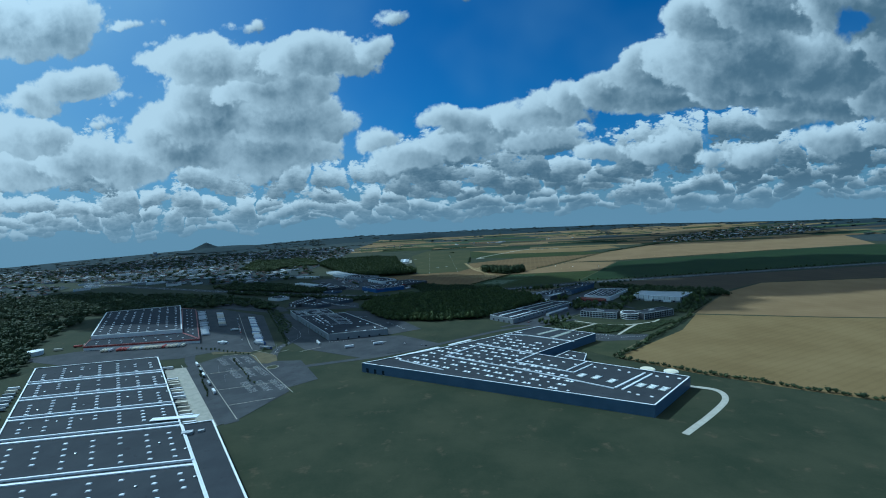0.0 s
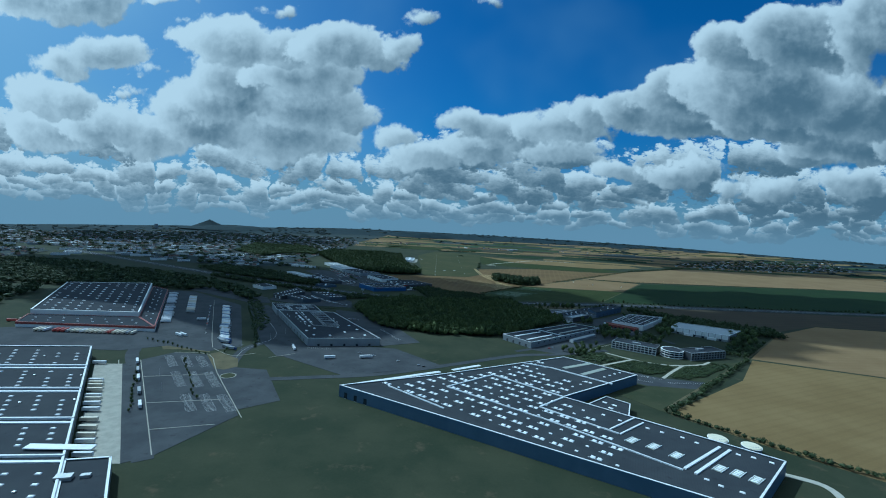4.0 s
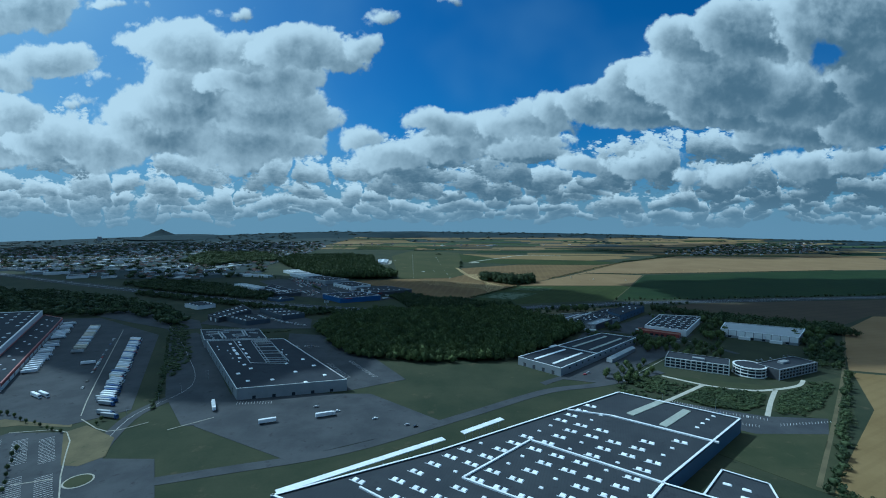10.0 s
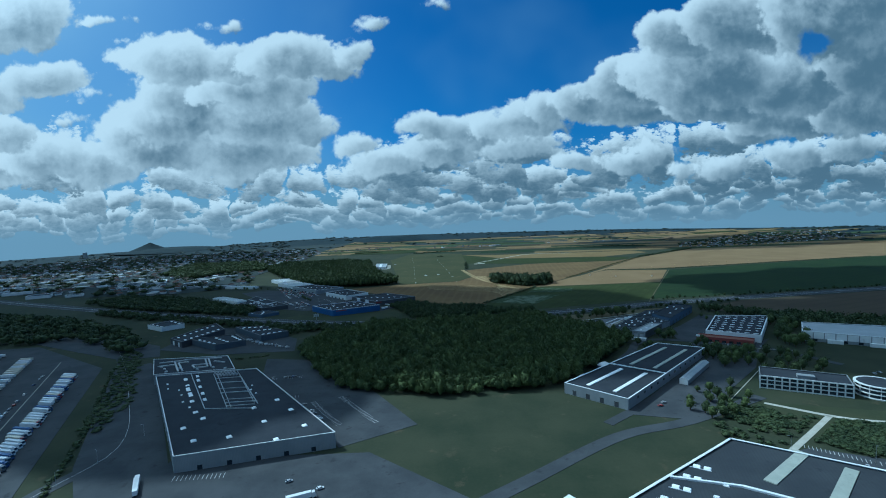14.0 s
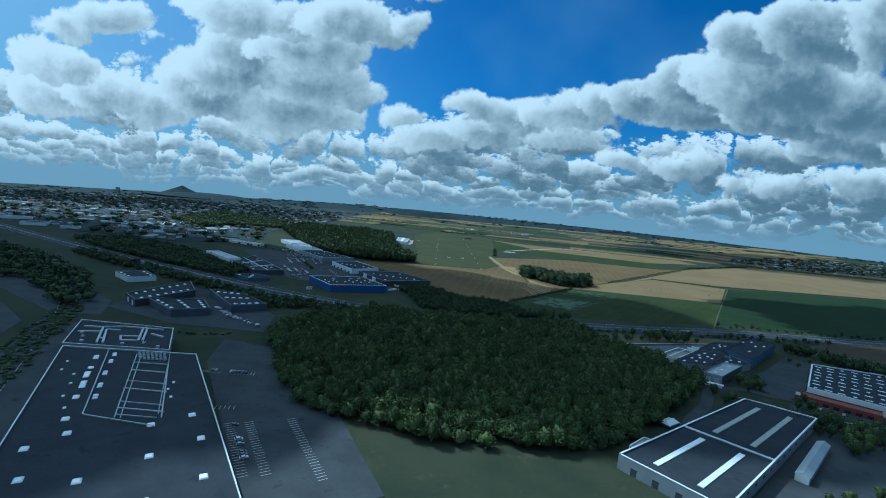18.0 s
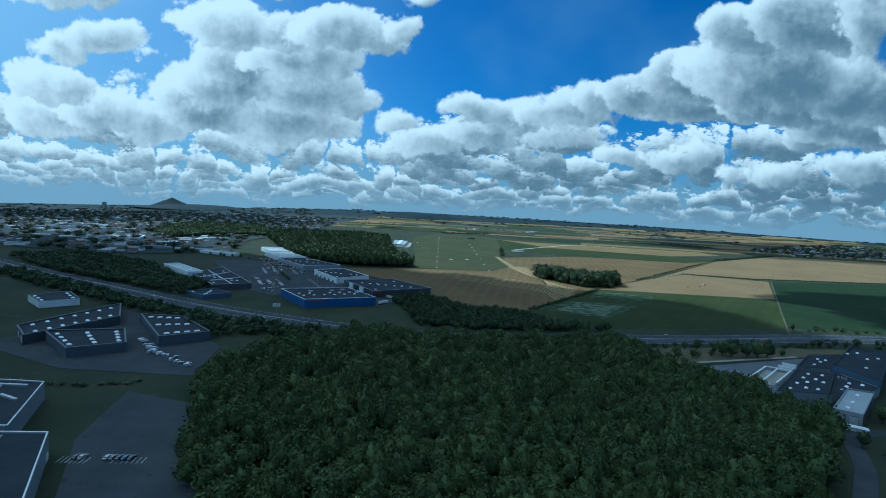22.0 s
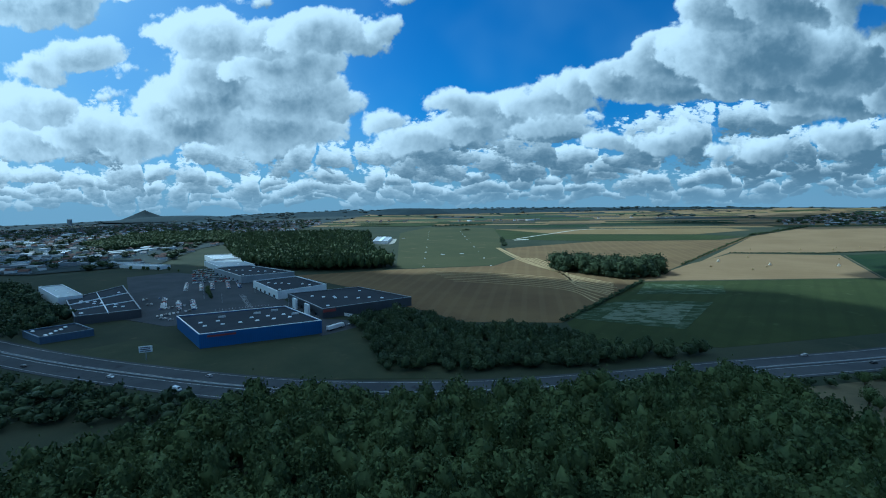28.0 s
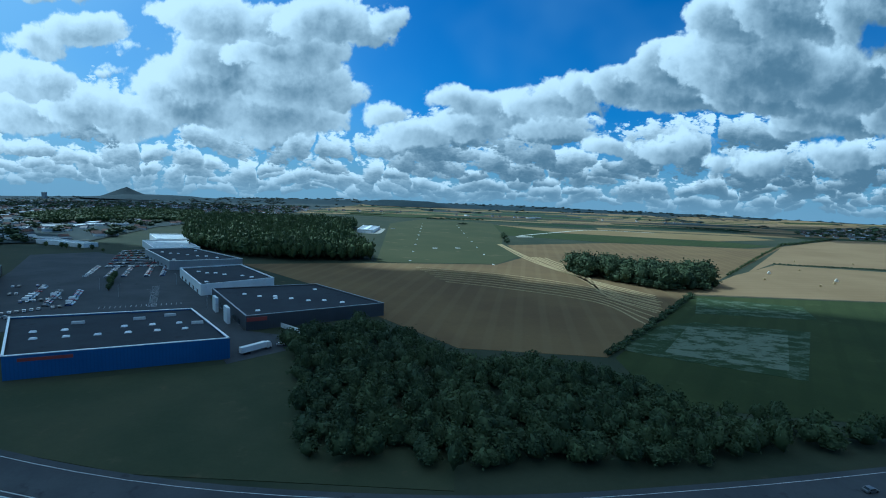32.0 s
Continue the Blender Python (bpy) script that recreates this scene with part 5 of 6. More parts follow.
D2 = [(-451, 1340), (-440, 1356), (-512, 1412), (-527, 1398)]
d2 = retail("store", D2, 10, "white high-fronted store beside the car park", "white", "roof_light", "cap", 10, n=3)
D3 = [(-392, 1245), (-362, 1228), (-340, 1250), (-370, 1268)]
d3 = retail("store", D3, 5, "small slate-blue store with white rooflights", "blue_dull", "roof_dark", "blue_dull", 11, n=6)
D4 = [(-600, 1610), (-520, 1590), (-515, 1606), (-595, 1628)]
d4 = retail("store", D4, 5, "long low pale shop row", "white", "roof_light", "cap", 12, n=3)
wallp = thing("garden_wall", (-150, 1300, 0), "pale concrete yard wall beside the store", "wall")
for i in range(6):
    p, q = Vector((-181, 1322)).lerp(Vector((-128, 1286)), i / 6), Vector((-181, 1322)).lerp(Vector((-128, 1286)), (i + .95) / 6)
    part("wall_panel", Shape().box((*p, 0), (*(q - p), 0), (.3, .5, 0), (0, 0, 2.6)), M["white"], wallp)

# the works beside the estate road
T1 = [(-421, 1068), (-393, 1046), (-370, 1114), (-404, 1158)]
t1 = building("workshop", T1, 8, "long dark workshop with white rooflights", wall="dark", roof="roof_dark", cap="dark", category="workshop", group="works yard")
T2 = [(-515, 1169), (-480, 1146), (-458, 1169), (-493, 1196)]
t2b = building("workshop", T2, 7, "small grey workshop with flat roof", wall="white", roof="roof_dark", cap="dark", category="workshop", group="works yard")
T3 = [(-392, 1062), (-342, 1028), (-313, 1049), (-340, 1082)]
t3 = building("workshop", T3, 7.5, "dark-roofed workshop with rows of rooflights", wall="slate_wall", roof="roof_dark", cap="dark", category="workshop", group="works yard")
T4 = [(-300, 1066), (-271, 1089), (-320, 1128), (-360, 1126)]
t4 = building("workshop", T4, 8, "dark workshop hall with rooflight clusters", wall="slate_wall", roof="roof_dark", cap="dark", category="workshop", group="works yard")
for b, q, n, m in ((t1, T1, 2, 7), (t2b, T2, 3, 2), (t3, T3, 4, 3), (t4, T4, 4, 3)):
    for i in range(n):
        for j in range(m):
            lights(b, [at_uv(q, .2 + .6 * i / max(1, n - 1), .12 + .76 * j / max(1, m - 1))], 6.9 if b is t3 else 7.3 if b is not t2b else 6.3, ang(q[0], q[1]), size=(1.9, 1.7, 1.2))
openings(t1, T1[0], T1[1], 2, 5, .3, 6, "white", "dock_door")

# the hangar on the airfield
HG = [(-276, 1986), (-242, 1980), (-250, 2105), (-290, 2115)]
hg = building("hangar", HG, 6.5, "white hangar with pale metal roof on the airfield", wall="white", roof="roof_light", cap="cap", cap_w=1.2, category="hangar")
openings(hg, HG[0], HG[1], 2, 11, .2, 5, "cap", "hangar_door")
beam(hg, "ridge", (-259, 1984), (-270, 2108), 8, 5.9, 7.4, "cap")


# ---- vehicles ----
def wheel_mesh(r, w):
    return Shape().tube((0, -w / 2, 0), (0, w / 2, 0), r, r, 10).mesh("wheel", M["rubber"])


TRUCK_WHEEL, CAR_WHEEL = wheel_mesh(.5, .5), wheel_mesh(.33, .24)


def trailer(box, label, cab=None):
    """A box trailer along x, with its tractor unit where cab gives a paint."""
    root = thing("lorry" if cab else "trailer", (0, 0, 0), label, "lorry" if cab else "trailer", "lorries in the yards")
    part("cargo_box", Shape().box((-6.8, -1.28, 1.15), (13.6, 0, 0), (0, 2.56, 0), (0, 0, 2.75), inset=.06), M["box_" + box], root)
    part("chassis", Shape().box((-6.6, -.5, .75), (13.2, 0, 0), (0, 1, 0), (0, 0, .4)), M["rubber"], root)
    for x in (-5.2, -3.9, -2.6):
        for y in (-1.05, 1.05):
            piece("wheel", TRUCK_WHEEL, root, (x, y, .5))
    if cab:
        part("cab", Shape().add([(7.1, -1.25, .6), (9.4, -1.25, .6), (9.4, 1.25, .6), (7.1, 1.25, .6), (7.1, -1.25, 3.5), (8.7, -1.2, 3.6), (8.7, 1.2, 3.6), (7.1, 1.25, 3.5), (9.4, -1.25, 2.0), (9.4, 1.25, 2.0)],
                                [(0, 1, 8, 5, 4), (2, 3, 7, 6, 9), (4, 5, 6, 7), (5, 8, 9, 6), (1, 2, 9, 8), (0, 4, 7, 3), (0, 3, 2, 1)]), M["paint_" + cab], root)
        part("windscreen", Shape().add([(9.43, -1.1, 2.05), (9.43, 1.1, 2.05), (8.8, 1.05, 3.4), (8.8, -1.05, 3.4)], [(0, 1, 2, 3)]), M["glass"], root)
        for x in (8.6, 6.4):
            for y in (-1.05, 1.05):
                piece("wheel", TRUCK_WHEEL, root, (x, y, .5))
    return root


def car(paint, van=False):
    root = thing("van" if van else "car", (0, 0, 0), paint + (" panel van parked on asphalt" if van else " parked car with dark windows"), "van" if van else "car", "parked cars")
    if van:
        prof = [(-2.5, .35), (2.5, .35), (2.5, 1.0), (1.9, 1.25), (1.2, 2.1), (-2.5, 2.2)]
    else:
        prof = [(-2.1, .3), (2.1, .3), (2.12, .7), (1.2, .92), (.55, 1.42), (-1.2, 1.45), (-1.9, .95), (-2.15, .85)]
    n = len(prof)
    wd = .95 if van else .87
    part("body", Shape().add([(x, -wd, z) for x, z in prof] + [(x, wd, z) for x, z in prof], [tuple(range(n)), tuple(range(2 * n - 1, n - 1, -1))] + [(i, n + i, n + (i + 1) % n, (i + 1) % n) for i in range(n)]), M["paint_" + paint], root)
    if van:
        part("windscreen", Shape().add([(1.86, -.8, 1.32), (1.86, .8, 1.32), (1.3, .8, 2.05), (1.3, -.8, 2.05)], [(0, 1, 2, 3)]), M["glass"], root)
    else:
        part("windscreen", Shape().add([(1.14, -.75, .98), (1.14, .75, .98), (.62, .7, 1.4), (.62, -.7, 1.4)], [(0, 1, 2, 3)]), M["glass"], root)
        for y in (-.885, .885):
            part("side_window", Shape().add([(.95, y, .98), (.5, y, 1.35), (-1.15, y, 1.36), (-1.6, y, .98)], [(0, 1, 2, 3)]), M["glass"], root)
        part("rear_window", Shape().add([(-1.28, -.7, 1.42), (-1.28, .7, 1.42), (-1.86, .75, 1.0), (-1.86, -.75, 1.0)], [(0, 1, 2, 3)]), M["glass"], root)
    for x in (-1.35, 1.35):
        for y in (-.78, .78):
            piece("wheel", CAR_WHEEL, root, (x, y, .33))
    return root


class Lot:
    """Puts the first use of a model where it is wanted and copies it from then on."""

    def __init__(self, make):
        self.make, self.made = make, None

    def at(self, x, y, turn, z=None):
        m = Matrix.Translation((x, y, Z + .06 if z is None else z)) @ Matrix.Rotation(turn, 4, "Z")
        if self.made is None:
            self.made = self.make()
            self.made.matrix_basis = m
            return self.made
        return copy_thing(self.made, m)


def lot(f, *a, **k):
    return Lot(lambda: f(*a, **k))


TR = [lot(trailer, "white", "white box trailer parked at the yard"), lot(trailer, "cream", "cream curtain-sided trailer at the dock"), lot(trailer, "grey", "grey box trailer parked in the yard")]
LO = [lot(trailer, "white", "white box lorry with its tractor unit", "white"), lot(trailer, "blue", "lorry with a blue curtain-sided trailer", "blue"), lot(trailer, "white", "white lorry with a dark tractor unit", "grey"), lot(trailer, "cream", "lorry with a cream curtain-sided trailer", "red")]
CO = [lot(trailer, "red", "red curtain-sided trailer beside the hall"), TR[1], TR[2], TR[0]]
CARS = [lot(car, p) for p in ("white", "silver", "black", "grey", "red", "blue", "white", "silver")]
VANS = [lot(car, "white", True), lot(car, "silver", True)]
rng = random.Random(11)


def row(lots, a, b, n, turn, miss=0.0, wob=0.02, along=0.0):
    a, b = Vector(a), Vector(b)
    for i in range(n):
        if rng.random() < miss:
            continue
        p = a.lerp(b, (i + .5) / n)
        o = rng.uniform(-along, along)
        rng.choice(lots).at(p.x + o * math.cos(turn), p.y + o * math.sin(turn), turn + rng.uniform(-wob, wob))


east = ang(w1(0, .5), w1(1, .5))
for s in (.12, .34, .37, .40, .44, .50, .53, .57, .62, .70, .76, .81, .85, .89, .93):
    p = w1(1, s)
    rng.choice(TR[:2] + LO[:1] + TR[:2]).at(p[0] + 9.5 * math.cos(east), p[1] + 9.5 * math.sin(east), east + rng.uniform(-.02, .02))
back = ang(R0, R1)
for i, s in enumerate((.02, .22, .38, .62, .84)):
    p = Vector((-391, 634)).lerp(Vector((-288, 502)), s)
    TR[0 if i % 2 == 0 else 2].at(p.x, p.y, back)
row(TR[:1] + LO[:1] + TR[:1] + LO, (-455, 944), (-385, 815), 26, -.2, .05)
row(LO, (-385, 812), (-342, 735), 15, -.2, .08, .05, 2)
row([lot(trailer, "grey", "short blue tractor unit with a flat bed", "blue")], (-350, 742), (-318, 702), 8, -.2, .1, .05, 4)
row(VANS + CARS, (-488, 950), (-382, 755), 22, 1.9, .35, .2)
row(TR + TR[:2], (-560, 1012), (-482, 878), 17, .1, .08)
row(TR[:1] + TR[2:] + LO[:1], (-614, 1030), (-466, 790), 30, .55, .3)
row([TR[1]] * 4 + [TR[2], TR[0], CO[0]], (-606, 724), (-474, 741), 22, 1.72, .08)
row(CO[:2], (-700, 735), (-660, 770), 4, .2, .1)
row(LO[:1], (-418, 745), (-408, 750), 2, -.5)
row(TR[:1], (-442, 838), (-436, 842), 1, .4)
row(TR, (-590, 560), (-470, 400), 14, east + math.pi, .2)
row(LO[:1] + TR[:1], (-244, 730), (-240, 722), 4, 2.1, 0, .03)
row(CARS, (-180, 848), (-148, 802), 20, .6, .55, .05)
row(CARS, (-236, 915), (-204, 919), 12, 1.5, .6, .05)
row(TR[:1] + LO[:1], (-205, 690), (-120, 715), 2, .4)
# the retail car park
for a, b, n, t in (((-352, 1492), (-322, 1440), 20, .6), ((-362, 1486), (-332, 1434), 20, .6), ((-378, 1480), (-348, 1428), 20, .6), ((-388, 1474), (-358, 1422), 20, .6), ((-404, 1470), (-374, 1418), 18, .6)):
    row(CARS, a, b, n, t, .12, .05)
for a, b, n, t in (((-338, 1372), (-310, 1330), 14, .3), ((-350, 1368), (-322, 1326), 14, .3), ((-372, 1380), (-344, 1336), 14, .3), ((-322, 1300), (-300, 1290), 6, .9)):
    row(CARS + VANS[:1], a, b, n, t, .3, .06)
for k in range(7):
    a, b = Vector((-458, 1570)).lerp(Vector((-392, 1462)), k / 6.5), Vector((-440, 1590)).lerp(Vector((-345, 1482)), k / 6.5)
    row(CARS, a, b, 16, 1.0, .15, .06)
for k in range(4):
    a, b = Vector((-392, 1372)).lerp(Vector((-330, 1304)), k / 3), Vector((-364, 1388)).lerp(Vector((-312, 1328)), k / 3)
    row(CARS, a, b, 9, 2.3, .4, .06)
row(VANS[:1], (-212, 1151), (-211, 1151), 1, -.4)
row(VANS + CARS[:2], (-325, 1075), (-250, 1030), 18, .9, .2, .3, 3)
row(VANS, (-300, 1055), (-270, 1040), 6, 2.0, .2, .3, 4)
row(VANS + CARS, (-240, 1060), (-235, 1040), 4, .4, .2, .3)
row(CARS + VANS, (-150, 1270), (-150, 1295), 4, .3, .3, .2, 4)
row(LO[:1], (-163, 1266), (-158, 1268), 1, 1.0)
row(CARS, (150, 733), (230, 710), 16, .9, .75, .05)
row(CARS, (235, 992), (300, 965), 9, 1.0, .5, .1)
row(CARS + VANS, (95, 802), (140, 845), 7, .2, .4, .2, 3)
row(CARS, (330, 870), (420, 905), 12, 1.4, .4, .1)
row(CARS, (-170, 735), (-60, 690), 16, .5, .6, .1)
for x, y, t, o in ((-262, 1168, -.2, 0), (-330, 1184, 2.75, 2), (-205, 1170, 2.8, 1), (-420, 1226, -.35, 0), (60, 1182, .25, 3), (180, 1197, .25, 2), (150, 1210, 3.4, 1), (250, 1215, 3.45, 4), (-120, 1145, -.1, 1), (330, 1238, .2, 5)):
    CARS[o].at(x, y, t, Z + .04)

# painted bays and kerb lines
def bays(name, a, b, n, deep, turn, label):
    a, b = Vector(a), Vector(b)
    s = Shape()
    d = Vector((math.cos(turn), math.sin(turn)))
    e = Vector((-d.y, d.x)) * .14
    for i in range(n + 1):
        p = a.lerp(b, i / n)
        s.box((*(p - d * deep / 2 - e), Z), (*(d * deep), 0), (*(e * 2), 0), (0, 0, .08))
    tagged(new(name, s.mesh(name, M["line"])), label, "road marking", kind="structure")


for a, b in (((152, 733), (182, 710)), ((182, 710), (216, 697)), ((171, 748), (196, 726)), ((196, 726), (232, 710)), ((236, 700), (282, 706))):
    bays("bay_markings", a, b, 16, 5, 1.0, "white painted parking bays")
for k in range(3):
    for x, y, n in ((-372, 662, 16), (-331, 612, 18), (-284, 556, 16)):
        x0, y0 = x + 17 * k, y + 3 * k
        run = Vector((.65, -.76)) * n * 2.7
        bays("bay_markings", (x0, y0), (x0 + run.x, y0 + run.y), n, 9, .71, "white painted parking bays")
bays("bay_markings", (-300, 1400), (-262, 1340), 26, 5, .6, "white painted parking bays")
bays("bay_markings", (-290, 1330), (-250, 1352), 16, 5, 2.1, "white painted parking bays")
for a, b in (((-238, 913), (-226, 914)), ((-215, 916), (-202, 918)), ((-205, 861), (-189, 865)), ((-182, 846), (-150, 800)), ((-172, 850), (-140, 804)), ((-150, 860), (-112, 806))):
    bays("bay_markings", a, b, max(6, round(math.dist(a, b) / 2.6)), 5, ang(a, b) + 1.57, "white painted parking bays")
bays("bay_markings", (-226, 736), (-196, 738), 12, 6, 1.8, "white painted parking bays")
for pts in ([(-392, 641), (-239, 448)], [(-374, 676), (-331, 678), (-287, 619), (-207, 518)], [(-353, 592), (-289, 615)], [(-305, 531), (-244, 552)], [(-267, 484), (-222, 502)], [(-338, 701), (-302, 680), (-280, 696)], [(-343, 707), (-380, 769), (-509, 998)],
            [(146, 800), (186, 838), (238, 888), (262, 912)], [(188, 992), (213, 982), (236, 964), (283, 962), (321, 950)], [(-257, 683), (-232, 706)], [(-415, 636), (-276, 464)]):
    s = Shape().ribbon(curve_line(pts, 3), .8, Z, Z + .16)
    tagged(new("kerb", s.mesh("kerb", M["concrete"])), "pale concrete kerb beside the asphalt", "kerb", kind="structure")
isl = thing("roundabout", (-271, 613, 0), "round grass island with a pale kerb", "roundabout")
part("kerb", Shape().tube((-271, 613, 0), (-271, 613, Z + .18), 8.5, 8.4, 32), M["concrete"], isl)
part("grass", Shape().tube((-271, 613, Z + .1), (-271, 613, Z + .4), 7.6, 6.8, 32), M["lawn"], isl)
# pontoon lines and sheds on the tarmac yard
pont = thing("yard_canopy", (185, 1110, 0), "white slatted walkway and posts on the tarmac", "canopy")
for i in range(16):
    p = Vector((141, 1089)).lerp(Vector((170, 1084)), i / 16)
    part("slat", Shape().box((p.x, p.y, Z), (1.0, -.1, 0), (.2, 2.2, 0), (0, 0, .5)), M["cap"], pont)
tent = thing("marquee", (106, 916, 0), "white ridge marquee with blue sides on the grass", "tent")
part("side", Shape().box((100, 911, Z), (9, 7, 0), (-5, 7, 0), (0, 0, 2.6)), M["blue_dull"], tent, "blue canvas sides")
part("canopy", Shape().add([(99, 910.5, 2.6), (109.6, 918.4, 2.6), (104.2, 926, 2.6), (93.6, 918, 2.6), (98, 915.5, 4.6), (105.5, 921, 4.6)], [(0, 1, 5, 4), (2, 3, 4, 5), (0, 4, 3), (1, 2, 5), (3, 2, 1, 0)]), M["cap"], tent, "white canvas roof")
glasshouse = thing("glasshouse", (148, 940, 0), "small arched glasshouse with red-brown ribs", "glasshouse")
part("glazing", Shape().tube((143, 936, .6), (150, 945, .6), 3.6, 3.6, 16), M["glass"], glasshouse)
for k in range(6):
    p = Vector((143, 936)).lerp(Vector((150, 945)), k / 5)
    q = p + Vector((.18, .23))
    part("rib", Shape().tube((p.x, p.y, .6), (q.x, q.y, .6), 3.75, 3.75, 16), M["brick"], glasshouse)
store = thing("skip", (160, 952, 0), "white flat container beside the long hall", "container")
part("body", Shape().box((156, 946, Z), (9, 9, 0), (-4, 4, 0), (0, 0, 2.5)), M["white"], store)
part("lid", Shape().box((156.2, 946.2, 2.51), (8.6, 8.6, 0), (-3.7, 3.7, 0), (0, 0, .25), inset=.2), M["roof_light"], store)

# straw bales, airfield markers, signs
bale = Shape().tube((0, -.65, .75), (0, .65, .75), .78, .78, 14).mesh("straw_bale", M["straw"])
for x, y in ((361, 1581), (462, 1590), (290, 1590), (330, 1560), (520, 1660), (400, 1690), (560, 1800), (610, 1790), (640, 1822), (690, 1830), (720, 1815), (760, 1850), (820, 1862), (470, 1800), (900, 1880)):
    ob = tagged(new("straw_bale", bale), "round golden straw bale on stubble", "straw bale", "straw bales")
    ob.location, ob.rotation_euler = (x, y, .12), (0, 0, rng.uniform(0, 3))
    ob.scale = (1.5, 1.5, 1.5)
mark = Shape().box((-1.6, -.8, 0), (3.2, 0, 0), (0, 1.6, 0), (0, 0, .5), inset=.3).mesh("runway_marker", M["cap"])
for i in range(9):
    for side in (0, 1):
        y = 1610 + i * 95
        x = (-122 - (y - 1600) * .068) if side == 0 else (-20 - (y - 1600) * .072)
        ob = tagged(new("runway_marker", mark), "white wedge marker on the airfield grass", "marker", "runway markers")
        ob.location = (x, y, .12)
for x, y in ((-101, 1760), (-66, 1775)):
    ob = tagged(new("runway_marker", mark), "white wedge marker on the airfield grass", "marker", "runway markers")
    ob.location, ob.scale = (x, y, .12), (2.6, 1.6, 1)
slab("runway_square", [(60, 2046), (98, 2062), (94, 2080), (58, 2064)], Z + .02, M["path"], "white signal square beside the runway", "marker")
plane = thing("light_aircraft", (-222, 2123, 0), "small white parked aircraft on the grass", "aircraft")
part("fuselage", Shape().tube((-225, 2120, 1.2), (-219, 2126, 1.5), .7, .2, 8), M["paint_white"], plane)
part("wing", Shape().box((-228, 2125, 1.2), (8, -8, 0), (1, 1, 0), (0, 0, .2)), M["paint_white"], plane)
part("fin", Shape().box((-220, 2125, 1.4), (1, 1, 0), (.1, -.1, 0), (0, 0, 1.2)), M["paint_white"], plane)
bb = thing("billboard", (-262, 1198, 0), "white advertising board on a tall post", "billboard")
part("post", Shape().tube((-262, 1198, 0), (-262, 1198, 6), .35, .3, 8), M["steel"], bb)
part("board", Shape().box((-265.5, 1196.6, 5), (7, 2.8, 0), (-.15, .35, 0), (0, 0, 4)), M["cap"], bb)
for i in range(3):
    part("lettering", Shape().box((-264.6, 1196.7 + .05, 5.7 + i * 1.1), (5.2, 2.08, 0), (.06, -.16, 0), (0, 0, .5)), M["dark"], bb, "grey bar of lettering")
lamp_post = Shape().tube((0, 0, 0), (0, 0, 9), .12, .07, 6).tube((0, 0, 9), (1.6, 0, 9.3), .06, .05, 6).mesh("pole", M["steel"])
lamp_head = Shape().box((1.5, -.15, 9.2), (.8, 0, 0), (0, .3, 0), (0, 0, .16), inset=.05).mesh("lamp_head", M["grey"])
for i, (x, y) in enumerate([(-300 + 6 * k, 700 + 32 * k * (1 if k % 2 else .9)) for k in range(4)] + [(-330, 1380), (-360, 1430), (-300, 1360), (-290, 1410), (-270, 1350), (-225, 1340), (250, 1000), (215, 960), (160, 745), (200, 730), (-340, 600), (-310, 560)]):
    r = thing("street_lamp", (x, y, 0), "tall grey steel street lamp", "street lamp", "street lamps")
    piece("pole", lamp_post, r, (x, y, 0), i * 1.3)
    piece("lamp_head", lamp_head, r, (x, y, 0), i * 1.3)


stack = Shape().tube((-1.0, -.7, 1.0), (-1.0, .7, 1.0), 1.0, 1.0, 14).tube((1.1, -.7, 1.0), (1.1, .7, 1.0), 1.0, 1.0, 14).tube((0, -.7, 2.7), (0, .7, 2.7), 1.0, 1.0, 14).mesh("bale_stack", M["box_cream"])
for x, y in ((327, 1640), (378, 1600), (462, 1586)):
    ob = tagged(new("bale_stack", stack), "pale wrapped straw bales stacked on stubble", "bale stack", "bale stacks")
    ob.matrix_world = pose(x, y, .15, 0, 0, .4)


# ---- trees ----
def crown_arrays(seed, clumps, quads, size, radius=1.0, tall=1.15, fine=2):
    """Corners and faces of a unit crown: leaf sprays round many clumps over a ragged core."""
    r = np.random.RandomState(seed)
    bm = bmesh.new()
    bmesh.ops.create_icosphere(bm, subdivisions=fine, radius=1.0)
    vs = np.array([v.co for v in bm.verts])
    tri = [[v.index for v in f.verts] for f in bm.faces]
    bm.free()
    bump = np.array([noise.noise(Vector(p) * 1.7 + Vector((seed, 0, 0))) for p in vs])
    knob = np.array([noise.noise(Vector(p) * 4.6 + Vector((0, seed, 0))) for p in vs])
    core = vs * (0.70 + 0.34 * bump + 0.24 * knob)[:, None] * [radius, radius, tall]
    V, F = [core], [t + [t[2]] for t in tri]
    n = len(core)
    for _ in range(clumps):
        d = r.normal(size=3)
        d /= np.linalg.norm(d)
        d[2] = abs(d[2]) * 1.0 - 0.25
        c = d * r.uniform(.62, 1.02) * [radius, radius, tall]
        for _ in range(quads):
            o = c + r.normal(size=3) * .16
            a = r.normal(size=3)
            a /= np.linalg.norm(a)
            b = np.cross(a, r.normal(size=3))
            b /= np.linalg.norm(b)
            a, b = a * size * r.uniform(.6, 1.3), b * size * r.uniform(.6, 1.3)
            V.append(np.array([o - a - b, o + a - b * .7, o + a * .8 + b, o - a * .9 + b * .8]))
            F.append([n, n + 1, n + 2, n + 3])
            n += 4
    return np.concatenate(V), np.array(F)


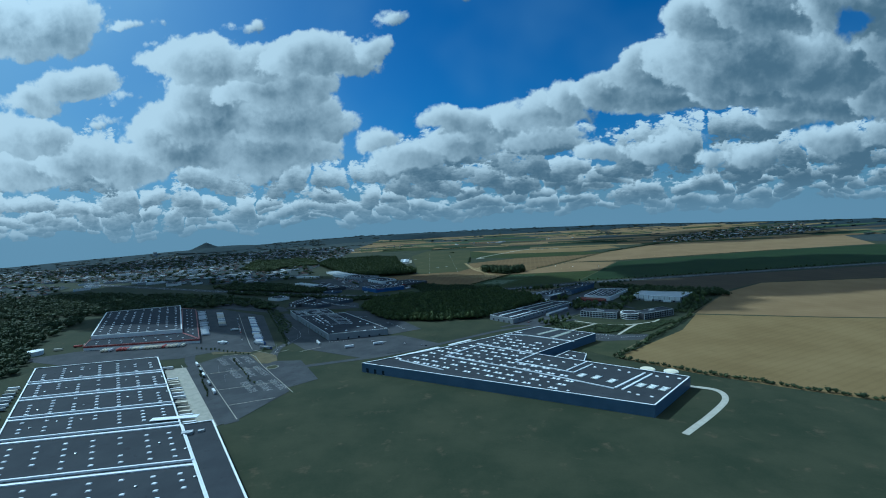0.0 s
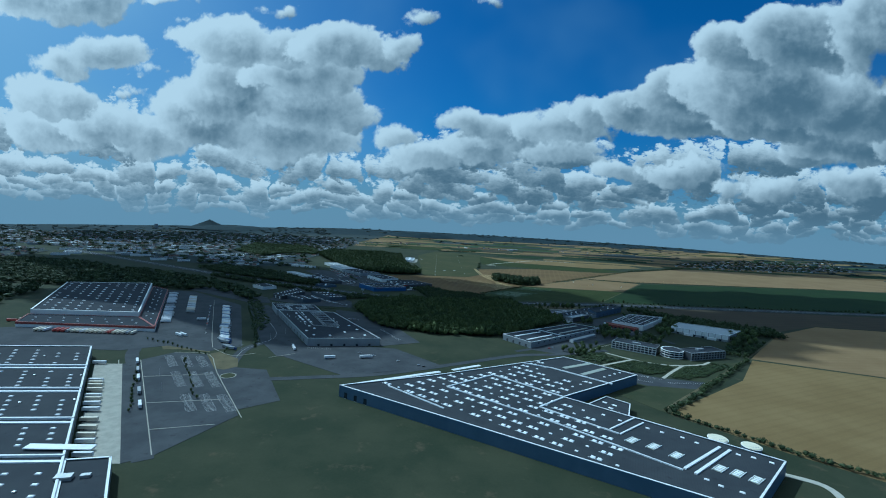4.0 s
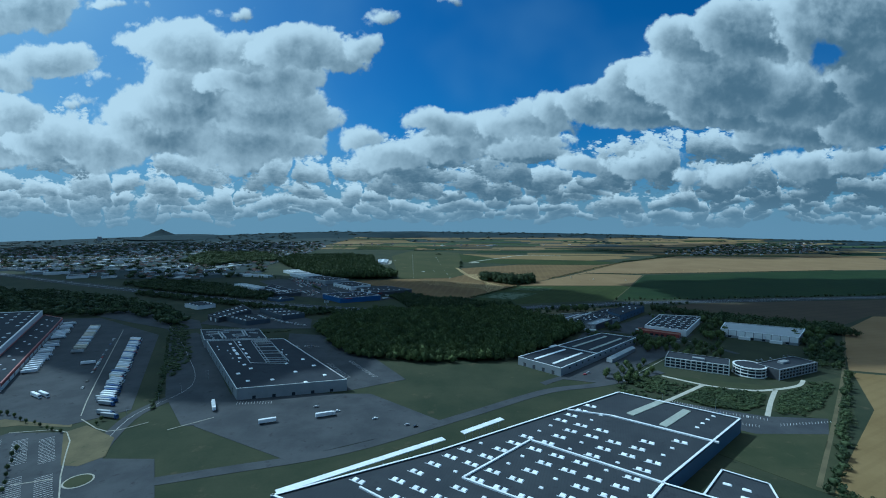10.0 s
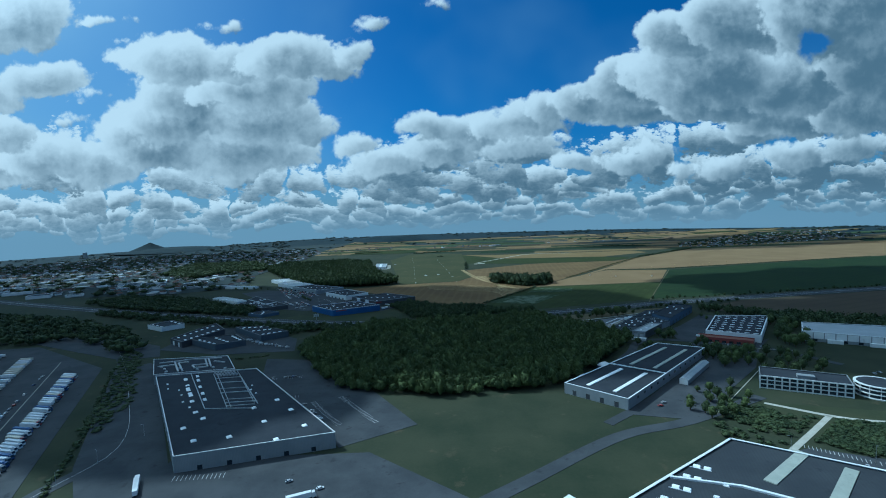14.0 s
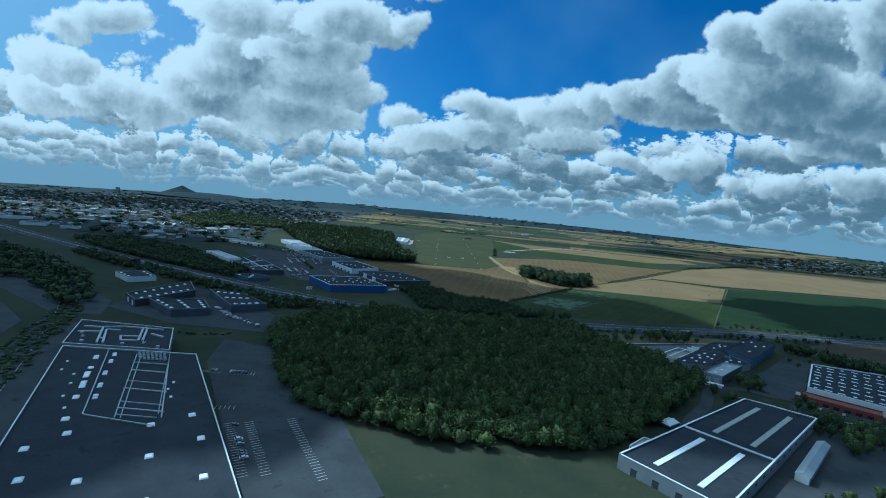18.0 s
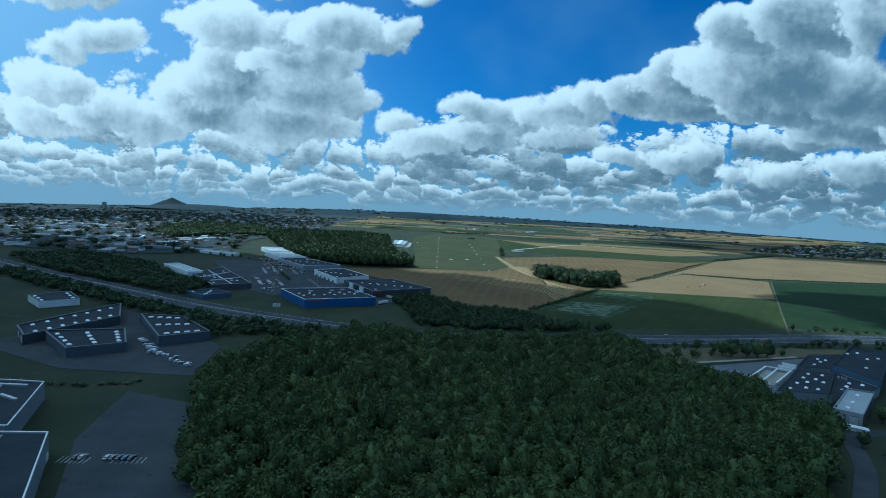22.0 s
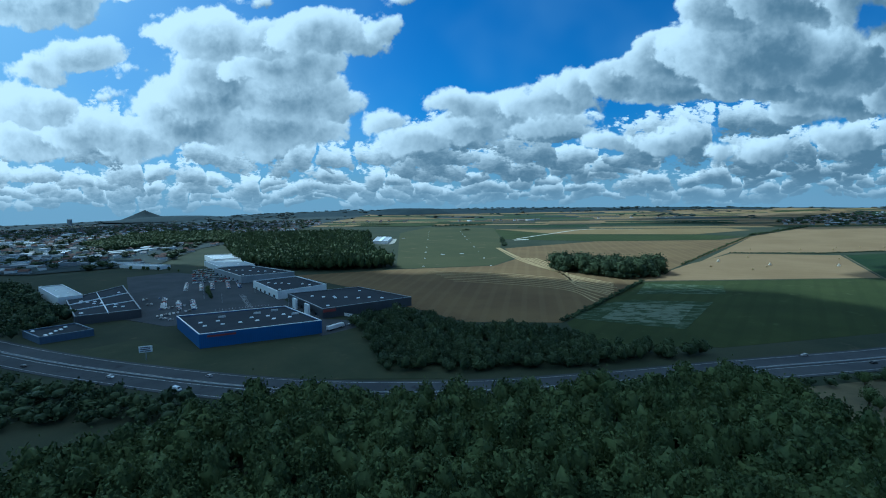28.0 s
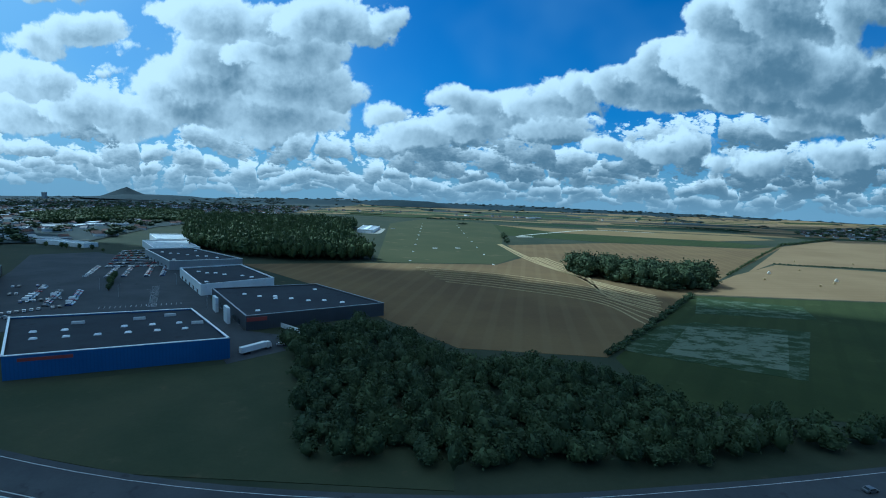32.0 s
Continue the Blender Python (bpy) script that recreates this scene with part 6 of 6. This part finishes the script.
def mesh_arrays(name, V, F, *materials):
    """A mesh straight from arrays; a face whose last two corners agree is a triangle."""
    me = bpy.data.meshes.new(name)
    three = F[:, 2] == F[:, 3]
    counts = np.where(three, 3, 4)
    loops = np.concatenate([F[three][:, :3].ravel(), F[~three].ravel()])
    counts = np.concatenate([counts[three], counts[~three]])
    me.vertices.add(len(V))
    me.vertices.foreach_set("co", V.astype(np.float32).ravel())
    me.loops.add(len(loops))
    me.loops.foreach_set("vertex_index", loops.astype(np.int32))
    me.polygons.add(len(counts))
    me.polygons.foreach_set("loop_start", np.concatenate([[0], np.cumsum(counts)[:-1]]).astype(np.int32))
    me.update(calc_edges=True)
    for m in materials:
        me.materials.append(m)
    return me


FINE = [crown_arrays(s, 60, 7, .07, fine=2) for s in (1, 2, 3)]
PLAIN = [crown_arrays(s, 17, 5, .15, fine=1) for s in (4, 5, 6)]
NEAR = [crown_arrays(s, 40, 7, .088, fine=2) for s in (14, 15, 16)]


def woods(name, spots, tall, wide, leaf, label, lift=0.55, seed=1, kind="stuff", category="woodland", crowns=None):
    """Many crowns joined into one mesh."""
    r = np.random.RandomState(seed)
    Vs, Fs, n = [], [], 0
    for x, y in spots:
        V, F = (crowns or PLAIN)[r.randint(3)]
        t, h, w = r.uniform(0, 6.28), r.uniform(*tall), r.uniform(*wide)
        c, s = math.cos(t), math.sin(t)
        W = np.stack([(V[:, 0] * c - V[:, 1] * s) * w + x, (V[:, 0] * s + V[:, 1] * c) * w + y, (V[:, 2] * .5 + lift) * h + land(x, y)], -1)
        Vs.append(W)
        Fs.append(F + n)
        n += len(V)
    ob = new(name, mesh_arrays(name, np.concatenate(Vs), np.concatenate(Fs), M[leaf]))
    return tagged(ob, label, category, kind=kind)


def scatter(poly, gap, seed, keep=1.0, hole=None):
    r = np.random.RandomState(seed)
    xs, ys = [p[0] for p in poly], [p[1] for p in poly]
    out = []
    y = min(ys)
    while y < max(ys):
        x = min(xs)
        while x < max(xs):
            p = (x + r.uniform(-.45, .45) * gap, y + r.uniform(-.45, .45) * gap)
            if r.rand() < keep and inside(p, poly) and not (hole and hole(p)):
                out.append(p)
            x += gap
        y += gap
    return out


def along(pts, gap, wob, seed):
    r = np.random.RandomState(seed)
    out = []
    for a, b in zip(pts, pts[1:]):
        n = max(1, int(math.dist(a, b) / gap))
        out += [(a[0] + (b[0] - a[0]) * i / n + r.uniform(-wob, wob), a[1] + (b[1] - a[1]) * i / n + r.uniform(-wob, wob)) for i in range(n)]
    return out


woods("wood_middle", scatter([(-235, 1012), (-205, 1080), (-160, 1136), (-60, 1134), (20, 1147), (88, 1166), (100, 1112), (120, 1086), (156, 1056), (168, 1012), (150, 985), (60, 880), (25, 862), (-60, 852), (-150, 872), (-176, 905), (-212, 975)], 7.6, 3), (8, 16), (4.2, 7.4), "leaf_olive", "dense broadleaf wood south of the motorway", crowns=NEAR)
woods("wood_bank", scatter([(-150, 1283), (-118, 1322), (-62, 1270), (20, 1256), (30, 1226), (100, 1214), (20, 1190), (-60, 1178), (-110, 1182), (-128, 1235)], 6.0, 4, .92), (5, 10), (2.8, 5.2), "leaf_dark", "scrub and trees on the motorway bank", crowns=NEAR)
woods("wood_left", scatter([(-164, 1592), (-200, 1582), (-270, 1560), (-330, 1580), (-420, 1640), (-520, 1800), (-640, 2000), (-640, 2160), (-420, 2200), (-310, 2130), (-290, 1980), (-215, 1700)], 8.6, 5), (17, 25), (5.4, 8), "leaf", "broad wood between the stores and the airfield")
woods("hedge", scatter([(-464, 1039), (-440, 1042), (-340, 872), (-318, 800), (-338, 800), (-366, 870)], 5, 41, .8), (1.0, 2.4), (2.2, 3.6), "leaf_dark", "dark belt of shrubs between lorry park and hall", category="hedge")
woods("hedge", along([(-420, 960), (-330, 800), (-290, 715)], 5, 1.5, 42) + along([(-385, 985), (-300, 985), (-262, 1000)], 5, 2, 43), (1.2, 2.6), (1.6, 2.6), "leaf_dark", "dark hedge along the estate road", category="hedge")
woods("wood_far", scatter([(-980, 1980), (-1100, 2390), (-830, 2380), (-690, 2150), (-660, 2050), (-780, 1980), (-810, 1850)], 13, 6), (12, 16), (7, 10), "leaf_olive", "sunlit wood beyond the retail park")
woods("wood_hedge", scatter([(-500, 1280), (-390, 1235), (-400, 1300), (-470, 1340), (-560, 1420), (-760, 1500), (-800, 1420), (-640, 1330)], 9, 7, .85), (8, 12), (4.5, 6.5), "leaf_dark", "dark trees along the motorway and stores")
woods("wood_verge", scatter([(-360, 1170), (-250, 1142), (-170, 1128), (-180, 1110), (-250, 1110), (-280, 1095), (-340, 1140), (-420, 1175), (-560, 1230), (-700, 1300), (-700, 1325), (-500, 1240)], 7.5, 8, .8), (6, 10), (3.4, 5), "leaf_dark", "trees on the motorway verge")
woods("wood_west", scatter([(-700, 1075), (-560, 1100), (-440, 1010), (-430, 1030), (-520, 1140), (-700, 1240), (-1200, 1400), (-1500, 1300), (-1300, 1000), (-900, 1040)], 15, 9, .8), (10, 14), (7, 9.5), "leaf_dark", "dark woodland west of the lorry yard")
woods("wood_west", scatter([(-760, 560), (-640, 610), (-700, 690), (-760, 760), (-860, 1000), (-1500, 1000), (-1500, 600)], 15, 19, .75), (10, 14), (7, 9.5), "leaf_dark", "dark woodland behind the white warehouse")
woods("wood_right", scatter([(405, 1040), (495, 1000), (560, 985), (570, 1040), (470, 1090), (350, 1180), (335, 1165), (400, 1095)], 8, 10, .8), (9, 14), (4.5, 6.5), "leaf_dark", "dark trees round the panelled hall")
WAYS = ([(194, 817), (229, 787), (262, 776), (289, 779), (320, 790), (338, 806)], [(289, 779), (262, 748), (237, 717)], [(223, 790), (185, 762), (149, 736)])
woods("wood_office", [p for p in scatter([(200, 790), (225, 770), (255, 750), (280, 770), (262, 778), (232, 786)], 5.5, 11) + scatter([(245, 745), (262, 742), (300, 780), (345, 800), (330, 770), (285, 725)], 5.5, 12) + scatter([(150, 800), (195, 800), (222, 765), (185, 760), (150, 748), (125, 770)], 7, 13, .7) if far_from(p, WAYS, 6.5)], (1.6, 3.2), (2.2, 3.6), "leaf_dark", "clipped dark shrubbery before the office", category="shrubbery")
woods("wood_office", scatter([(385, 860), (440, 930), (500, 940), (560, 1010), (420, 850), (395, 835)], 8, 14, .7) + along([(200, 605), (300, 712), (405, 830)], 8, 2.5, 15), (4, 8), (2.6, 4.4), "leaf_dark", "dark hedge and trees along the stubble field", category="hedge")
woods("hedge", along([(196, 606), (267, 542), (342, 486), (520, 370)], 5.5, 1.8, 16), (3, 6), (2.2, 3.6), "leaf_dark", "dark field hedge behind the tanks", category="hedge")
woods("hedge", along([(19, 1290), (60, 1346), (150, 1471)], 3.2, 1.4, 17), (2.2, 4), (1.8, 2.8), "leaf_dark", "thick hedge between stubble and crop", category="hedge")
woods("hedge", along([(257, 1606), (340, 1712), (470, 1880), (655, 2111)], 9, 1.5, 18), (2, 4), (1.6, 3), "leaf", "thin hedge along the field track", category="hedge")
woods("hedge", along([(407, 1751), (553, 1738), (800, 1785), (1294, 1889)], 4.5, 1, 20), (1.6, 2.4), (1.8, 2.6), "leaf_dark", "low dark hedge across the stubble", category="hedge")
woods("hedge", along([(322, 1275), (460, 1288), (720, 1328), (1200, 1405)], 12, 4, 21) + along([(110, 1158), (200, 1182), (330, 1214), (450, 1240)], 11, 5, 22), (3, 8), (2, 4), "leaf_dark", "scattered bushes along the motorway", category="hedge")
woods("hedge", along([(30, 2060), (24, 1880)], 14, 3, 23) + along([(779, 2806), (962, 2716)], 8, 3, 24) + along([(-187, 2660), (29, 2772)], 9, 6, 25) + along([(-65, 2428), (-45, 2436)], 6, 3, 26) + along([(664, 2118), (1030, 2444)], 14, 3, 27), (4, 8), (4, 6.5), "leaf_dark", "far lines of trees on the plain", category="trees")
# woods on the horizon, their haze carried by the leaf colour
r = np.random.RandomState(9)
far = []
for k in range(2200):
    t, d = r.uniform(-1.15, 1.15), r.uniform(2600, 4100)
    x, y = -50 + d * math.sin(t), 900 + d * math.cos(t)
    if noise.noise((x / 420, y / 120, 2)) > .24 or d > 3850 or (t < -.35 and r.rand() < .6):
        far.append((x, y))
woods("wood_horizon", far, (6, 12), (8, 22), "leaf_hazy", "dark haze-toned woods along the horizon", lift=.4, seed=4)

# trees that stand alone
TRUNK = Shape().tube((0, 0, 0), (0, 0, .5), .045, .032, 8).tube((0, 0, .42), (.16, .05, .72), .026, .012, 6).tube((0, 0, .46), (-.13, .1, .75), .024, .012, 6).tube((0, 0, .4), (.02, -.17, .7), .022, .01, 6).mesh("trunk", M["bark"])
CROWNS = []
for k, key in enumerate(("leaf", "leaf_dark", "leaf_olive")):
    V, F = FINE[k]
    CROWNS.append(mesh_arrays("crown", V * [.38, .38, .43] + [0, 0, .56], F, M[key]))


def tree(x, y, h, label, group, crown=None, wide=1.0):
    root = thing("tree", (x, y, 0), label, "tree", group)
    t = rng.uniform(0, 6.28)
    piece("trunk", TRUNK, root, (x, y, 0), t, (h, h, h))
    piece("crown", CROWNS[rng.randrange(3) if crown is None else crown], root, (x, y, 0), t, (h * wide, h * wide, h))


COPSE = scatter([(58, 1592), (72, 1560), (100, 1524), (146, 1486), (176, 1500), (208, 1540), (196, 1566), (150, 1560), (110, 1585)], 12.5, 31)
woods("copse_undergrowth", [(x + rng.uniform(-7, 7), y + rng.uniform(-7, 7)) for x, y in COPSE for _ in range(3)], (7, 13), (5, 8), "leaf_dark", "dense undergrowth round the copse's trunks", lift=.42, seed=78, category="shrubs")
for x, y in COPSE:
    tree(x, y, rng.uniform(19, 27), "broadleaf tree of the round field copse", "copse in the stubble", crown=1, wide=rng.uniform(1.0, 1.3))
for poly, gap, h0, h1, grp, lab in (
        ([(205, 925), (240, 955), (262, 1000), (240, 1010), (205, 960)], 11, 7, 12, "trees round the red hall", "dark broadleaf tree beside the yard"),
        ([(212, 900), (250, 870), (300, 880), (330, 930), (300, 950), (240, 950)], 13, 8, 13, "trees behind the office", "rounded dark tree behind the office"),
        ([(140, 1162), (170, 1172), (240, 1190), (235, 1172), (170, 1150), (120, 1130)], 12, 6, 11, "trees by the motorway", "bushy tree on the motorway bank"),
        ([(130, 830), (165, 850), (190, 850), (170, 800), (130, 790)], 11, 6, 10, "trees round the sheds", "dark tree beside the asphalt yard")):
    for x, y in scatter(poly, gap, 33, .75):
        tree(x, y, rng.uniform(h0, h1), lab, grp)
for x, y in along([(-335, 678), (-420, 712), (-452, 728)], 9, 2, 35) + along([(-375, 612), (-300, 505)], 9, 1.5, 36) + along([(-345, 650), (-262, 540)], 10, 1.5, 37) + along([(-318, 690), (-330, 720)], 7, 2, 38):
    tree(x, y, rng.uniform(3, 5), "small young tree in the car park strip", "car park trees", wide=.9)
for x, y in along([(-350, 1420), (-318, 1370)], 7, 1.5, 39) + along([(-560, 1590), (-470, 1560)], 14, 8, 40):
    tree(x, y, rng.uniform(4, 8), "small tree between the parked cars", "retail park trees")

for poly, seed in (([(184, 776), (223, 794), (270, 766), (246, 738), (225, 726), (199, 734), (178, 756)], 71), ([(276, 762), (319, 779), (360, 800), (352, 785), (300, 737), (268, 718), (250, 722)], 72), ([(151, 810), (190, 811), (186, 776), (163, 770), (150, 788)], 73)):
    woods("shrubbery", [p for p in scatter(poly, 3.0, seed, .92) if far_from(p, WAYS, 6)], (1.4, 2.6), (1.8, 2.8), "leaf_dark", "dense dark shrubs in the office grounds", seed=seed, category="shrubs")
for x, y, h in ((223, 918, 11), (239, 920, 12), (232, 912, 9), (190, 853, 9), (154, 826, 9), (165, 831, 10), (160, 818, 8), (158, 797, 10), (187, 825, 9), (176, 812, 8), (332, 962, 12), (338, 972, 13), (169, 991, 10), (210, 1026, 12), (226, 1030, 12), (218, 1018, 10), (170, 974, 9), (178, 979, 10), (208, 1008, 11), (223, 1016, 12), (319, 1123, 7), (344, 1126, 8), (317, 1106, 7)):
    tree(x, y, h, "rounded dark tree between the sheds", "trees between the sheds")
for x, y, h, w in ((176, 1152, 15, 1.2), (184, 1151, 14, 1.1), (198, 1152, 14, 1.2), (208, 1153, 16, 1.2), (218, 1156, 15, 1.2), (144, 1139, 8, 1.2), (150, 1142, 6, 1.2), (291, 1203, 8, .8), (104, 1139, 7, 1), (82, 1138, 6, 1), (236, 1163, 7, 1.1), (164, 1147, 6, 1.2)):
    tree(x, y, h, "big round bush on the motorway bank", "bushes on the motorway bank", wide=w)
for poly, seed in (([(324, 979), (385, 1090), (405, 1048), (340, 945)], 74), ([(407, 900), (500, 1040), (540, 1020), (437, 880)], 75), ([(228, 952), (270, 985), (262, 938), (222, 890), (205, 900)], 76)):
    for x, y in scatter(poly, 12, seed, .8):
        if not inside((x, y), [(244, 960), (292, 960), (330, 1010), (254, 1060)]):
            tree(x, y, rng.uniform(9, 14), "dense dark tree behind the halls", "trees behind the halls")


# ---- far houses ----
def houses(name, spots, seed, label, size=(8, 13), flat=0.0):
    """Many small gabled houses and flat-roofed sheds joined into one mesh."""
    r = random.Random(seed)
    s = Shape()
    for x, y in spots:
        t = r.choice((.3, .35, .3 + 1.57, .9)) + r.uniform(-.1, .1)
        w, d, h = r.uniform(*size), r.uniform(7, 10), r.uniform(3, 5.5)
        if r.random() < flat:
            w, d = w * r.uniform(2, 5), d * r.uniform(1.5, 3)
        wall = r.choice((0, 0, 3))
        a, b = Vector((math.cos(t), math.sin(t), 0)), Vector((-math.sin(t), math.cos(t), 0))
        o = Vector((x, y, land(x, y) - 1.0)) - a * w / 2 - b * d / 2
        s.box(o, a * w, b * d, (0, 0, h + 1), wall)
        e = Vector((0, 0, h + 1))
        if d < 10.5:
            p = [o + e - a * .3 - b * .3, o + e + a * (w + .3) - b * .3, o + e + a * (w + .3) + b * (d + .3), o + e - a * .3 + b * (d + .3), o + e + b * d / 2 + Vector((0, 0, 3.2)), o + e + a * w + b * d / 2 + Vector((0, 0, 3.2))]
            s.add(p, [(0, 1, 5, 4), (2, 3, 4, 5), (0, 4, 3), (1, 2, 5)], r.choice((1, 1, 4)))
        else:
            s.box(o + e + Vector((0, 0, .01)) + a * .3 + b * .3, a * (w - .6), b * (d - .6), (0, 0, .3), r.choice((2, 2, 5)))
    ob = new(name, s.mesh(name, M["plaster"], M["tiles"], M["roof_pale"], M["white"], M["slate"], M["roof_light"]))
    return tagged(ob, label, "houses", kind="stuff")


TOWN = [(-560, 1640), (-680, 1540), (-900, 1530), (-1300, 1690), (-2000, 1950), (-2700, 2200), (-2900, 2800), (-2300, 3500), (-900, 3500), (-700, 2900), (-640, 2200), (-640, 1900)]
SOUTH_TOWN = [(-1300, 1250), (-1700, 1150), (-2500, 1500), (-2600, 2050), (-1900, 1820), (-1450, 1620)]
WOODED = [(-980, 1980), (-1100, 2390), (-830, 2380), (-690, 2150), (-660, 2050), (-780, 1980), (-810, 1850)]
# the town stands on the ground colour with haze painted in
slab("town_ground", TOWN, .3, M["hazy_far_land"], "dark gardens and streets under the town", "ground")
slab("town_ground", SOUTH_TOWN, .3, M["hazy_far_land"], "dark gardens and streets south of the motorway", "ground")
houses("town_houses", scatter(SOUTH_TOWN, 34, 62, .6), 63, "far suburb of small pale houses and sheds", flat=.3)
houses("town_houses", scatter(TOWN, 33, 50, .62, lambda p: inside(p, WOODED)), 51, "far town of small pale houses and sheds", flat=.22)
houses("village_houses", scatter([(1040, 2600), (1180, 2500), (1500, 2560), (2200, 2900), (2500, 3500), (1700, 3300), (1240, 2900)], 34, 52, .6), 53, "far village of pale houses and red roofs", flat=.06)
houses("farm_houses", scatter([(-120, 3080), (300, 3120), (320, 3180), (-100, 3150)], 40, 54, .5) + scatter([(-900, 2950), (-300, 3050), (-350, 3250), (-950, 3150)], 60, 55, .4) + scatter([(600, 3250), (1100, 3300), (1050, 3380), (620, 3330)], 60, 57, .4), 56, "far scattered farm houses", flat=.1)
woods("town_trees", scatter(TOWN, 50, 58, .75) + scatter(SOUTH_TOWN, 46, 64, .75), (7, 13), (7, 13), "leaf_dark", "dark trees between the town houses", seed=8)
woods("village_trees", scatter([(1040, 2600), (1180, 2500), (1500, 2560), (2200, 2900), (2500, 3500), (1700, 3300), (1240, 2900)], 44, 59, .6), (7, 12), (7, 12), "leaf_dark", "dark trees between the village houses", seed=9)
# pale halls of the far estate
rng2 = random.Random(61)
for k in range(62):
    x, y = -600 - rng2.random() * 1200, 1480 + rng2.random() * 800
    if inside((x, y), [(-980, 1950), (-1120, 2400), (-680, 2250), (-640, 1990), (-800, 1830)]) or x > -640 + (y - 1540) * -.3:
        continue
    w, d = rng2.uniform(24, 70), rng2.uniform(16, 34)
    t = rng2.choice((.5, .55, 2.1))
    a, b = Vector((math.cos(t), math.sin(t))) * w, Vector((-math.sin(t), math.cos(t))) * d
    p = Vector((x, y))
    hall = building("far_hall", [tuple(p), tuple(p + a), tuple(p + a + b), tuple(p + b)], rng2.uniform(5, 8), "pale flat-roofed hall of the far estate", wall=rng2.choice(("white", "grey", "white")), roof=rng2.choice(("roof_light", "roof", "roof_dark")), cap_w=.8, category="hall", group="far estate")
    hall.location.z = land(x, y)


# ---- spoil heap and hills ----
def heap(name, x, y, r, h, label, flatness=0.0, mat="hill"):
    base = land(x, y)
    V, F = [], []
    rings, n = 12, 40
    for i in range(rings + 1):
        u = i / rings
        for j in range(n):
            t = 2 * math.pi * j / n
            rr = r * u * (1 + .12 * noise.noise((math.cos(t) * 1.5, math.sin(t) * 1.5, u * 2)))
            prof = (1 - u) ** 1.35 if not flatness else min(1.0, (1 - u) / flatness) ** 1.1
            V.append((x + rr * math.cos(t), y + rr * math.sin(t), h * prof * (1 + .08 * noise.noise((math.cos(t) * 2 * u, math.sin(t) * 2 * u, 7))) - 3 + 3 * (1 - u) + base))
    for i in range(rings):
        for j in range(n):
            F.append((i * n + j, i * n + (j + 1) % n, (i + 1) * n + (j + 1) % n, (i + 1) * n + j))
    s = Shape().add(V, F)
    return tagged(new(name, s.mesh(name, M[mat])), label, "hill", kind="structure")


# the heaps share the hills' colour with its painted haze
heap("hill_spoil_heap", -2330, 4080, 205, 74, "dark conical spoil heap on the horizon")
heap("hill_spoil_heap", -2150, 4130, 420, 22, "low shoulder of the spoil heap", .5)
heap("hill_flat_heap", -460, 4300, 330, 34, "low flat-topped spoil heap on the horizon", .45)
tower = thing("far_tower", (-2560, 3700, 0), "distant grey tower block on the hill", "tower")
part("shaft", Shape().box((-2570, 3700, land(-2560, 3700) - 2), (22, 0, 0), (0, 14, 0), (0, 0, 42)), M["grey"], tower)


# ---- high clouds whose shade lies on the ground ----
def cloud(name, cx, cy, cz, rx, ry, rz, seed, label):
    bm = bmesh.new()
    bmesh.ops.create_icosphere(bm, subdivisions=5, radius=1.0)
    for v in bm.verts:
        p = v.co.copy()
        q = Vector((p.x * 1.6, p.y * 1.6, p.z)) + Vector((seed, 0, 0))
        f = 1 + .42 * noise.noise(q * 1.2) + .2 * noise.noise(q * 3.1) + .1 * noise.noise(q * 7)
        z = p.z if p.z > 0 else p.z * .25
        v.co = (cx + p.x * f * rx, cy + p.y * f * ry, cz + z * f * rz)
    me = bpy.data.meshes.new(name)
    bm.to_mesh(me)
    bm.free()
    me.materials.append(M["cloud"])
    return tagged(new(name, me), label, "cloud", "cumulus clouds")


def shade(x, y, rx, ry, seed, z=1500.0):
    """A cloud so placed that the sun lays its shade round (x, y)."""
    k = z / SUN_DIR.z
    cloud("cumulus_cloud", x + SUN_DIR.x * k, y + SUN_DIR.y * k, z, rx, ry, 160, seed, "white cumulus cloud high above the plain")


shade(-330, 1090, 600, 270, 1.0)
shade(-160, 1070, 140, 170, 2.0)
shade(-80, 1390, 230, 130, 5.0, 2200)
shade(-350, 1380, 330, 220, 8.0, 2600)
shade(1010, 1430, 560, 230, 3.0)
shade(560, 1110, 330, 130, 11.0, 2600)
shade(360, 980, 150, 110, 12.0, 2600)
shade(150, 1300, 130, 110, 13.0, 2600)
shade(-900, 1500, 420, 260, 4.0)
shade(-1700, 2900, 800, 600, 7.0, 6500)
shade(120, 1190, 130, 50, 9.0, 2600)
shade(1500, 2900, 700, 500, 10.0, 5200)
shade(1150, 1130, 480, 190, 14.0, 2600)
